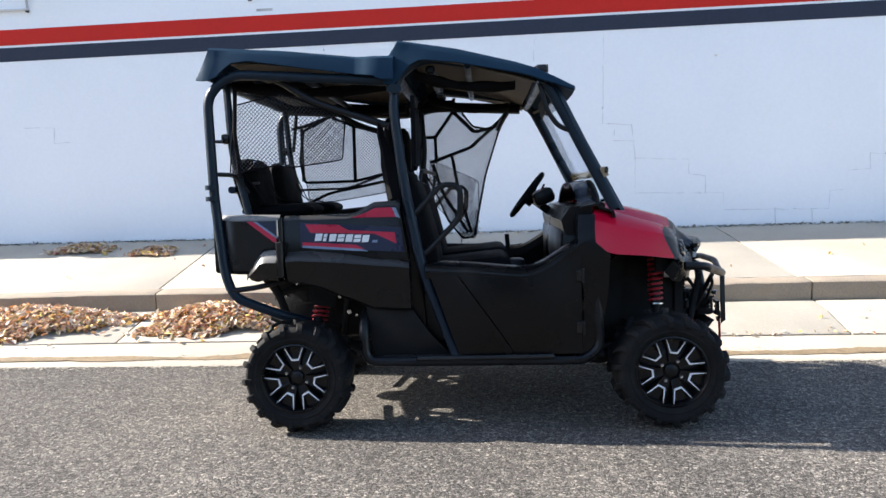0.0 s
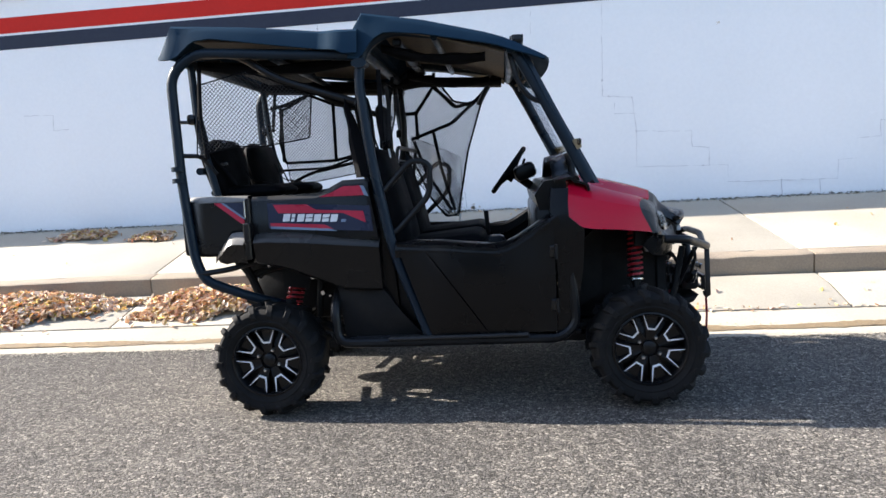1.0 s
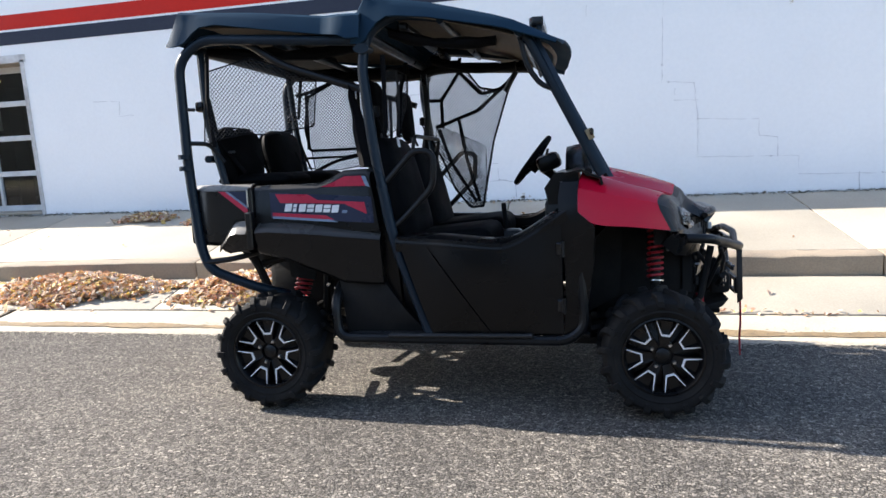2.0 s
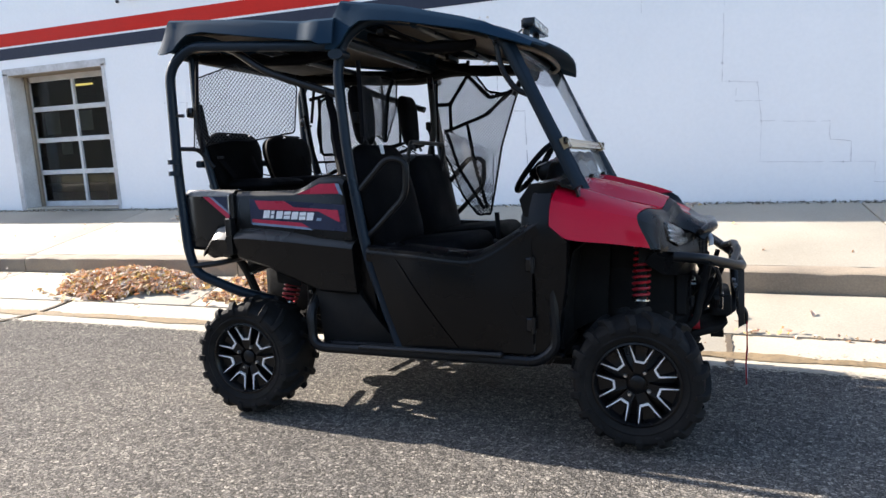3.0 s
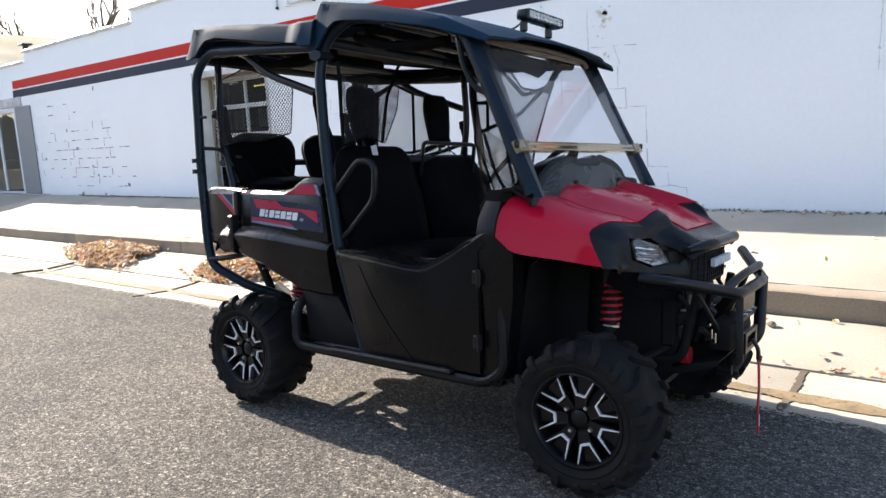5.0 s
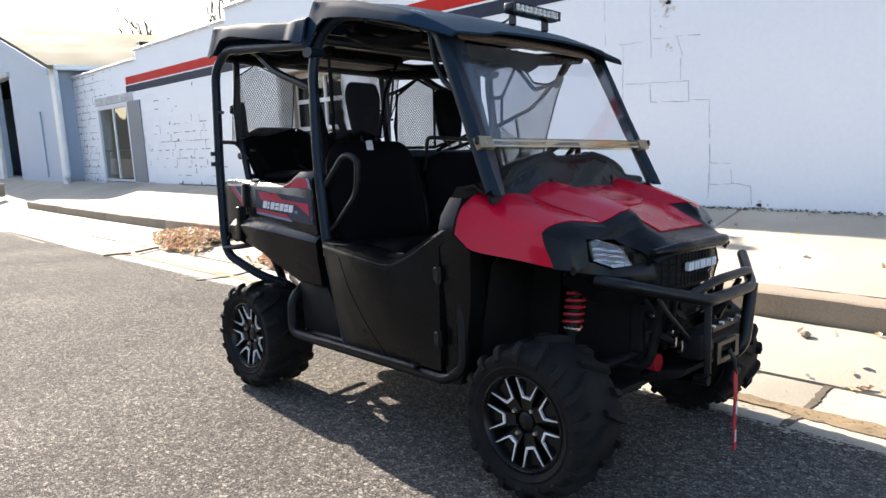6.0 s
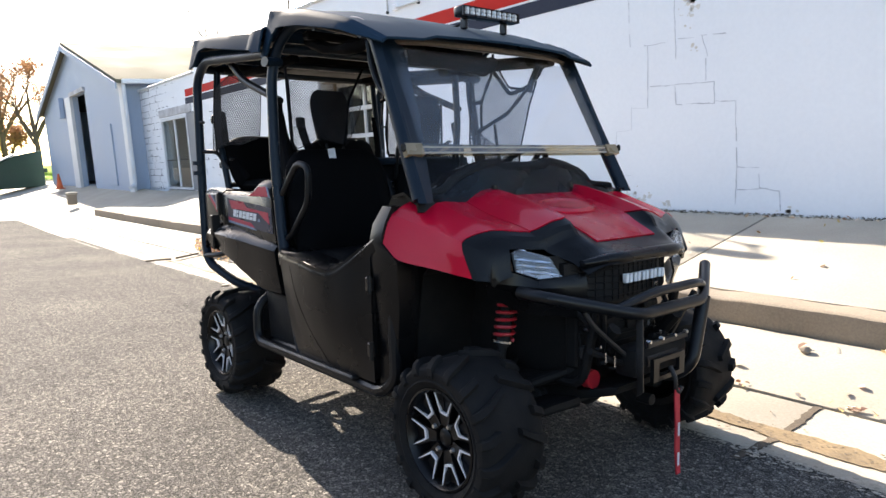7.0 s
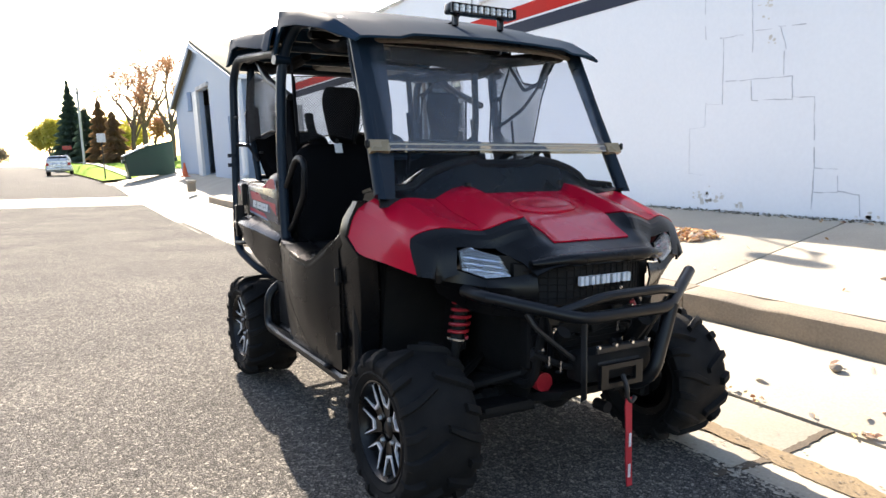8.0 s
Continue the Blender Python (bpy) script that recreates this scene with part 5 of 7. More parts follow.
# ---- chassis and running gear
for s in SIDES:
    V("sill_tube", tube(mir([(0.36, -0.60, 0.62), (0.36, -0.705, 0.55), (0.37, -0.715, 0.365), (1.52, -0.715, 0.355), (1.60, -0.70, 0.42), (1.575, -0.69, 0.80), (1.56, -0.69, 1.0)], s), 0.026, 10, 0.07), M_BAR)
    V("sill_step", box((1.0, s * 0.735, 0.385), (0.72, 0.05, 0.022), 0.008), M_STEELD)
    V("chassis_rail", tube(mir([(-0.25, -0.30, 0.55), (0.35, -0.42, 0.36), (1.6, -0.42, 0.33), (2.1, -0.22, 0.45), (2.28, -0.2, 0.66)], s), 0.028, 8, 0.1), M_DARK)
    for x in (0.0, 1.95):
        d = 0.10 if x else -0.10
        for z0, z1 in ((0.30, 0.27), (0.44, 0.39)):
            V("control_arm", tube(mir([(x - 0.16, -0.2, z0 + 0.04), (x, -0.50, z1), (x + 0.16, -0.2, z0 + 0.04)], s), 0.016, 8, 0.05), M_DARK)
        V("drive_shaft", tube(mir([(x, -0.16, 0.36), (x, -0.52, 0.325)], s), 0.022, 10), M_STEELD)
        V("axle_boot", loft([[(x + r * math.cos(a), s * y, 0.345 + r * math.sin(a)) for a in (2 * math.pi * k / 10 for k in range(10))] for y, r in ((0.20, 0.05), (0.24, 0.05), (0.25, 0.04), (0.28, 0.045), (0.29, 0.034), (0.33, 0.036), (0.34, 0.026))]), M_DARK)
        V("upright", box((x, s * 0.525, 0.33), (0.10, 0.06, 0.24), 0.015), M_DARK)
        V("brake_disc", loft([[(x + 0.10 * math.cos(a), s * y, 0.32 + 0.10 * math.sin(a)) for a in (2 * math.pi * k / 24 for k in range(24))] for y in (0.555, 0.562)]), M_STEELD)
        # coil-over damper
        top, bot = (Vector((1.955, s * 0.395, 0.90)), Vector((1.94, s * 0.468, 0.44))) if x else (Vector((0.10, s * 0.33, 0.80)), Vector((0.03, s * 0.44, 0.42)))
        damp = V("damper", tube([bot, top], 0.018, 10), M_DARK)
        ax = (top - bot).normalized()
        u = ax.orthogonal().normalized()
        w = ax.cross(u)
        L = (top - bot).length
        coil = [bot + ax * L * ((0.36 if x else 0.28) + (0.60 if x else 0.62) * k / 160) + (0.036 if x else 0.042) * (math.cos(2 * math.pi * k / 16) * u + math.sin(2 * math.pi * k / 16) * w) for k in range(161)]
        part("coil_spring", tube(coil, 0.0068, 8, 0), M_SPRING, damp, "red coil spring")
        part("damper_body", tube([bot + ax * L * 0.30, bot + ax * L * 0.92], 0.026, 12), M_DARK, damp)
        part("spring_seat", tube([bot + ax * L * (0.335 if x else 0.265), bot + ax * L * (0.352 if x else 0.285)], 0.045, 16), M_CHROME, damp)
for s in SIDES:
    V("damper_plate", prism([(0.02, 0.64), (0.16, 0.62), (0.20, 0.84), (0.0, 0.84)], s * 0.455, s * 0.463, 0.002), M_DARK)
V("skid_plate", prism([(0.3, 0.30), (1.65, 0.27), (2.15, 0.36), (2.15, 0.38), (1.65, 0.30), (0.3, 0.33)], -0.45, 0.45, 0.005), M_DARK)
V("floor_pan", box((1.02, 0, 0.372), (1.22, 1.36, 0.03), 0.01), M_BLACKP)
V("engine", box((0.08, 0.02, 0.58), (0.62, 0.5, 0.36), 0.05, seg=2), M_DARK)
V("gearbox", box((0.42, 0.0, 0.5), (0.4, 0.36, 0.28), 0.05, seg=2), M_DARK)
V("rear_differential", loft([[(0.0 + dx, r * math.cos(a), 0.36 + r * math.sin(a)) for a in (2 * math.pi * k / 14 for k in range(14))] for dx, r in ((-0.16, 0.05), (-0.1, 0.12), (0.06, 0.12), (0.14, 0.06))]), M_DARK)
V("front_differential", loft([[(1.95 + dx, r * math.cos(a), 0.37 + r * math.sin(a)) for a in (2 * math.pi * k / 14 for k in range(14))] for dx, r in ((-0.16, 0.05), (-0.1, 0.1), (0.06, 0.11), (0.12, 0.06))]), M_DARK)
V("prop_shaft", tube([(0.2, 0.02, 0.38), (1.8, 0.02, 0.36)], 0.025, 8), M_DARK)
V("exhaust", tube([(0.1, 0.2, 0.6), (-0.15, 0.24, 0.62), (-0.32, 0.24, 0.64)], 0.07, 14, 0.05), M_STEELD)
V("tow_bar", tube([(-0.30, 0, 0.42), (-0.05, 0, 0.42)], 0.035, 8), M_DARK)
for s in SIDES:
    V("subframe_strut", tube(mir([(-0.30, -0.52, 0.90), (-0.16, -0.50, 0.74), (-0.10, -0.44, 0.50), (-0.06, -0.34, 0.36)], s), 0.024, 8, 0.06), M_DARK)
    V("subframe_strut", tube(mir([(0.34, -0.50, 0.90), (0.24, -0.48, 0.70), (0.20, -0.42, 0.46)], s), 0.022, 8, 0.06), M_DARK)
    V("subframe_strut", tube(mir([(-0.14, -0.48, 0.72), (0.10, -0.46, 0.78), (0.26, -0.48, 0.72)], s), 0.018, 8, 0.05), M_DARK)
    V("inner_wing", prism([(-0.20, 0.66), (-0.06, 0.72), (0.14, 0.73), (0.30, 0.66), (0.38, 0.50), (0.42, 0.90), (-0.22, 0.92)], s * 0.40, s * 0.41, 0.004), M_DARK)
    for x, y, z, w in ((-0.115, 0.515, 0.800, 0.022), (-0.035, 0.535, 0.770, 0.015), (0.20, 0.52, 0.690, 0.018), (0.245, 0.50, 0.600, 0.024), (0.29, 0.515, 0.585, 0.014), (-0.10, 0.53, 0.70, 0.012)):
        V("frame_bolt", tube([(x, s * (y - 0.05), z), (x, s * y, z)], w * 0.5, 10), M_CHROME)
V("sway_bar", tube([(-0.20, -0.46, 0.45), (-0.24, -0.40, 0.50), (-0.24, 0.40, 0.50), (-0.20, 0.46, 0.45)], 0.012, 8), M_STEELD)

# ---- rear box and side panels
for s in SIDES:
    # rear corner of the tipping box: rounded at the back, with a sloping top ledge
    secs = []
    for x, zt, zb, y in [(-0.432, 1.150, 0.865, 0.585), (-0.428, 1.158, 0.856, 0.615), (-0.405, 1.164, 0.850, 0.650), (-0.36, 1.164, 0.848, 0.678), (-0.30, 1.163, 0.846, 0.692), (-0.235, 1.162, 0.845, 0.698), (-0.16, 1.160, 0.962, 0.70), (-0.068, 1.158, 0.968, 0.70)]:
        secs.append([(x, s * 0.57, zt), (x, s * (y - 0.034), zt), (x, s * (y - 0.006), zt - 0.022), (x, s * y, zt - 0.032), (x, s * y, zb + 0.02), (x, s * (y - 0.015), zb), (x, s * 0.57, zb)])
    V("box_side", loft(secs), M_BOX, "", None, 30)
    # front side panel with its hump
    secs = []
    for x, zt, zb in [(-0.042, 1.150, 0.95), (0.0, 1.150, 0.94), (0.30, 1.150, 0.92), (0.345, 1.164, 0.915), (0.44, 1.211, 0.91), (0.55, 1.212, 0.905), (0.575, 1.195, 0.905), (0.60, 1.03, 0.90), (0.612, 0.94, 0.90)]:
        secs.append([(x, s * 0.60, zt), (x, s * 0.676, zt), (x, s * 0.699, zt - 0.017), (x, s * 0.705, zt - 0.028), (x, s * 0.705, zb), (x, s * 0.60, zb)])
    panel = V("side_panel", loft(secs), M_PANEL, "", None, 30)
    # rear wing: shelf at the top, swelling outward, tapering to the sill
    def wing_ring(x, zt, zb, yo, soft):
        return [(x, s * 0.58, zt + 0.012), (x, s * (yo - 0.090), zt + 0.010), (x, s * (yo - 0.050), zt - 0.006), (x, s * (yo - 0.012), zt - soft), (x, s * yo, zt - soft - 0.018),
                (x, s * (yo - 0.01), (zt + zb) / 2), (x, s * (yo - 0.03), zb + 0.015), (x, s * (yo - 0.05), zb), (x, s * 0.58, zb + 0.01)]
    # the wing end's pale top is sun glint put into its colour
    V("wing_cap", loft([wing_ring(*r_, 0.040) for r_ in [(-0.248, 0.872, 0.822, 0.728), (-0.240, 0.885, 0.815, 0.738), (-0.20, 0.926, 0.805, 0.750), (-0.165, 0.964, 0.812, 0.758), (-0.13, 0.970, 0.815, 0.763), (-0.078, 0.968, 0.808, 0.767)]]), M_BOX, "black rear wing end, sun glint coloured onto its top")
    V("rear_wing", loft([wing_ring(*r_, 0.026) for r_ in [(-0.034, 0.952, 0.815, 0.758), (-0.026, 0.960, 0.805, 0.768), (0.05, 0.962, 0.79, 0.775), (0.15, 0.955, 0.765, 0.778), (0.24, 0.948, 0.725, 0.772), (0.30, 0.942, 0.70, 0.762), (0.42, 0.927, 0.645, 0.744), (0.55, 0.915, 0.635, 0.738), (0.615, 0.905, 0.63, 0.72)]]), M_PANEL)
    V("wing_bracket", box((-0.055, s * 0.745, 0.925), (0.035, 0.05, 0.19), 0.006), M_BLACKG)
    V("box_latch", box((-0.055, s * 0.712, 1.08), (0.022, 0.03, 0.13), 0.005), M_BLACKG)
    part("latch_pin", box((-0.072, s * 0.722, 1.09), (0.008, 0.012, 0.09), 0.002), M_CHROME, panel)
    # lower rear panel between wing and sill
    bm = prism([(0.37, 0.66), (0.62, 0.64), (0.70, 0.50), (0.84, 0.37), (0.40, 0.37)], -0.66, -0.63, 0.008)
    if s > 0:
        bmesh.ops.scale(bm, vec=(1, -1, 1), verts=bm.verts)
    V("lower_panel", bm, M_DARK)
    # stickers
    ys = -0.7075
    def decal(name, pts, mat, lift=0.0, pa=panel, label=""):
        bm = prism(pts, ys - lift - 0.0015, ys - lift, 0)
        if s > 0:
            bmesh.ops.scale(bm, vec=(1, -1, 1), verts=bm.verts)
        return part(name, bm, mat, pa, label)
    decal("sticker_base", [(0.045, 1.115), (0.58, 1.075), (0.59, 0.945), (0.045, 0.985)], M_NAVY)
    decal("sticker_red", [(0.075, 1.105), (0.25, 1.098), (0.30, 1.068), (0.545, 1.05), (0.555, 0.99), (0.44, 1.045), (0.10, 1.06)], M_REDG, 0.0015)
    decal("sticker_red", [(0.055, 1.012), (0.34, 0.990), (0.385, 0.966), (0.055, 0.995)], M_REDG, 0.0015)
    decal("sticker_line", [(0.055, 0.994), (0.36, 0.970), (0.405, 0.953), (0.055, 0.982)], M_GREYBLUE, 0.0015)
    decal("sticker_blue", [(0.552, 1.045), (0.572, 1.043), (0.578, 0.990), (0.560, 0.992)], M_NAVY, 0.0012)
    decal("sticker_hump", [(0.32, 1.132), (0.38, 1.150), (0.45, 1.180), (0.535, 1.180), (0.555, 1.130)], M_REDG, 0.001)
    decal("sticker_hump_edge", [(0.535, 1.180), (0.556, 1.178), (0.578, 1.122), (0.555, 1.130)], M_GREYBLUE, 0.001)
    # name badge: seven plain slanted blocks, each in two halves
    for k in range(7):
        x, w = 0.120 + 0.0435 * k - (0.012 if k > 1 else 0), 0.036 if k != 1 else 0.018
        z = 1.054 - 0.055 * (x - 0.12)
        for za, zb in ((-0.038, -0.021), (-0.017, 0.0)) if k % 2 else ((-0.038, 0.0),):
            decal("badge_block", [(x + 0.010 * (1 + za / 0.038), z + za), (x + 0.010 * (1 + za / 0.038) + w, z + za), (x + 0.010 * (1 + zb / 0.038) + w, z + zb), (x + 0.010 * (1 + zb / 0.038), z + zb)], M_WHITEG, 0.003, label="plain white badge block")
    decal("badge_small", [(0.425, 1.000), (0.45, 0.998), (0.455, 1.012), (0.43, 1.014)], M_GREYBLUE, 0.003)
    decal("corner_sticker", [(-0.235, 1.128), (-0.075, 1.124), (-0.075, 1.03)], M_NAVY, -0.0055)
    decal("corner_sticker_red", [(-0.242, 1.128), (-0.205, 1.127), (-0.085, 1.035), (-0.085, 1.018), (-0.10, 1.015)], M_REDG, -0.0045)
    decal("corner_sticker_line", [(-0.203, 1.127), (-0.186, 1.126), (-0.078, 1.042), (-0.085, 1.036)], M_GREYBLUE, -0.004)
V("box_floor", box((0.08, 0, 0.93), (0.98, 1.3, 0.04), 0.01), M_BLACKP)
V("box_front", box((0.56, 0, 1.0), (0.05, 1.3, 0.3), 0.015), M_BLACKP)
V("tailgate", box((-0.425, 0, 1.0), (0.05, 1.30, 0.30), 0.018, seg=2), M_BLACKP)
V("tail_reflector", box((-0.45, -0.5, 0.98), (0.012, 0.16, 0.08), 0.006), M_RED_L)
V("tail_reflector", box((-0.45, 0.5, 0.98), (0.012, 0.16, 0.08), 0.006), M_RED_L)

# ---- roll cage
TR = 0.026
for s in SIDES:
    V("rear_hoop", tube(mir([(0.56, -0.655, 1.835), (0.25, -0.655, 1.86), (-0.30, -0.655, 1.905), (-0.43, -0.66, 1.80), (-0.42, -0.668, 1.26), (-0.378, -0.682, 0.84), (-0.33, -0.69, 0.72), (-0.10, -0.62, 0.61), (0.02, -0.50, 0.55)], s), TR, 12, 0.11), M_TUBE)
    V("main_hoop", tube(mir([(1.42, -0.585, 1.715), (1.30, -0.60, 1.865), (0.72, -0.615, 1.955), (0.585, -0.635, 1.87), (0.555, -0.66, 1.72), (0.60, -0.685, 1.30), (0.685, -0.70, 0.84), (0.855, -0.715, 0.37)], s), TR, 12, 0.13), M_TUBE)
    V("front_pillar", tube(mir([(1.375, -0.590, 1.78), (1.46, -0.60, 1.62), (1.70, -0.635, 1.135)], s), 0.031, 12, 0.04), M_TUBE)
    V("pillar_cover", loft([[(x + dx, s * (y + dy), z) for dx, dy in ((0.02, 0.010), (0.045, -0.01), (0.024, -w), (0.0, -w + 0.005))] for x, y, z, w in ((1.365, 0.615, 1.80, 0.14 if s < 0 else 0.03), (1.52, 0.63, 1.48, 0.12 if s < 0 else 0.03), (1.702, 0.650, 1.125, 0.06 if s < 0 else 0.03))]), M_TUBE)
    if s > 0:
        V("front_brace", tube(mir([(1.325, -0.60, 1.80), (1.354, -0.60, 1.663), (1.415, -0.60, 1.575), (1.475, -0.605, 1.548)], s), 0.013, 8, 0.05), M_BAR)
    V("hoop_joint", loft([[(0.57 + r * math.cos(a), s * y, 1.79 + 0.6 * r * math.sin(a)) for a in (2 * math.pi * k / 12 for k in range(12))] for y, r in ((0.62, 0.04), (0.70, 0.04))]), M_TUBE)
    for z in (1.315, 1.255):
        V("clamp", tube(mir([(-0.425, -0.68, z - 0.012), (-0.425, -0.68, z + 0.012)], s), 0.036, 12), M_TUBE)
    V("grab_bar", tube(mir([(0.655, -0.68, 1.145), (0.80, -0.67, 1.295), (0.895, -0.665, 1.275), (0.885, -0.665, 1.11), (0.72, -0.67, 0.95), (0.68, -0.685, 0.92)], s), 0.016, 10, 0.05), M_BAR)
    V("lower_stay", tube(mir([(-0.355, -0.70, 0.76), (-0.20, -0.68, 0.775), (-0.08, -0.62, 0.80)], s), 0.015, 8, 0.05), M_BAR)
    V("rear_stay", tube(mir([(-0.42, -0.672, 1.385), (-0.33, -0.6, 1.38), (-0.27, -0.56, 1.28)], s), 0.012, 8, 0.03), M_BAR)
    V("corner_bolt", tube(mir([(-0.44, -0.67, 1.56), (-0.36, -0.66, 1.555)], s), 0.009, 8), M_STEELD)
    V("rear_upright", tube(mir([(-0.36, -0.56, 1.86), (-0.34, -0.58, 1.50), (-0.27, -0.56, 1.15)], s), 0.02, 10, 0.08), M_TUBE)
    V("inner_brace", tube([(-0.36, s * 0.58, 1.90), (-0.10, s * 0.60, 1.90), (0.12, s * 0.61, 1.75), (0.52, s * 0.60, 1.61)], 0.020, 10, 0.1), M_BAR)
    if s > 0:
        V("far_rail", tube([(-0.38, 0.62, 1.865), (0.50, 0.625, 1.805), (0.70, 0.60, 1.845), (1.28, 0.585, 1.805)], 0.034, 8, 0.08), M_DARK)
        V("roof_brace", tube([(1.24, 0.58, 1.86), (1.15, 0.58, 1.72), (1.12, 0.58, 1.66)], 0.018, 10, 0.1), M_BAR)
    # rolled-up net tied under the roof edge
    r2 = random.Random(31 + s)
    for xa, xb, za, zb, y in ((-0.34, 0.50, 1.865, 1.83, 0.50), (0.66, 1.20, 1.885, 1.81, 0.50)):
        roll = [[(lerp(xa, xb, k / 14) , s * y + q * math.cos(a), lerp(za, zb, k / 14) - 0.03 * math.sin(math.pi * k / 14) + q * 0.8 * math.sin(a)) for a, q in ((2 * math.pi * j / 9, (0.034 + 0.006 * math.sin(k * 0.9 + s)) * r2.uniform(0.88, 1.12)) for j in range(9))] for k in range(15)]
        V("rolled_net", loft(roll), M_WEB, "rolled-up black net tied under the roof")
    if s < 0:
        V("shoulder_post", tube(mir([(0.60, -0.50, 1.80), (0.62, -0.5, 1.50), (0.52, -0.52, 1.0)], s), 0.02, 10, 0.1), M_BAR)
for x, z, r in ((0.575, 1.86, TR), (1.33, 1.82, TR), (-0.38, 1.87, TR), (-0.36, 1.30, 0.02), (0.60, 1.30, 0.022), (0.10, 1.86, 0.018), (0.95, 1.90, 0.018)):
    V("cross_tube", tube([(x, -0.64 if z > 1.5 else -0.57, z), (x, 0.64 if z > 1.5 else 0.57, z)], r, 10), M_TUBE)

# ---- roof: two moulded panels with turned-down edges
REAR_Z = [(-0.475, 1.895), (-0.405, 2.046), (0.0, 2.012), (0.40, 1.962), (0.57, 1.957)]
FRONT_Z = [(0.515, 1.90), (0.535, 1.955), (0.592, 2.040), (0.9, 1.984), (1.20, 1.905), (1.30, 1.872), (1.40, 1.825), (1.50, 1.775)]


REAR_EDGE = [(-0.484, 1.880), (-0.42, 1.868), (-0.365, 1.888), (-0.32, 1.93), (-0.274, 1.957), (-0.19, 1.964), (0.10, 1.915), (0.46, 1.858), (0.50, 1.838), (0.57, 1.835)]
FRONT_EDGE = [(0.515, 1.815), (0.58, 1.812), (0.603, 1.85), (0.649, 1.904), (0.70, 1.930), (0.817, 1.927), (1.20, 1.848), (1.27, 1.830), (1.33, 1.808), (1.40, 1.788), (1.50, 1.755)]


def roof_panel(name, prof, edge, wide, crest, flare, xs):
    """A moulded shell whose turned-down side edge follows the cage: deep at the corners, shallow between."""
    rows = []
    for x in xs:
        zc = curve_at(prof, x)
        t = max(0.0, (x - 1.28) / 0.22)
        hw = wide - 0.03 * t + flare * min(1.0, max(0.0, (x - 0.375) / 0.085))
        drop = max(0.012, zc - curve_at(edge, x))
        out = 0.012 + 0.26 * min(drop, 0.08)
        row = []
        for y, dz in ((-hw - out, -drop), (-hw - out * 0.55, -drop * 0.45), (-hw - 0.006, -0.012), (-hw + 0.008, 0.0), (-hw + 0.05, 0.003), (-0.46, 0.006), (-0.40, crest), (-0.2, crest + 0.004), (0, crest + 0.006)):
            bow = 0.055 * t * (1 - (y / hw) ** 2)
            row.append((x + bow, y, zc + dz))
        rows.append(row + [(px_, -y_, z_) for px_, y_, z_ in row[-2::-1]])
    return V(name, sheet(rows, 0.010), M_ROOFP, "dark blue-black moulded plastic roof panel", None, 24)


roof_panel("roof_rear", REAR_Z, REAR_EDGE, 0.668, 0.012, 0.032, [-0.478, -0.44, -0.405, -0.365, -0.34, -0.31, -0.274, -0.19, 0.0, 0.1, 0.2, 0.36, 0.375, 0.42, 0.46, 0.50, 0.57])
roof_panel("roof_front", FRONT_Z, FRONT_EDGE, 0.664, 0.022, 0.0, [0.515, 0.535, 0.565, 0.592, 0.615, 0.649, 0.70, 0.75, 0.9, 1.05, 1.20, 1.27, 1.30, 1.35, 1.40, 1.45, 1.50])
for nm, prof, xs in (("headliner", REAR_Z, [-0.40, -0.2, 0.0, 0.2, 0.40, 0.50]), ("headliner", FRONT_Z, [0.64, 0.75, 0.9, 1.05, 1.20, 1.30])):
    rows = [[(x, y, curve_at(prof, x) - 0.04 - dz) for y, dz in ((-0.64, 0.03), (-0.6, 0.0), (-0.32, -0.012), (0, 0.0), (0.32, -0.012), (0.6, 0.0), (0.64, 0.03))] for x in xs]
    V(nm, sheet(rows, 0.006), M_LINER, "worn tan roof lining")
V("visor_lip", tube([(1.365, -0.60, 1.775), (1.44, -0.40, 1.782), (1.47, 0.0, 1.785), (1.44, 0.40, 1.782), (1.365, 0.60, 1.775)], 0.011, 8, 0.2), M_LINER)
V("roof_lamp", box((-0.27, -0.45, 1.865), (0.10, 0.12, 0.05), 0.01), M_BLACKG)
V("sun_visor", loft([[(1.365, y, 1.765), (1.375, y, 1.765), (1.388, y, zb), (1.378, y, zb)] for y, zb in ((-0.43, 1.700), (-0.2, 1.692), (0.0, 1.672), (0.06, 1.70), (0.09, 1.745))]), M_DARK, "dark strip visor behind the windscreen")
V("speaker_pod", box((-0.1, 0.1, 1.895), (0.34, 0.6, 0.07), 0.03, seg=2), M_DARK)
V("roof_rib", box((0.75, 0, 1.90), (0.05, 1.15, 0.04), 0.01), M_BLACKP)

# ---- windscreen: clear sheet in two leaves, with the hinge strip between them
A0, A1 = Vector((1.405, 0, 1.765)), Vector((1.715, 0, 1.115))
screen_at = lambda t, y, off=0.012: (lerp(A0.x, A1.x, t) + off * 0.9, y, lerp(A0.z, A1.z, t) + off * 0.43)
for t0, t1 in ((0.03, 0.66), (0.70, 0.97)):
    p = V("windscreen", sheet([[screen_at(t0, y) for y in (-0.575, 0, 0.575)], [screen_at(t1, y) for y in (-0.60, 0, 0.60)]], 0.004), M_SCREEN if t0 < 0.5 else M_SCREENLOW, "clear plastic windscreen sheet")
    p.visible_shadow = False
strip = bmesh.new()
add_loft(strip, [[screen_at(0.66, y, 0.012), screen_at(0.66, y, 0.032), screen_at(0.72, y, 0.034), screen_at(0.72, y, 0.012)] for y in (-0.655, 0.655)])
V("hinge_strip", strip, M_HINGE, "clear tan acrylic hinge strip").visible_shadow = False
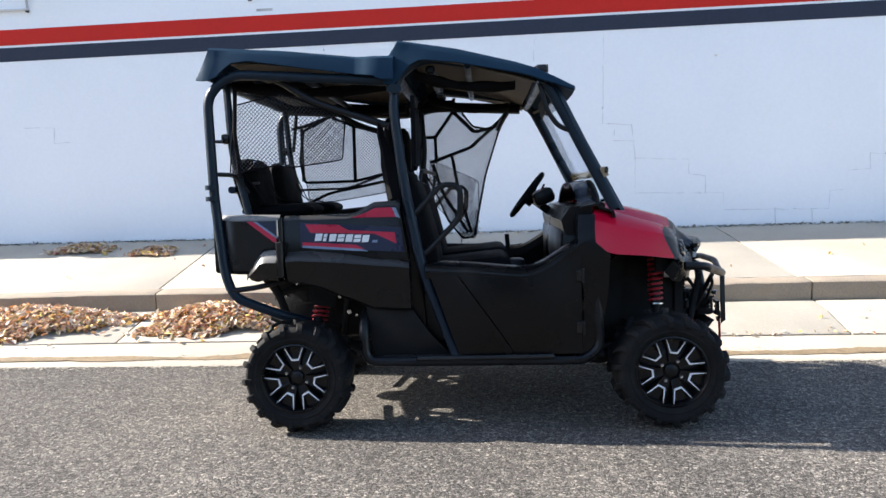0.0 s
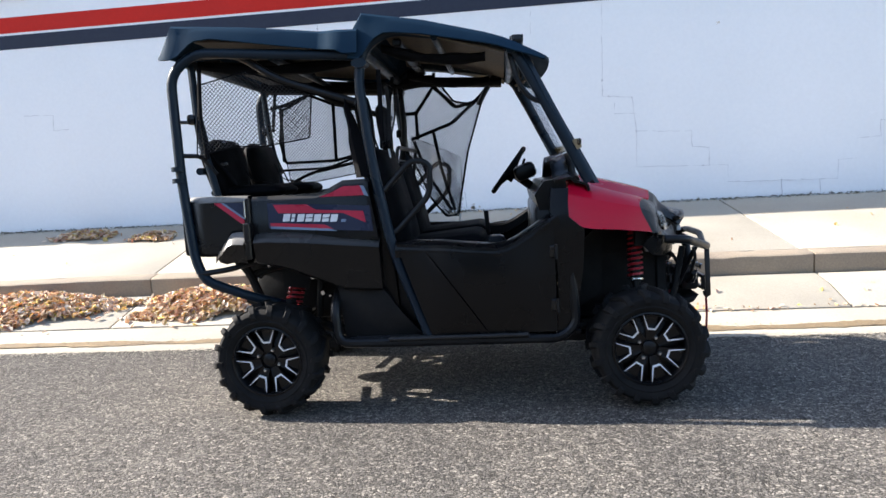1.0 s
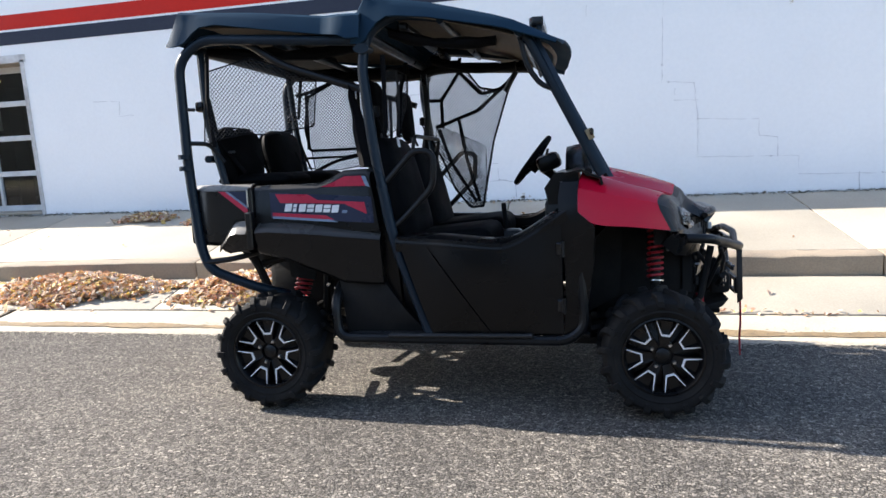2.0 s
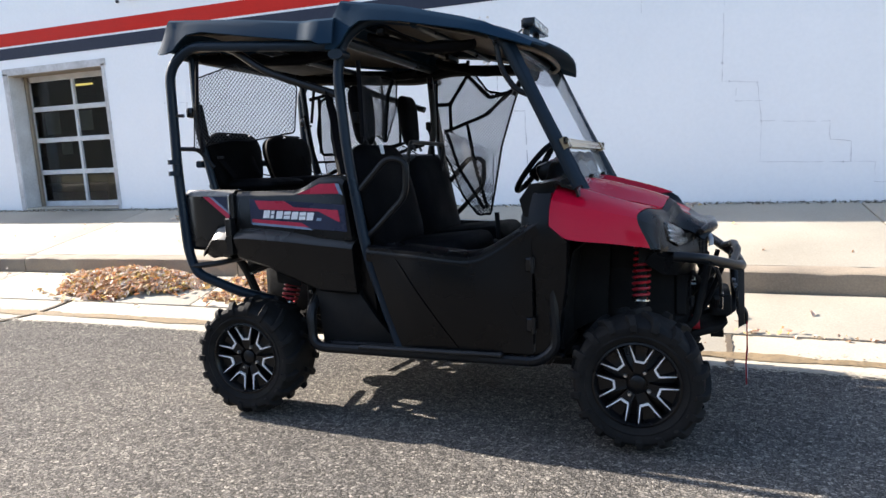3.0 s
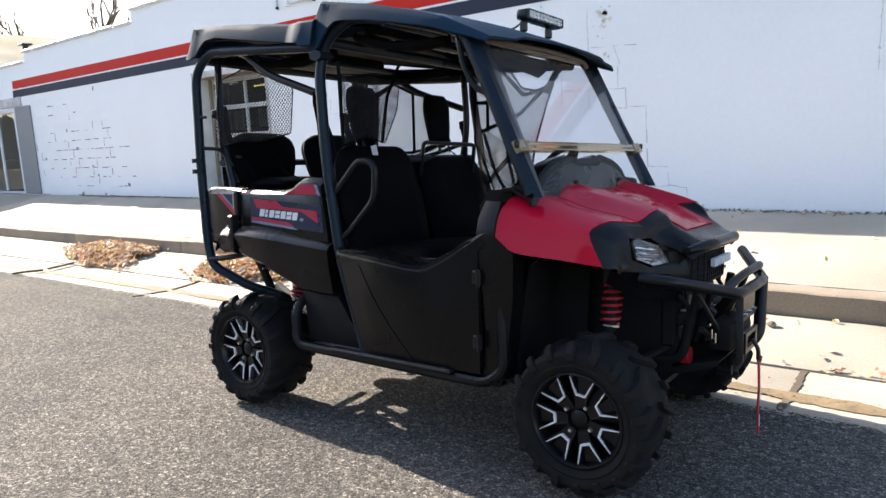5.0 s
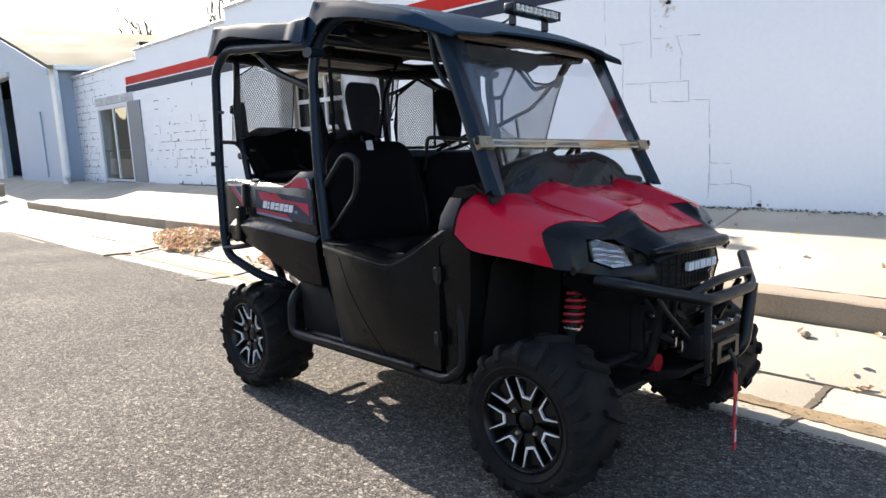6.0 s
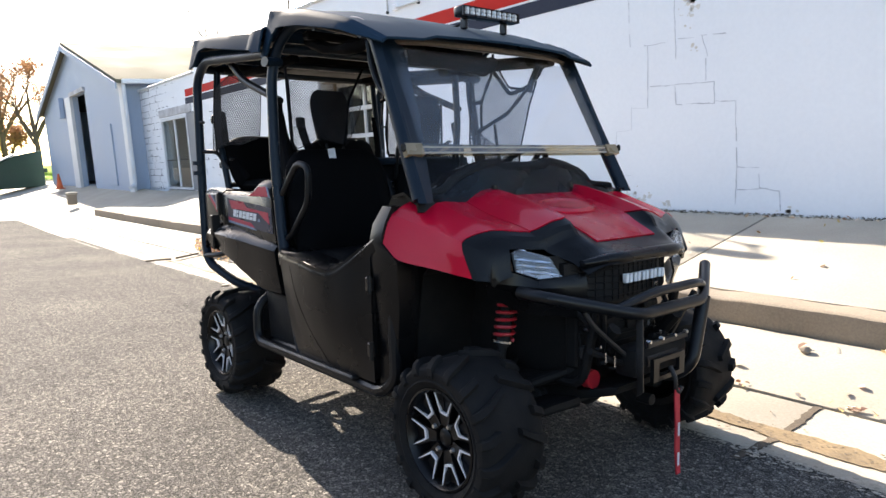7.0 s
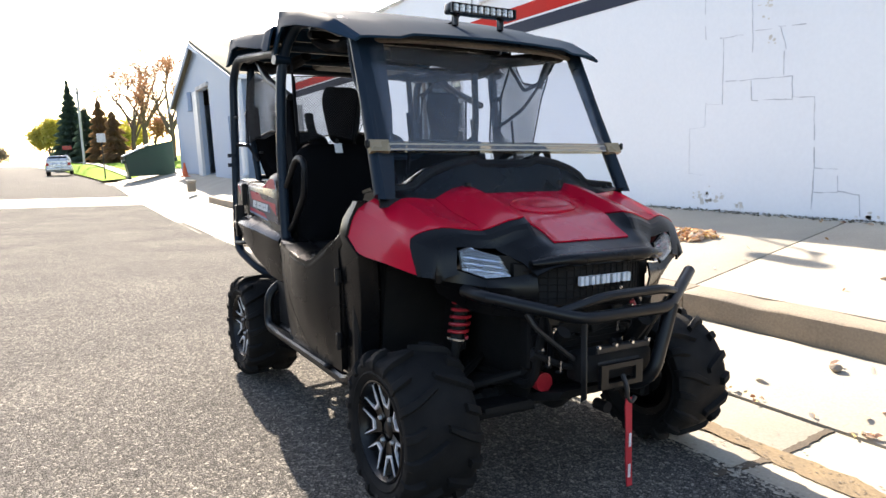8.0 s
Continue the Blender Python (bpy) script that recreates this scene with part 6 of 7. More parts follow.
for s in SIDES:
    V("strip_end", loft([[screen_at(0.655, s * y, 0.010), screen_at(0.655, s * y, 0.036), screen_at(0.725, s * y, 0.038), screen_at(0.725, s * y, 0.010)] for y in (0.575, 0.66)]), M_AMBER, "tan acrylic strip end")
for t in (0.672, 0.705):
    V("strip_rod", tube([screen_at(t, -0.58, 0.024), screen_at(t, 0.58, 0.024)], 0.004, 6), M_WHITEG)
for s in SIDES:
    V("screen_clip", box((lerp(A0.x, A1.x, 0.69) + 0.03, s * 0.67, lerp(A0.z, A1.z, 0.69) + 0.02), (0.020, 0.020, 0.034), 0.007), M_BLACKG)
# arched cowl below the sheet
rows = []
for k in range(25):
    y = -0.64 + 1.28 * k / 24
    h = curve_at([(-0.64, 1.165), (-0.46, 1.18), (-0.40, 1.235), (-0.28, 1.275), (-0.16, 1.295), (-0.13, 1.275), (0.13, 1.275), (0.16, 1.295), (0.28, 1.275), (0.40, 1.235), (0.46, 1.18), (0.64, 1.165)], y)
    rows.append([(1.52, y, h - 0.015), (1.60, y, h), (1.635, y, h - 0.02), (1.69, y, 1.125), (1.70, y, 1.09)])
V("cowl", sheet(rows, 0.012), M_BLACKP, "arched black scuttle cowl")
V("cowl_roll", tube([(1.63, y, curve_at([(-0.64, 1.165), (-0.46, 1.18), (-0.40, 1.235), (-0.28, 1.275), (-0.16, 1.295), (-0.13, 1.275), (0.13, 1.275), (0.16, 1.295), (0.28, 1.275), (0.40, 1.235), (0.46, 1.18), (0.64, 1.165)], y) - 0.018) for y in (-0.62 + 1.24 * k / 30 for k in range(31))], 0.020, 8, 0.0), M_DARK, "thick black seal along the cowl")

# ---- bonnet, wings and nose
# cross-sections: middle, edge of the flat, foot and two crests of the ridge, valley, wing crest, wing edge, wing foot
ST = [(1.600, [(0, 1.152), (0.165, 1.152), (0.228, 1.153), (0.250, 1.168), (0.315, 1.162), (0.400, 1.146), (0.560, 1.144), (0.692, 1.076), (0.738, 0.965)]),
      (1.680, [(0, 1.130), (0.165, 1.130), (0.228, 1.131), (0.252, 1.162), (0.318, 1.150), (0.405, 1.118), (0.555, 1.122), (0.672, 1.052), (0.716, 0.906)]),
      (1.820, [(0, 1.086), (0.165, 1.086), (0.224, 1.088), (0.248, 1.132), (0.312, 1.118), (0.402, 1.066), (0.545, 1.078), (0.652, 1.016), (0.684, 0.884)]),
      (1.960, [(0, 1.045), (0.160, 1.045), (0.215, 1.046), (0.240, 1.058), (0.305, 1.046), (0.400, 1.014), (0.535, 1.026), (0.645, 0.988), (0.645, 0.861)]),
      (2.050, [(0, 1.008), (0.150, 1.008), (0.182, 1.010), (0.232, 0.994), (0.292, 0.982), (0.375, 0.952), (0.515, 0.962), (0.585, 0.945), (0.600, 0.854)]),
      (2.150, [(0, 0.964), (0.135, 0.964), (0.178, 0.966), (0.225, 0.964), (0.280, 0.950), (0.335, 0.922), (0.515, 0.868), (0.560, 0.855), (0.575, 0.832)]),
      (2.200, [(0, 0.945), (0.130, 0.945), (0.170, 0.945), (0.220, 0.942), (0.270, 0.928), (0.312, 0.904), (0.380, 0.880), (0.440, 0.855), (0.470, 0.815)]),
      (2.240, [(0, 0.930), (0.130, 0.930), (0.165, 0.929), (0.215, 0.925), (0.260, 0.910), (0.302, 0.884), (0.350, 0.860), (0.400, 0.840), (0.430, 0.805)]),
      (2.270, [(0, 0.905), (0.130, 0.905), (0.160, 0.904), (0.210, 0.900), (0.250, 0.890), (0.290, 0.862), (0.320, 0.845), (0.360, 0.830), (0.390, 0.800)])]


SLANT = {0: (0, 0, 0, 0, 0, 0, 0, -0.020, -0.035), 1: (0, 0, 0, 0, 0, 0, 0, -0.01, -0.025), 2: (0, 0, 0, 0, 0, 0, 0, -0.005, 0.015), 3: (0, 0, 0.02, 0.10, 0.095, 0.075, 0.015, -0.018, 0.038), 4: (0, 0, 0.02, 0.075, 0.055, 0.030, -0.005, -0.030, -0.010),
         5: (0, 0, 0.01, 0.02, 0.005, -0.035, -0.078, -0.095, -0.11), 6: (0, 0, 0, 0, -0.01, -0.04, -0.05, -0.05, -0.05), 7: (0, 0, 0, 0, -0.015, -0.05, -0.06, -0.06, -0.06), 8: (0, 0, 0, 0, -0.02, -0.05, -0.06, -0.06, -0.06)}
FINE = 4
OFF_CENTRE = 0.035     # the front clip sits a little towards the kerb


def spline(p, t):
    """Catmull-Rom through the values p at t, counted in steps."""
    k = min(int(t), len(p) - 2)
    f = t - k
    a, b, c, d = (p[min(max(k + o, 0), len(p) - 1)] for o in (-1, 0, 1, 2))
    return 0.5 * (2 * b + (c - a) * f + (2 * a - 5 * b + 4 * c - d) * f * f + (3 * b - a - 3 * c + d) * f ** 3)


def body_point(u, v, sg):
    """The front bodywork at station u and width step v, as a smooth skin."""
    pts = []
    for i, (x, row) in enumerate(ST):
        dx = SLANT.get(i, (0,) * 9)
        k = min(int(v), 7)
        crisp = [lerp(row[k][c], row[k + 1][c], v - k) for c in (0, 1)]
        pts.append((x + spline(dx, v), *(lerp(spline([q[c] for q in row], v), crisp[c], 0.78 if v < 5.2 else 0.30) for c in (0, 1))))
    return Vector((spline([q[0] for q in pts], u), sg * max(0.0, spline([q[1] for q in pts], u)) + OFF_CENTRE * (1 + sg * v / 8), spline([q[2] for q in pts], u)))


def clip_surface(pick, mat, name, label, lift=0.0, s=0):
    """Those cells of the front bodywork that pick(i, j) names, as a moulding with a body."""
    bm = bmesh.new()
    verts = {}

    def vert(i, j, sg):
        key = (i, j, sg if j else 0)
        if key not in verts:
            verts[key] = bm.verts.new(body_point(i / FINE, j / FINE, sg if j else 0) + Vector((0, 0, lift)))
        return verts[key]
    for sg in ((-1, 1) if s == 0 else (s,)):
        for i in range((len(ST) - 1) * FINE):
            for j in range(8 * FINE):
                if pick(i // FINE, j // FINE):
                    bm.faces.new((vert(i, j, sg), vert(i + 1, j, sg), vert(i + 1, j + 1, sg), vert(i, j + 1, sg)))
    bmesh.ops.recalc_face_normals(bm, faces=bm.faces)
    if sum(f.normal.z for f in bm.faces) < 0:
        bmesh.ops.reverse_faces(bm, faces=bm.faces)
    bmesh.ops.solidify(bm, geom=list(bm.faces), thickness=0.010)
    return V(name, bm, mat, label, None, 13)


red_side = lambda i, j: j >= 5 and i < 3
red_mid = lambda i, j: (j < 5 and i < 3) or (j < 2 and i < 5)
clip_surface(red_mid, M_REDP, "bonnet", "glossy red bonnet", 0.006)
for s in SIDES:
    clip_surface(red_side, M_REDP, "front_wing", "glossy red front wing", 0.004, s)
clip_surface(lambda i, j: i >= 3 and not red_mid(i, j) and not (i == 4 and j == 5) and not (i >= 5 and j >= 5), M_BLACKP, "nose_cover", "matt black nose moulding")
# thick rolled lip over the grille
rows = []
for k in range(25):
    y = -0.325 + 0.65 * k / 24
    rl = 0.028 - 0.014 * (abs(y) / 0.325) ** 4
    xf, zf = 2.258 - 0.60 * max(0.0, abs(y) - 0.16) ** 1.35, 0.914 - 0.10 * max(0.0, abs(y) - 0.20)
    rows.append([(xf + rl * math.cos(a), y + 0.03, zf + rl * 0.9 * math.sin(a)) for a in (2 * math.pi * q / 14 for q in range(14))])
V("nose_lip", loft(rows), M_BLACKP)
for s in SIDES:
    V("bonnet_catch", tube([(1.70, s * 0.24, 1.165), (1.70, s * 0.24, 1.18)], 0.014, 10), M_BLACKG)
ovl = [(1.855 + 0.078 * math.cos(a), 0.035 + 0.158 * math.sin(a), 1.085 - 0.31 * 0.078 * math.cos(a)) for a in (2 * math.pi * k / 28 for k in range(28))]
boss = V("bonnet_boss", tube(ovl, 0.0075, 8, 0, True), M_REDP)
mid = Vector((1.855, 0.035, 1.085))
part("boss_dome", loft([[mid.lerp(Vector(p), f) + Vector((0, 0, dz)) for p in ovl] for f, dz in ((0.97, 0.002), (0.80, 0.010), (0.70, 0.006), (0.35, 0.009), (0.05, 0.010))]), M_REDP, boss)

def set_back(p, s):
    """Moves a point of the lamp cluster back and inwards, towards the grille."""
    o = Vector((4.04, s * 1.99, 1.27))
    return o + (Vector(p) - o) * 1.027 + Vector((0, 0.055 if s > 0 else 0, 0))


for s in SIDES:
    # head lamp: bright bowl under a clear cover
    q = [(2.102, s * 0.543, 0.958), (2.110, s * 0.512, 0.968), (2.155, s * 0.410, 0.935), (2.186, s * 0.378, 0.866), (2.156, s * 0.462, 0.862), (2.121, s * 0.542, 0.893)]
    q = [set_back(p, s) for p in q]
    cen = sum((Vector(p) for p in q), Vector()) / 6
    lamp = V("head_lamp", loft([[Vector(p) + Vector((-0.05, 0, 0)) for p in q], [Vector(p) + Vector((0.004, 0, 0)) for p in q]]), M_BLACKG)
    part("lamp_bezel", loft([[cen + (Vector(p) - cen) * 0.97 + Vector((0.004, 0, 0.0)) for p in q], [cen + (Vector(p) - cen) * 0.86 + Vector((-0.012, 0, 0)) for p in q], [cen + (Vector(p) - cen) * 0.2 + Vector((-0.02, 0, 0)) for p in q]]), M_LAMPR, lamp)
    for du, rr in ((-0.040, 0.027), (0.034, 0.022)):
        mid = cen + Vector((-0.006, 0, 0.004)) + (Vector(q[1]) - Vector(q[3])).normalized() * du * -1.0
        ax = (Vector(q[3]) - Vector(q[0])).cross(Vector(q[5]) - Vector(q[1])).normalized()
        ax = ax if ax.x > 0 else -ax
        u_ = ax.orthogonal().normalized()
        w_ = ax.cross(u_)
        part("reflector", loft([[mid + ax * d + r_ * rr * (math.cos(a) * u_ + math.sin(a) * w_) for a in (2 * math.pi * k / 20 for k in range(20))] for d, r_ in ((0.006, 1.0), (-0.004, 0.86), (-0.012, 0.6), (-0.018, 0.25))]), M_LAMPR, lamp, "bright lamp reflector")
        part("bulb", tube([mid - ax * 0.016, mid + ax * 0.004], 0.006, 8), M_LED, lamp)
    for f0, f1 in ((0.04, 0.34), (0.36, 0.64), (0.66, 0.95)):
        # stepped bright facets, each leaning back
        top = [Vector(q[0]).lerp(Vector(q[5]), f0).lerp(Vector(q[2]).lerp(Vector(q[3]), f0), g) for g in (0.08, 0.30, 0.52, 0.74, 0.93)]
        low = [Vector(q[0]).lerp(Vector(q[5]), f1).lerp(Vector(q[2]).lerp(Vector(q[3]), f1), g) for g in (0.08, 0.30, 0.52, 0.74, 0.93)]
        part("lamp_facet", sheet([[p + Vector((-0.010, 0, 0)) for p in top], [p + Vector((0.006 + 0.004 * (k % 2), 0, 0)) for k, p in enumerate(low)], [p + Vector((-0.008, 0, -0.003)) for p in low]], 0.002), M_LAMPR, lamp, "bright lamp facet")
    part("chrome_fin", loft([[Vector(p) + Vector((0.003, 0, 0)), Vector(p) + Vector((0.010, 0, 0)), cen.lerp(Vector(p), 0.80) + Vector((0.006, 0, 0)), cen.lerp(Vector(p), 0.80) + Vector((-0.004, 0, 0))] for p in (q[5], q[4], q[3])]), M_CHROME, lamp)
    cov = part("cover", loft([[cen + (Vector(p) - cen) * 1.0 + Vector((0.012, 0, 0.0)) for p in q], [cen + (Vector(p) - cen) * 0.75 + Vector((0.026, 0, 0)) for p in q]]), M_LAMPCLR, lamp)
    cov.visible_shadow = False
    # cheek beside the lamp and the dark scuttle side behind the door
    V("cheek", sheet([[Vector(e_) + Vector((0, 0.06 if s > 0 else 0, 0))] + [set_back(p, s) for p in r_] for e_, r_ in zip(((2.035, s * 0.590, 0.860), (2.02, s * 0.588, 0.846), (1.99, s * 0.570, 0.822), (1.97, s * 0.540, 0.785)), ([(2.118, s * 0.545, 0.888), (2.153, s * 0.465, 0.857), (2.186, s * 0.376, 0.861), (2.235, s * 0.30, 0.875)],
                      [(2.125, s * 0.548, 0.845), (2.175, s * 0.462, 0.83), (2.21, s * 0.38, 0.825), (2.25, s * 0.30, 0.82)],
                      [(2.10, s * 0.53, 0.795), (2.155, s * 0.455, 0.785), (2.20, s * 0.375, 0.775), (2.235, s * 0.30, 0.765)],
                      [(2.095, s * 0.49, 0.735), (2.15, s * 0.43, 0.725), (2.195, s * 0.36, 0.715), (2.228, s * 0.30, 0.705)]))], 0.008), M_BLACKP)
    V("lamp_backing", loft([[(1.94, s * y, 0.78), (1.94, s * y, 0.93), (1.94 + d, s * y, 0.925), (1.94 + d, s * y, 0.78)] for y, d in ((0.27, 0.21), (0.36, 0.15), (0.50, 0.06))]), M_DARK)
    rows = []
    for z, xa, xb, ya, yb in [(1.11, 1.50, 1.585, 0.672, 0.690), (1.04, 1.49, 1.578, 0.715, 0.722), (0.97, 1.49, 1.578, 0.735, 0.742), (0.90, 1.495, 1.655, 0.738, 0.722), (0.72, 1.515, 1.645, 0.725, 0.708), (0.55, 1.515, 1.62, 0.712, 0.70), (0.40, 1.505, 1.60, 0.712, 0.70), (0.34, 1.49, 1.57, 0.70, 0.69)]:
        rows.append([(xa, s * (ya - 0.06), z), (xa, s * ya, z), ((xa + xb) / 2, s * (ya + yb + 0.012) / 2, z), (xb, s * yb, z), (xb + 0.004, s * (yb - 0.08), z)])
    V("scuttle_side", sheet(rows, 0.008), M_BLACKP)
    V("wheel_liner", sheet([[(x, s * y, z) for y in (0.24, 0.42, y1)] for x, z, y1 in ((1.60, 0.36, 0.60), (1.615, 0.60, 0.60), (1.66, 0.84, 0.60), (1.76, 0.93, 0.60), (1.95, 0.93, 0.58), (2.03, 0.895, 0.52))], 0.006), M_DARK)
    V("inner_panel", prism([(1.60, 0.40), (1.78, 0.50), (1.80, 0.9), (1.64, 1.0)], s * 0.30, s * 0.31), M_DARK)
# grille, swept back towards the lamps
grille_x = lambda y: 2.235 - 0.09 * max(0.0, (abs(y) - 0.14) / 0.17)
V("grille", loft([[(grille_x(y) - 0.07, y, 0.91), (grille_x(y), y, 0.895), (grille_x(y), y, 0.745), (grille_x(y) - 0.07, y, 0.74)] for y in (-0.32, -0.27, -0.20, -0.14, 0.0, 0.14, 0.20, 0.27, 0.32, 0.37)]), M_DARK)
for k in range(5):
    V("grille_bar", tube([(grille_x(y) + 0.001, y, 0.770 + 0.025 * k) for y in (-0.29, -0.14, 0.0, 0.14, 0.29)], 0.0025, 4, 0), M_DARK)
for k in range(19):
    y = -0.27 + 0.03 * k
    V("grille_bar", box((grille_x(y) + 0.001, y, 0.820), (0.006, 0.0025, 0.13)), M_DARK)
# maker's mark, as five plain white blocks split down the middle
for k in range(5):
    y = -0.112 + 0.052 * k
    for dy, w in ((0.008, 0.017), (0.030, 0.017)):
        V("maker_block", box((2.256, y + dy, 0.832), (0.020, w, 0.034), 0.002), M_WHITEG, "plain white block of the maker's mark")
V("maker_tab", box((2.250, 0.10, 0.790), (0.006, 0.02, 0.014), 0.002), M_CHROME)

# ---- front guard, winch and the clutter behind it
V("front_guard", tube([(2.225, 0.505, 0.818), (2.385, 0.215, 0.728), (2.39, -0.205, 0.728), (2.20, -0.50, 0.805), (2.09, -0.50, 0.81)], 0.023, 12, 0.05), M_BAR, "black tubular front guard")
V("guard_bar", tube([(2.325, 0.315, 0.762), (2.375, 0.20, 0.796), (2.375, -0.10, 0.794), (2.345, -0.275, 0.752)], 0.018, 10, 0.05), M_BAR)
V("guard_leg", tube([(2.375, 0.24, 0.735), (2.39, 0.14, 0.49), (2.33, 0.11, 0.43), (2.2, 0.11, 0.43)], 0.026, 12, 0.05), M_BAR)
V("guard_plate", prism([(2.372, 0.72), (2.40, 0.72), (2.405, 0.45), (2.378, 0.43)], -0.205, -0.198, 0.002), M_STEELD)
for s in SIDES:
    V("guard_brace", tube([(2.30, s * 0.30, 0.74), (2.26, s * 0.24, 0.62), (2.22, s * 0.22, 0.52)], 0.013, 8, 0.05), M_BAR)
winch = V("winch", box((2.30, 0, 0.53), (0.10, 0.34, 0.11), 0.02, seg=2), M_DARK)
part("drum", tube([(2.31, -0.1, 0.53), (2.31, 0.1, 0.53)], 0.045, 14), M_STEELD, winch)
part("fairlead", wall_mesh([-0.10, -0.066, 0.066, 0.10], [0.470, 0.488, 0.538, 0.556], [(-0.066, 0.066, 0.488, 0.538)], -0.008, 0.008), M_BAR, winch, "black steel fairlead").matrix_basis = Matrix.Translation((2.388, -0.025, -0.005)) @ pose(0, 0, 0, 0, 0, 90)
part("tie_plate", box((2.37, 0, 0.60), (0.012, 0.26, 0.022), 0.003), M_STEELD, winch)
for y in (-0.12, -0.04, 0.04, 0.12):
    part("bolt", tube([(2.362, y, 0.613), (2.380, y, 0.613)], 0.0065, 6), M_CHROME, winch)
part("hook", tube([(2.40, -0.03, 0.51), (2.425, -0.03, 0.47), (2.425, -0.03, 0.43), (2.425, -0.01, 0.41), (2.425, 0.01, 0.43)], 0.009, 8, 0.02), M_STEELD, winch)
part("strap", loft([[(2.42 + dx, y + w, z), (2.425 + dx, y + w, z), (2.425 + dx, y - w, z), (2.42 + dx, y - w, z)] for z, y, dx, w in ((0.43, -0.022, 0.004, 0.013), (0.40, -0.024, 0.005, 0.016), (0.30, -0.022, 0.008, 0.014), (0.20, -0.016, 0.004, 0.015), (0.10, -0.012, 0.008, 0.013))]), M_STRAP, winch, "hanging red pull strap")
for z in (0.275, 0.16):
    part("strap_mark", box((2.4345, -0.018, z), (0.002, 0.011, 0.05)), M_WHITEG, winch)
for y, z0, z1 in ((-0.313, 0.612, 0.622), (-0.284, 0.555, 0.590), (-0.231, 0.526, 0.566), (0.056, 0.604, 0.616), (0.106, 0.545, 0.592), (0.146, 0.545, 0.556), (0.178, 0.519, 0.569)):
    V("bright_stud", tube([(2.303, y, z0), (2.303, y, z1)], 0.0042, 8), M_CHROME)
    V("stud_foot", box((2.293, y, z0 - 0.004), (0.020, 0.022, 0.008), 0.002), M_DARK)
V("stud_rail", tube([(2.278, -0.34, 0.60), (2.285, -0.20, 0.535), (2.285, -0.12, 0.52)], 0.012, 8, 0.04), M_DARK)
V("stud_rail", tube([(2.285, 0.02, 0.60), (2.285, 0.20, 0.535)], 0.012, 8), M_DARK)
V("diagonal_brace", tube([(2.27, -0.362, 0.742), (2.29, -0.334, 0.69), (2.30, -0.185, 0.572), (2.30, -0.14, 0.545)], 0.009, 8, 0.03), M_STEELD)
V("red_cap", tube([(2.17, -0.225, 0.456), (2.205, -0.225, 0.458)], 0.036, 18), M_SPRING, "round red cap")
V("radiator", box((2.12, 0, 0.64), (0.06, 0.52, 0.30), 0.01), M_DARK)
for k in range(12):
    V("radiator_fin", box((2.153, 0, 0.51 + 0.024 * k), (0.006, 0.48, 0.005)), M_DARK)
for s in SIDES:
    V("splash_panel", prism([(1.66, 0.36), (2.12, 0.36), (2.16, 0.50), (2.14, 0.80), (1.70, 0.90)], s * 0.235, s * 0.245, 0.003), M_DARK)
V("front_bulkhead", box((1.60, 0, 0.72), (0.03, 1.2, 0.74), 0.01), M_DARK)
V("dark_tub", box((1.86, 0, 0.80), (0.44, 0.5, 0.22), 0.04, seg=2), M_DARK)
V("washer_bottle", box((2.03, -0.36, 0.765), (0.05, 0.05, 0.07), 0.012, seg=2), M_LED, "dull white fluid bottle")
for s in SIDES:
    for y0, z0, z1 in ((0.16, 0.60, 0.74), (0.24, 0.50, 0.62)):
        V("stud", tube([(2.18, s * y0, z0), (2.18, s * y0, z0 + 0.05)], 0.007, 6), M_CHROME)
        V("stud_plate", box((2.17, s * y0, z1 - 0.06), (0.02, 0.05, 0.05), 0.006), M_STEELD)
    V("hose", tube([(2.1, s * 0.28, 0.78), (2.2, s * 0.27, 0.68), (2.24, s * 0.2, 0.58), (2.2, s * 0.1, 0.5)], 0.010, 8, 0.08), M_DARK)
    V("front_rail", tube([(1.75, s * 0.26, 0.42), (2.18, s * 0.26, 0.44), (2.24, s * 0.25, 0.74)], 0.018, 8, 0.06), M_DARK)
for k in range(7):
    for y0, z0 in ((-0.235 + 0.032 * k, 0.645 - 0.006 * k), (0.06 + 0.026 * k, 0.672 - 0.007 * k)):
        V("stud", tube([(2.165, y0, z0), (2.186, y0, z0)], 0.0055, 6), M_CHROME)
V("stud_strip", box((2.160, -0.14, 0.628), (0.012, 0.24, 0.05), 0.004, (10, 0, 0)), M_DARK)
V("stud_strip", box((2.160, 0.14, 0.652), (0.012, 0.22, 0.05), 0.004, (14, 0, 0)), M_DARK)
V("front_skid", prism([(2.05, 0.34), (2.30, 0.42), (2.33, 0.46), (2.05, 0.38)], -0.24, 0.24, 0.004), M_DARK)
V("tow_eye", tube([(2.26, -0.02, 0.36), (2.32, -0.02, 0.36)], 0.022, 10), M_DARK)

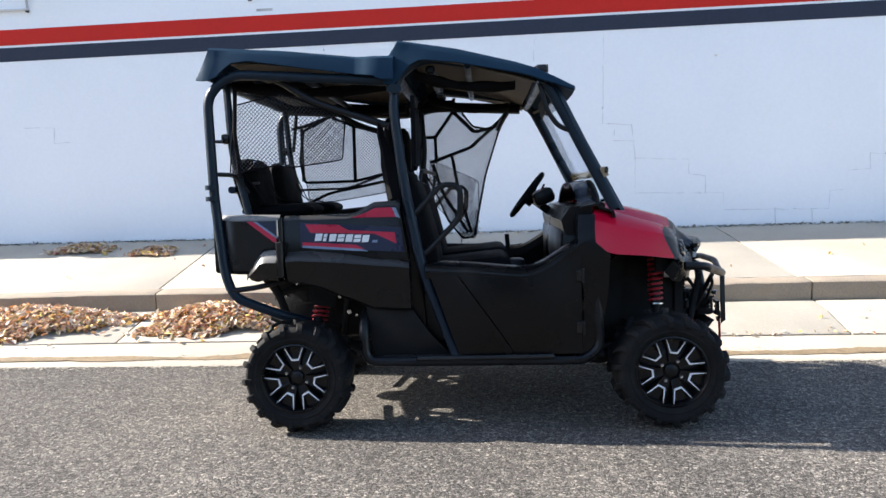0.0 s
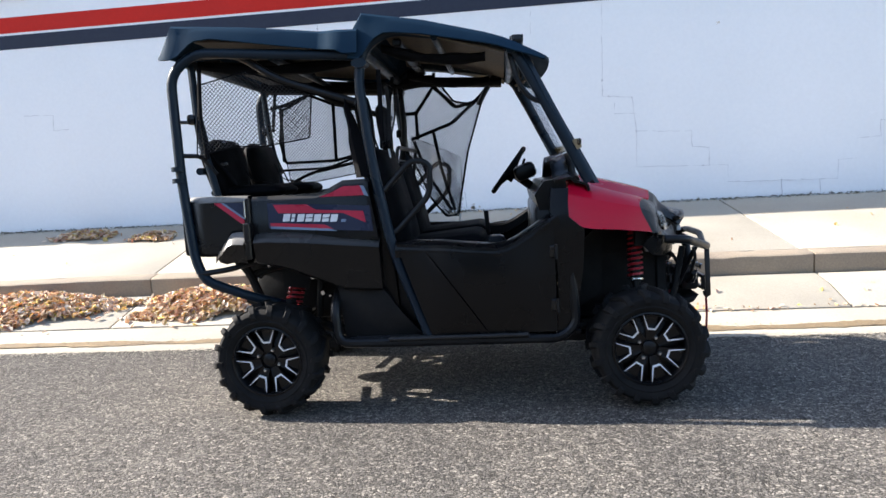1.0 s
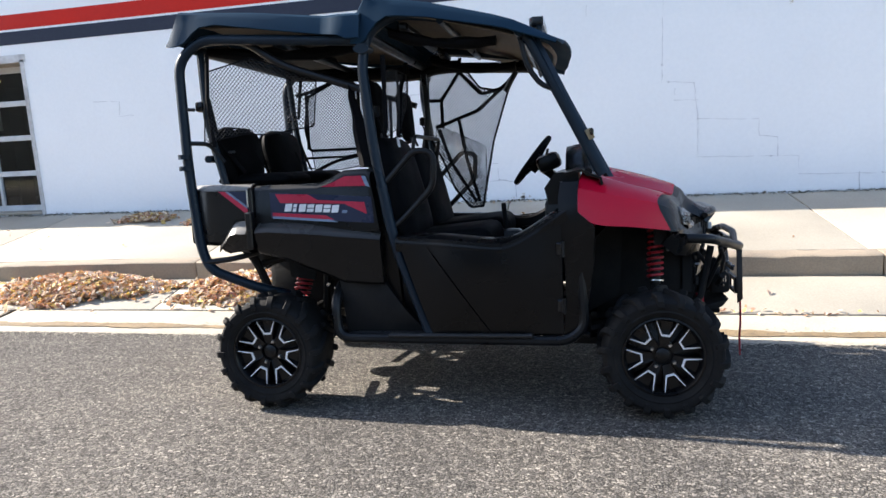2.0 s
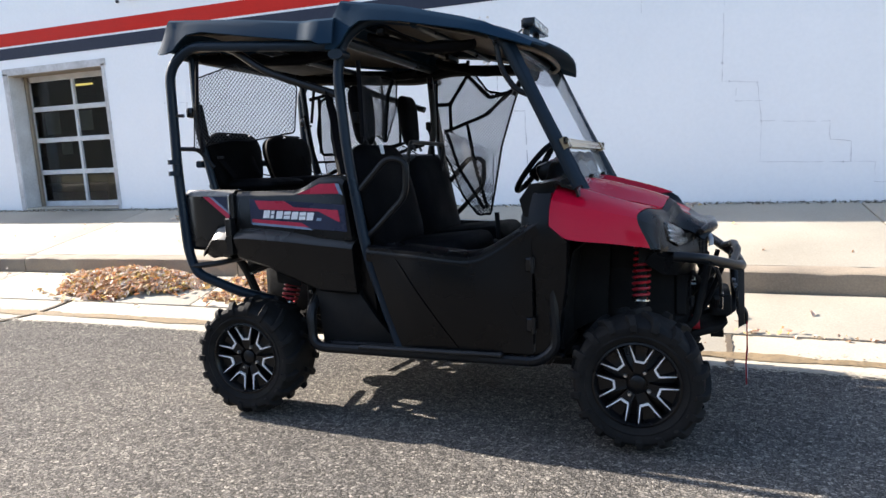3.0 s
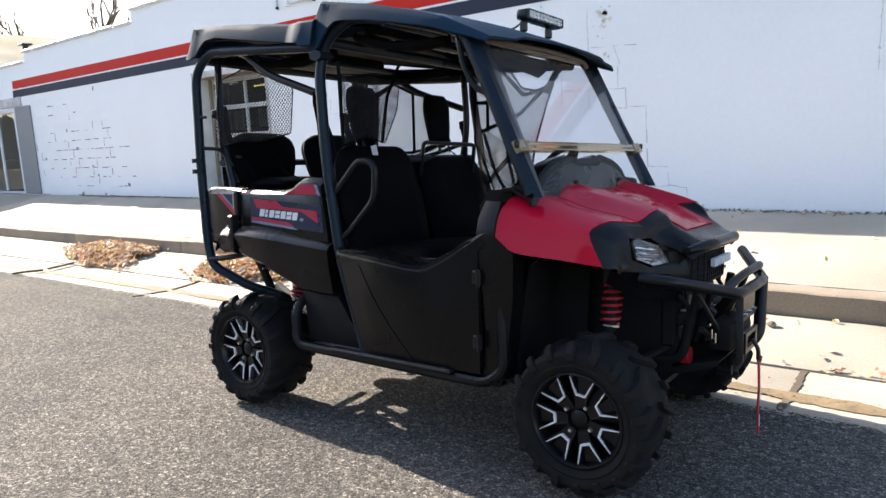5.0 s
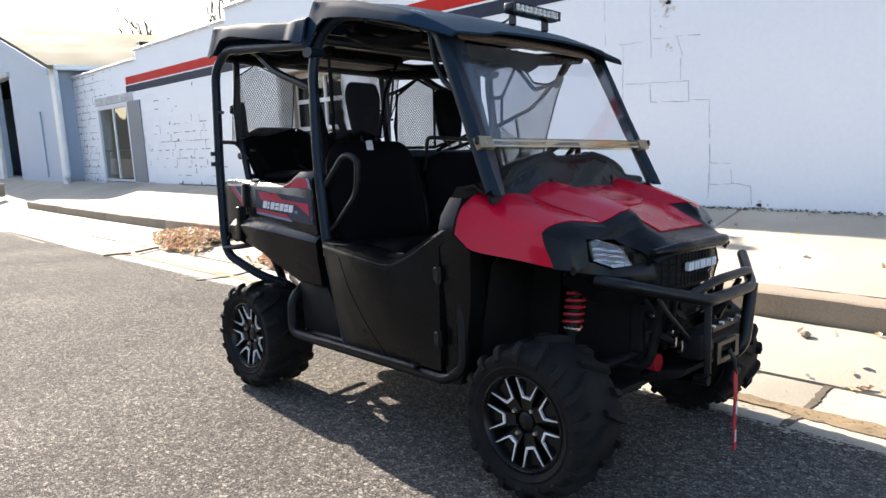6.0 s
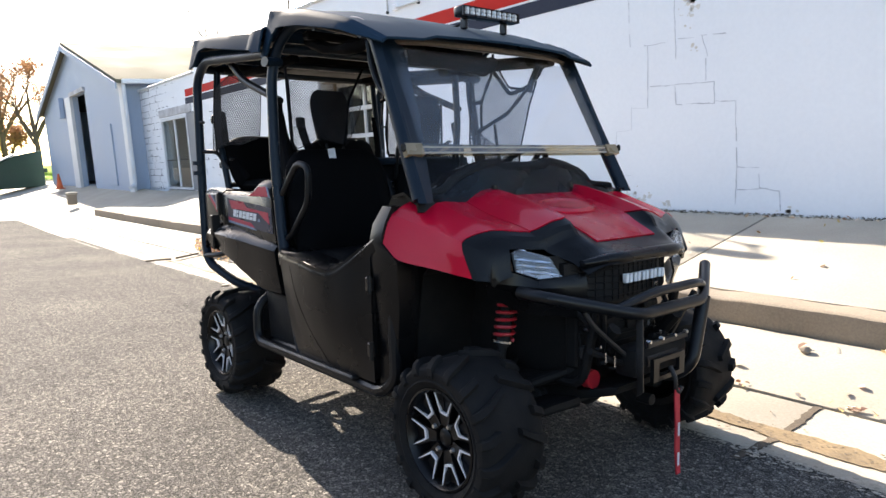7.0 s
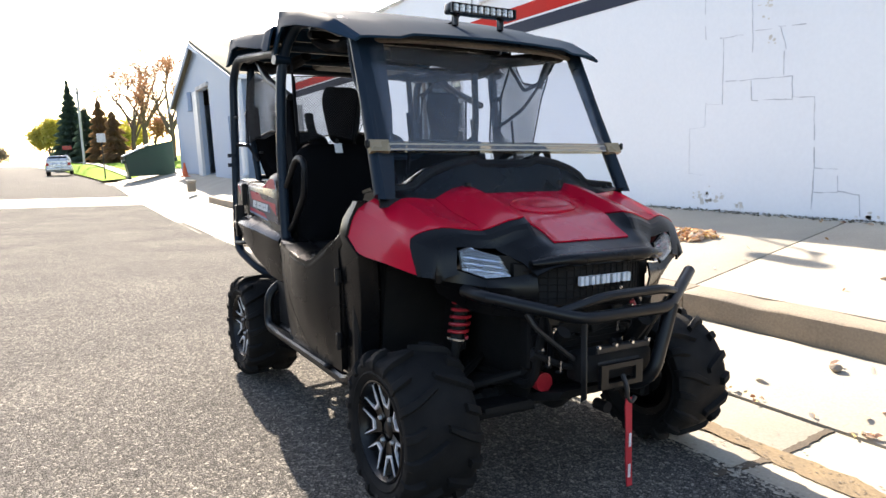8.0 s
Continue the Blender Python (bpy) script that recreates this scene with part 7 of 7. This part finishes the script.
# ---- half doors
swell = lambda x: curve_at([(0.70, 0.0), (0.80, 0.018), (0.95, 0.044), (1.10, 0.056), (1.22, 0.054), (1.34, 0.036), (1.46, 0.010), (1.54, 0.0)], x)
for s in SIDES:
    out = [(0.70, 0.885), (0.95, 0.872), (1.12, 0.853), (1.24, 0.843), (1.31, 0.872), (1.40, 0.925), (1.48, 0.972), (1.505, 0.97), (1.505, 0.44), (1.47, 0.395), (0.865, 0.385)]
    bm = prism(out, s * 0.685, s * 0.735, 0.016)
    dr = V("door", bm, M_BLACKP, "black moulded half door")
    # rounded top rail, dipping by the seat and rising to the scuttle, bulged outwards with the skin
    rail = []
    for k in range(25):
        x = lerp(0.70, 1.535, k / 24)
        z, o, w = curve_at([(0.70, 0.880), (0.95, 0.868), (1.12, 0.850), (1.20, 0.842), (1.25, 0.845), (1.31, 0.868), (1.40, 0.922), (1.48, 0.974), (1.535, 1.010)], x), swell(x), curve_at([(0.70, 0.13), (1.14, 0.14), (1.25, 0.14), (1.42, 0.12), (1.535, 0.09)], x)
        rail.append([(x, s * (0.742 + o - d), z + h) for d, h in ((0.006, -0.075), (0.002, -0.045), (0.002, -0.026), (0.010, -0.012), (0.030, -0.003), (0.052, 0.007), (0.070, 0.011), (w, 0.010), (w + 0.014, -0.006), (w + 0.016, -0.06))])
    part("top_roll", loft(rail), M_BLACKP, dr)
    # a swelling outer skin in two panels, split by a slanting groove
    crown = [(0.70, 0.872), (0.95, 0.860), (1.12, 0.842), (1.24, 0.832), (1.31, 0.860), (1.40, 0.915), (1.48, 0.962), (1.505, 0.960)]

    def skin_point(u, v):
        z = lerp(0.395, curve_at(crown, 0.70 + 0.805 * u), v)
        x = lerp(0.705 + (0.885 - z) * 0.33, 1.502, u)
        return Vector((x, s * (0.737 + swell(x) * math.sin(math.pi * 0.5 * min(1.0, 1.35 * v)) + 0.012 * math.sin(math.pi * v) * min(1.0, 6 * u, 6 * (1 - u))), z))
    split = lambda v: lerp(0.46, 0.155, v)
    for lo, hi in ((lambda v: 0.0, lambda v: split(v) - 0.006), (lambda v: split(v) + 0.006, lambda v: 1.0)):
        rows = [[skin_point(lerp(lo(v), hi(v), k / 12), v) for k in range(13)] for v in (q / 10 for q in range(11))]
        part("door_skin", sheet(rows, 0.006), M_BLACKP, dr)
    for z in (0.80, 0.53):
        part("hinge", box((1.495, s * 0.742, z), (0.045, 0.022, 0.062), 0.006), M_BLACKG, dr)
        part("hinge_pin", tube([(1.508, s * 0.752, z - 0.036), (1.508, s * 0.752, z + 0.036)], 0.009, 8), M_BAR, dr)

# ---- cabin
V("dash", loft([[(1.44, y, 1.0), (1.42, y, 1.08), (1.47, y, 1.15), (1.58, y, 1.16), (1.60, y, 1.0)] for y in (-0.60, -0.3, 0.0, 0.3, 0.60)]), M_BLACKP)
V("dash_lower", box((1.50, 0, 0.88), (0.16, 1.2, 0.30), 0.03, seg=2), M_BLACKP)
V("gauge_pod", box((1.40, 0.32, 1.20), (0.14, 0.26, 0.10), 0.03, (0, -20, 0), 2), M_BLACKP)
cs = Vector((1.30, 0.32, 1.215))
tilt = pose(0, 0, 0, 0, -52, 0)
ringp = [cs + tilt.to_3x3() @ Vector((0.165 * math.cos(a), 0.165 * math.sin(a), 0)) for a in (2 * math.pi * k / 32 for k in range(32))]
sw = V("steering_wheel", tube(ringp, 0.016, 10, 0, True), M_VINYL, "black steering wheel")
for a in (0, 2.1, 4.2):
    part("spoke", tube([cs + tilt.to_3x3() @ Vector((0.15 * math.cos(a + 0.4), 0.15 * math.sin(a + 0.4), 0)), cs + tilt.to_3x3() @ Vector((0, 0, -0.03))], 0.014, 8), M_VINYL, sw)
part("hub", tube([cs + tilt.to_3x3() @ Vector((0, 0, 0.0)), cs + tilt.to_3x3() @ Vector((0, 0, -0.06))], 0.055, 16), M_VINYL, sw)
part("column", tube([cs + tilt.to_3x3() @ Vector((0, 0, -0.03)), cs + tilt.to_3x3() @ Vector((0, 0, -0.24))], 0.028, 10), M_DARK, sw)
part("stalk", tube([cs + Vector((0.08, -0.02, 0.0)), cs + Vector((0.10, -0.14, 0.06))], 0.008, 6), M_DARK, sw)


def cushion(c, s_, rot=(0, 0, 0), r=0.05):
    return box(c, s_, r, rot, 3)


def pad(outline, thick, c, rot, radius=0.08, puff=0.35):
    """A stuffed pad: a rounded outline in y and z, swelling in the middle of its faces."""
    ring = fillet([(0, y, z) for y, z in outline], radius, 5, True)
    cen = sum(ring, Vector()) / len(ring)
    rows = []
    for dx, k in ((-0.5, 0.30), (-0.5, 0.62), (-0.42, 0.86), (-0.22, 0.97), (0.0, 1.0), (0.22, 0.97), (0.42, 0.86), (0.5, 0.62), (0.5, 0.30)):
        grow = 1 + puff * (1 - k) * 0.5
        rows.append([Vector((dx * thick * grow, 0, 0)) + cen + (p - cen) * k for p in ring])
    bm = loft(rows)
    bmesh.ops.transform(bm, matrix=pose(*c, *rot), verts=bm.verts)
    return bm


HR = [(-0.075, -0.19), (0.075, -0.19), (0.10, -0.07), (0.115, 0.06), (0.09, 0.125), (-0.09, 0.125), (-0.115, 0.06), (-0.10, -0.07)]
BACK = [(-0.29, -0.30), (0.29, -0.30), (0.315, 0.0), (0.29, 0.20), (0.22, 0.285), (-0.22, 0.285), (-0.29, 0.20), (-0.315, 0.0)]
RBACK = [(-0.18, -0.19), (0.18, -0.19), (0.23, -0.06), (0.25, 0.055), (0.225, 0.115), (0.145, 0.152), (-0.145, 0.152), (-0.225, 0.115), (-0.25, 0.055), (-0.23, -0.06)]
for y in (-0.34, 0.34):
    yh = 0.345 if y > 0 else -0.305
    seat = V("front_seat", cushion((0.90, y, 0.80), (0.52, 0.58, 0.16), (0, -5, 0), 0.06), M_VINYL, "black vinyl front seat")
    part("seat_base", box((0.88, y, 0.58), (0.46, 0.5, 0.32), 0.03), M_BLACKP, seat)
    part("backrest", pad(BACK, 0.12, (0.65, y, 1.09 if y < 0 else 1.04), (0, -14, 0), 0.10), M_VINYL, seat)
    part("head_rest", pad(HR, 0.065, (0.505, yh, 1.555), (0, -6, 0), 0.05), M_VINYL, seat)
    for d in (-0.05, 0.05):
        part("head_rest_post", tube([(0.565, yh + d, 1.34), (0.515, yh + d, 1.46)], 0.008, 6), M_STEELD, seat)
V("seat_bulkhead", prism([(0.54, 0.40), (0.70, 0.40), (0.66, 1.0), (0.54, 1.30)], -0.62, 0.62, 0.02), M_BLACKP)
V("centre_console", box((0.95, 0, 0.72), (0.62, 0.12, 0.22), 0.03, seg=2), M_BLACKP)
V("gear_knob", tube([(1.16, 0.0, 0.82), (1.15, 0.0, 0.98)], 0.014, 8), M_DARK)
for y in (-0.315, 0.26):
    rs = V("rear_seat", pad(RBACK, 0.085, (-0.30, y, 1.325), (0, -9, 0), 0.08), M_VINYL, "black folding rear seat")
    part("seat_pan", pad([(-0.17, -0.20), (0.17, -0.20), (0.17, 0.20), (-0.17, 0.20)], 0.07, (-0.14, y, 1.175), (0, 90, 0), 0.06), M_VINYL, rs)
    part("pivot", tube([(-0.30, y - 0.24, 1.18), (-0.30, y + 0.24, 1.18)], 0.015, 8), M_STEELD, rs)
    part("shell", pad([(0.9 * a_, 0.9 * b_) for a_, b_ in RBACK], 0.03, (-0.35, y, 1.325), (0, -9, 0), 0.07), M_BLACKP, rs)
    for d in (-0.10, 0.10):
        part("shell_bolt", tube([(-0.285, y + d, 1.455), (-0.266, y + d, 1.458)], 0.004, 6), M_CHROME, rs)
    part("seat_strap", tube([(-0.24, y + 0.06, 1.34), (-0.19, y + 0.05, 1.24), (-0.05, y + 0.02, 1.215)], 0.02, 6, 0.04, flat=0.15, up=(1, 0, 0)), M_WEB, rs)
V("seat_frame", tube([(-0.36, 0.58, 1.20), (-0.1, 0.58, 1.13), (0.30, 0.58, 1.16), (0.50, 0.5, 1.30)], 0.018, 8, 0.06), M_BAR)
V("seat_hoop", tube([(0.60, 0.05, 1.20), (0.63, 0.047, 1.39), (0.687, 0.476, 1.378), (0.66, 0.48, 1.20)], 0.012, 8, 0.03), M_BAR)

# seat belts
for y, ya in ((-0.52, -0.40), (0.52, 0.40)):
    V("seat_belt", tube([(0.56, y, 1.52), (0.60, y * 0.98, 1.40), (0.66, ya, 1.10), (0.62, ya * 0.6, 0.86)], 0.024, 6, 0.1, flat=0.12, up=(1, 0, 0)), M_WEB)
    V("belt_reel", box((0.575, y, 1.50), (0.035, 0.045, 0.055), 0.012, seg=2), M_DARK)
    V("seat_belt", tube([(-0.34, y * 1.06, 1.62), (-0.30, y * 1.06, 1.40), (-0.2, y * 0.9, 1.22)], 0.022, 6, 0.06, flat=0.12, up=(1, 0, 0)), M_WEB)
    V("belt_reel", box((-0.37, y * 1.12, 1.575), (0.045, 0.05, 0.055), 0.014, seg=2), M_BLACKG)


# gathered webbing hanging beside the near head rest
V("webbing_fold", loft([[(x0, -0.605, z), (x0 + 0.3 * (x1 - x0), -0.63, z + 0.006), (x1 - 0.012, -0.615, z), (x1, -0.595, z - 0.004), (x1 - 0.02, -0.565, z), (x0 + 0.012, -0.57, z)] for x0, x1, z in
  ((0.464, 0.480, 1.628), (0.460, 0.491, 1.612), (0.456, 0.494, 1.57), (0.464, 0.513, 1.525), (0.474, 0.530, 1.47), (0.47, 0.558, 1.41), (0.48, 0.575, 1.34), (0.50, 0.60, 1.22))]), M_WEB, "gathered black webbing")
# small grey block added in place of a sunlit patch by the rear seat
V("sunlit_patch_block", box((-0.225, -0.555, 1.333), (0.035, 0.022, 0.014), 0.004), M_STEELD)

# ---- nets
def inside(poly, u, v):
    hit = False
    for (ua, va), (ub, vb) in zip(poly, poly[1:] + poly[:1]):
        if (va > v) != (vb > v) and u < ua + (v - va) * (ub - ua) / (vb - va):
            hit = not hit
    return hit


def net(name, poly, to3, pitch=0.026, cord=0.0030, hem=0.010, straps=()):
    """Diamond net of knotted cord inside an outline, hemmed with webbing; to3 lays it out in space."""
    bm = bmesh.new()
    us, vs = [p[0] for p in poly], [p[1] for p in poly]
    cu, cv = min(us), min(vs)
    n = int((max(us) - cu + max(vs) - cv) / pitch) + 4
    step = pitch / 2
    for fam in (1, -1):
        for k in range(-n, n * 2):
            run = []
            for j in range(-2, int((max(vs) - cv) / step) + 3):
                v = cv + j * step
                u = cu + k * pitch + fam * j * step
                if inside(poly, u, v):
                    run.append(to3(u, v))
                else:
                    if len(run) > 1:
                        add_tube(bm, run, cord, 3, 0)
                    run = []
            if len(run) > 1:
                add_tube(bm, run, cord, 3, 0)
    ob = V(name, bm, M_NET, "black diamond-mesh cord net")
    ob["kind"] = "stuff"
    for i, line in enumerate((poly + poly[:1],) + tuple(straps)):
        part("webbing", tube([to3(u, v) for u, v in line], hem if i == 0 else 0.012, 6, 0.02, flat=0.4, up=(0, 1, 0)), M_WEB, ob)
    return ob


far = lambda bulge: (lambda u, v: Vector((u, 0.615 + bulge * math.sin(9 * u + 5 * v) * 0.5, v)))
net("side_net", [(-0.25, 1.715), (-0.055, 1.81), (0.10, 1.74), (0.34, 1.675), (0.335, 1.40), (0.11, 1.35), (-0.25, 1.35), (-0.28, 1.50)], far(0.02), 0.022, 0.0024, 0.010,
    straps=([(0.113, 1.737), (0.105, 1.35)], [(-0.334, 1.73), (-0.247, 1.745), (-0.055, 1.81)], [(-0.262, 1.735), (-0.262, 1.36)], [(-0.29, 1.87), (-0.325, 1.57)]))
net("side_net", [(0.60, 1.80), (0.65, 1.886), (0.82, 1.880), (0.95, 1.70), (1.05, 1.68), (1.15, 1.72), (1.11, 1.60), (1.03, 1.36), (0.965, 1.05), (0.94, 0.93), (0.86, 0.92), (0.76, 1.05), (0.68, 1.25), (0.60, 1.40)], far(0.035), 0.020, 0.0024, 0.007,
    straps=([(0.595, 1.64), (0.685, 1.637), (0.816, 1.809), (0.826, 1.90)], [(0.816, 1.809), (0.96, 1.66), (1.10, 1.69), (1.206, 1.811)], [(0.643, 1.46), (0.933, 1.557), (1.17, 1.76)], [(0.685, 1.637), (0.688, 1.46)], [(0.66, 1.45), (0.74, 1.22), (0.90, 0.96)], [(0.80, 1.50), (0.84, 1.25), (0.92, 0.96)]))
# the slack foot of that net hangs in a second fold
fold = lambda u, v: Vector((u + 0.03 * math.sin(14 * v), 0.585 + 0.03 * math.sin(16 * u + 7 * v), v))
net("net_fold", [(0.62, 1.48), (0.80, 1.40), (0.99, 1.32), (0.97, 1.10), (0.94, 0.92), (0.84, 0.93), (0.74, 1.06), (0.66, 1.22)], fold, 0.024, 0.0024, 0.003)
net("net_fold", [(-0.24, 1.345), (0.10, 1.345), (0.335, 1.395), (0.47, 1.32), (0.30, 1.26), (-0.02, 1.215), (-0.22, 1.20)], far(0.03), 0.022, 0.0024, 0.004)
# the same net on the near side, and the near front net drawn aside across the head rest
near = lambda u, v: Vector((u, -0.605 - 0.012 * math.sin(7 * u - 6 * v), v))
net("side_net", [(-0.30, 1.75), (-0.05, 1.80), (0.05, 1.765), (0.29, 1.67), (0.265, 1.44), (0.0, 1.41), (-0.12, 1.42), (-0.25, 1.40), (-0.345, 1.37), (-0.33, 1.55)], near, 0.022, 0.0018, 0.004,
    straps=([(-0.30, 1.84), (-0.31, 1.60), (-0.29, 1.36)],))
aside = lambda u, v: Vector((0.645 + 0.018 * math.sin(26 * u) + 0.01 * math.sin(9 * v), u, v))
net("drawn_net", [(-0.625, 1.70), (-0.40, 1.715), (-0.19, 1.71), (-0.22, 1.55), (-0.28, 1.38), (-0.45, 1.41), (-0.60, 1.36)], aside, 0.014, 0.0015, 0.006,
    straps=([(-0.635, 1.76), (-0.615, 1.40)], [(-0.19, 1.78), (-0.27, 1.62), (-0.30, 1.38)]))
V("net_strap", tube([(0.50, 0.60, 1.385), (0.32, 0.61, 1.342), (-0.08, 0.61, 1.271), (-0.26, 0.60, 1.19)], 0.022, 6, 0.05, flat=0.5), M_WEB)
V("net_strap", tube([(0.40, 0.62, 1.42), (0.05, 0.62, 1.30), (-0.30, 0.60, 1.30)], 0.018, 6, 0.05, flat=0.5), M_WEB)

# ---- roof light bar
BZ = 1.953
bar = V("light_bar", box((1.375, 0.035, BZ), (0.060, 0.363, 0.048), 0.010, seg=2), M_BLACKG, "slim black roof light bar")
part("lens_frame", wall_mesh([-0.178, -0.168, 0.168, 0.178], [-0.022, -0.017, 0.017, 0.022], [(-0.168, 0.168, -0.017, 0.017)], -0.004, 0.004), M_BLACKG, bar).matrix_basis = Matrix.Translation((1.408, 0.035, BZ)) @ pose(0, 0, 0, 0, 0, 90)
for r in (0, 1):
    for k in range(10):
        led = revolve([(0.0, -0.002), (0.007, -0.003), (0.0135, 0.006)], 10)
        bmesh.ops.rotate(led, cent=(0, 0, 0), matrix=Euler((0, 0, radians(90))).to_matrix(), verts=led.verts)
        bmesh.ops.translate(led, vec=(1.411, 0.035 - 0.150 + 0.0333 * k, BZ - 0.008 + 0.016 * r), verts=led.verts)
        part("led_optic", led, M_LED, bar)
for s in (-1, 1):
    part("bar_foot", box((1.355, 0.035 + s * 0.125, BZ - 0.045), (0.035, 0.025, 0.055), 0.006), M_BLACKG, bar)
for k in range(11):
    part("cooling_fin", box((1.342, 0.035 - 0.15 + 0.03 * k, BZ), (0.010, 0.006, 0.04)), M_BLACKG, bar)
V("bar_cable", tube([(1.33, -0.05, 1.94), (1.29, -0.08, 1.90), (1.24, -0.2, 1.90)], 0.005, 6, 0.03), M_DARK)
V("seat_tag", box((0.652, -0.385, 1.318), (0.003, 0.042, 0.10), 0, (6, -8, 0)), M_WHITEG, "small white paper tag")
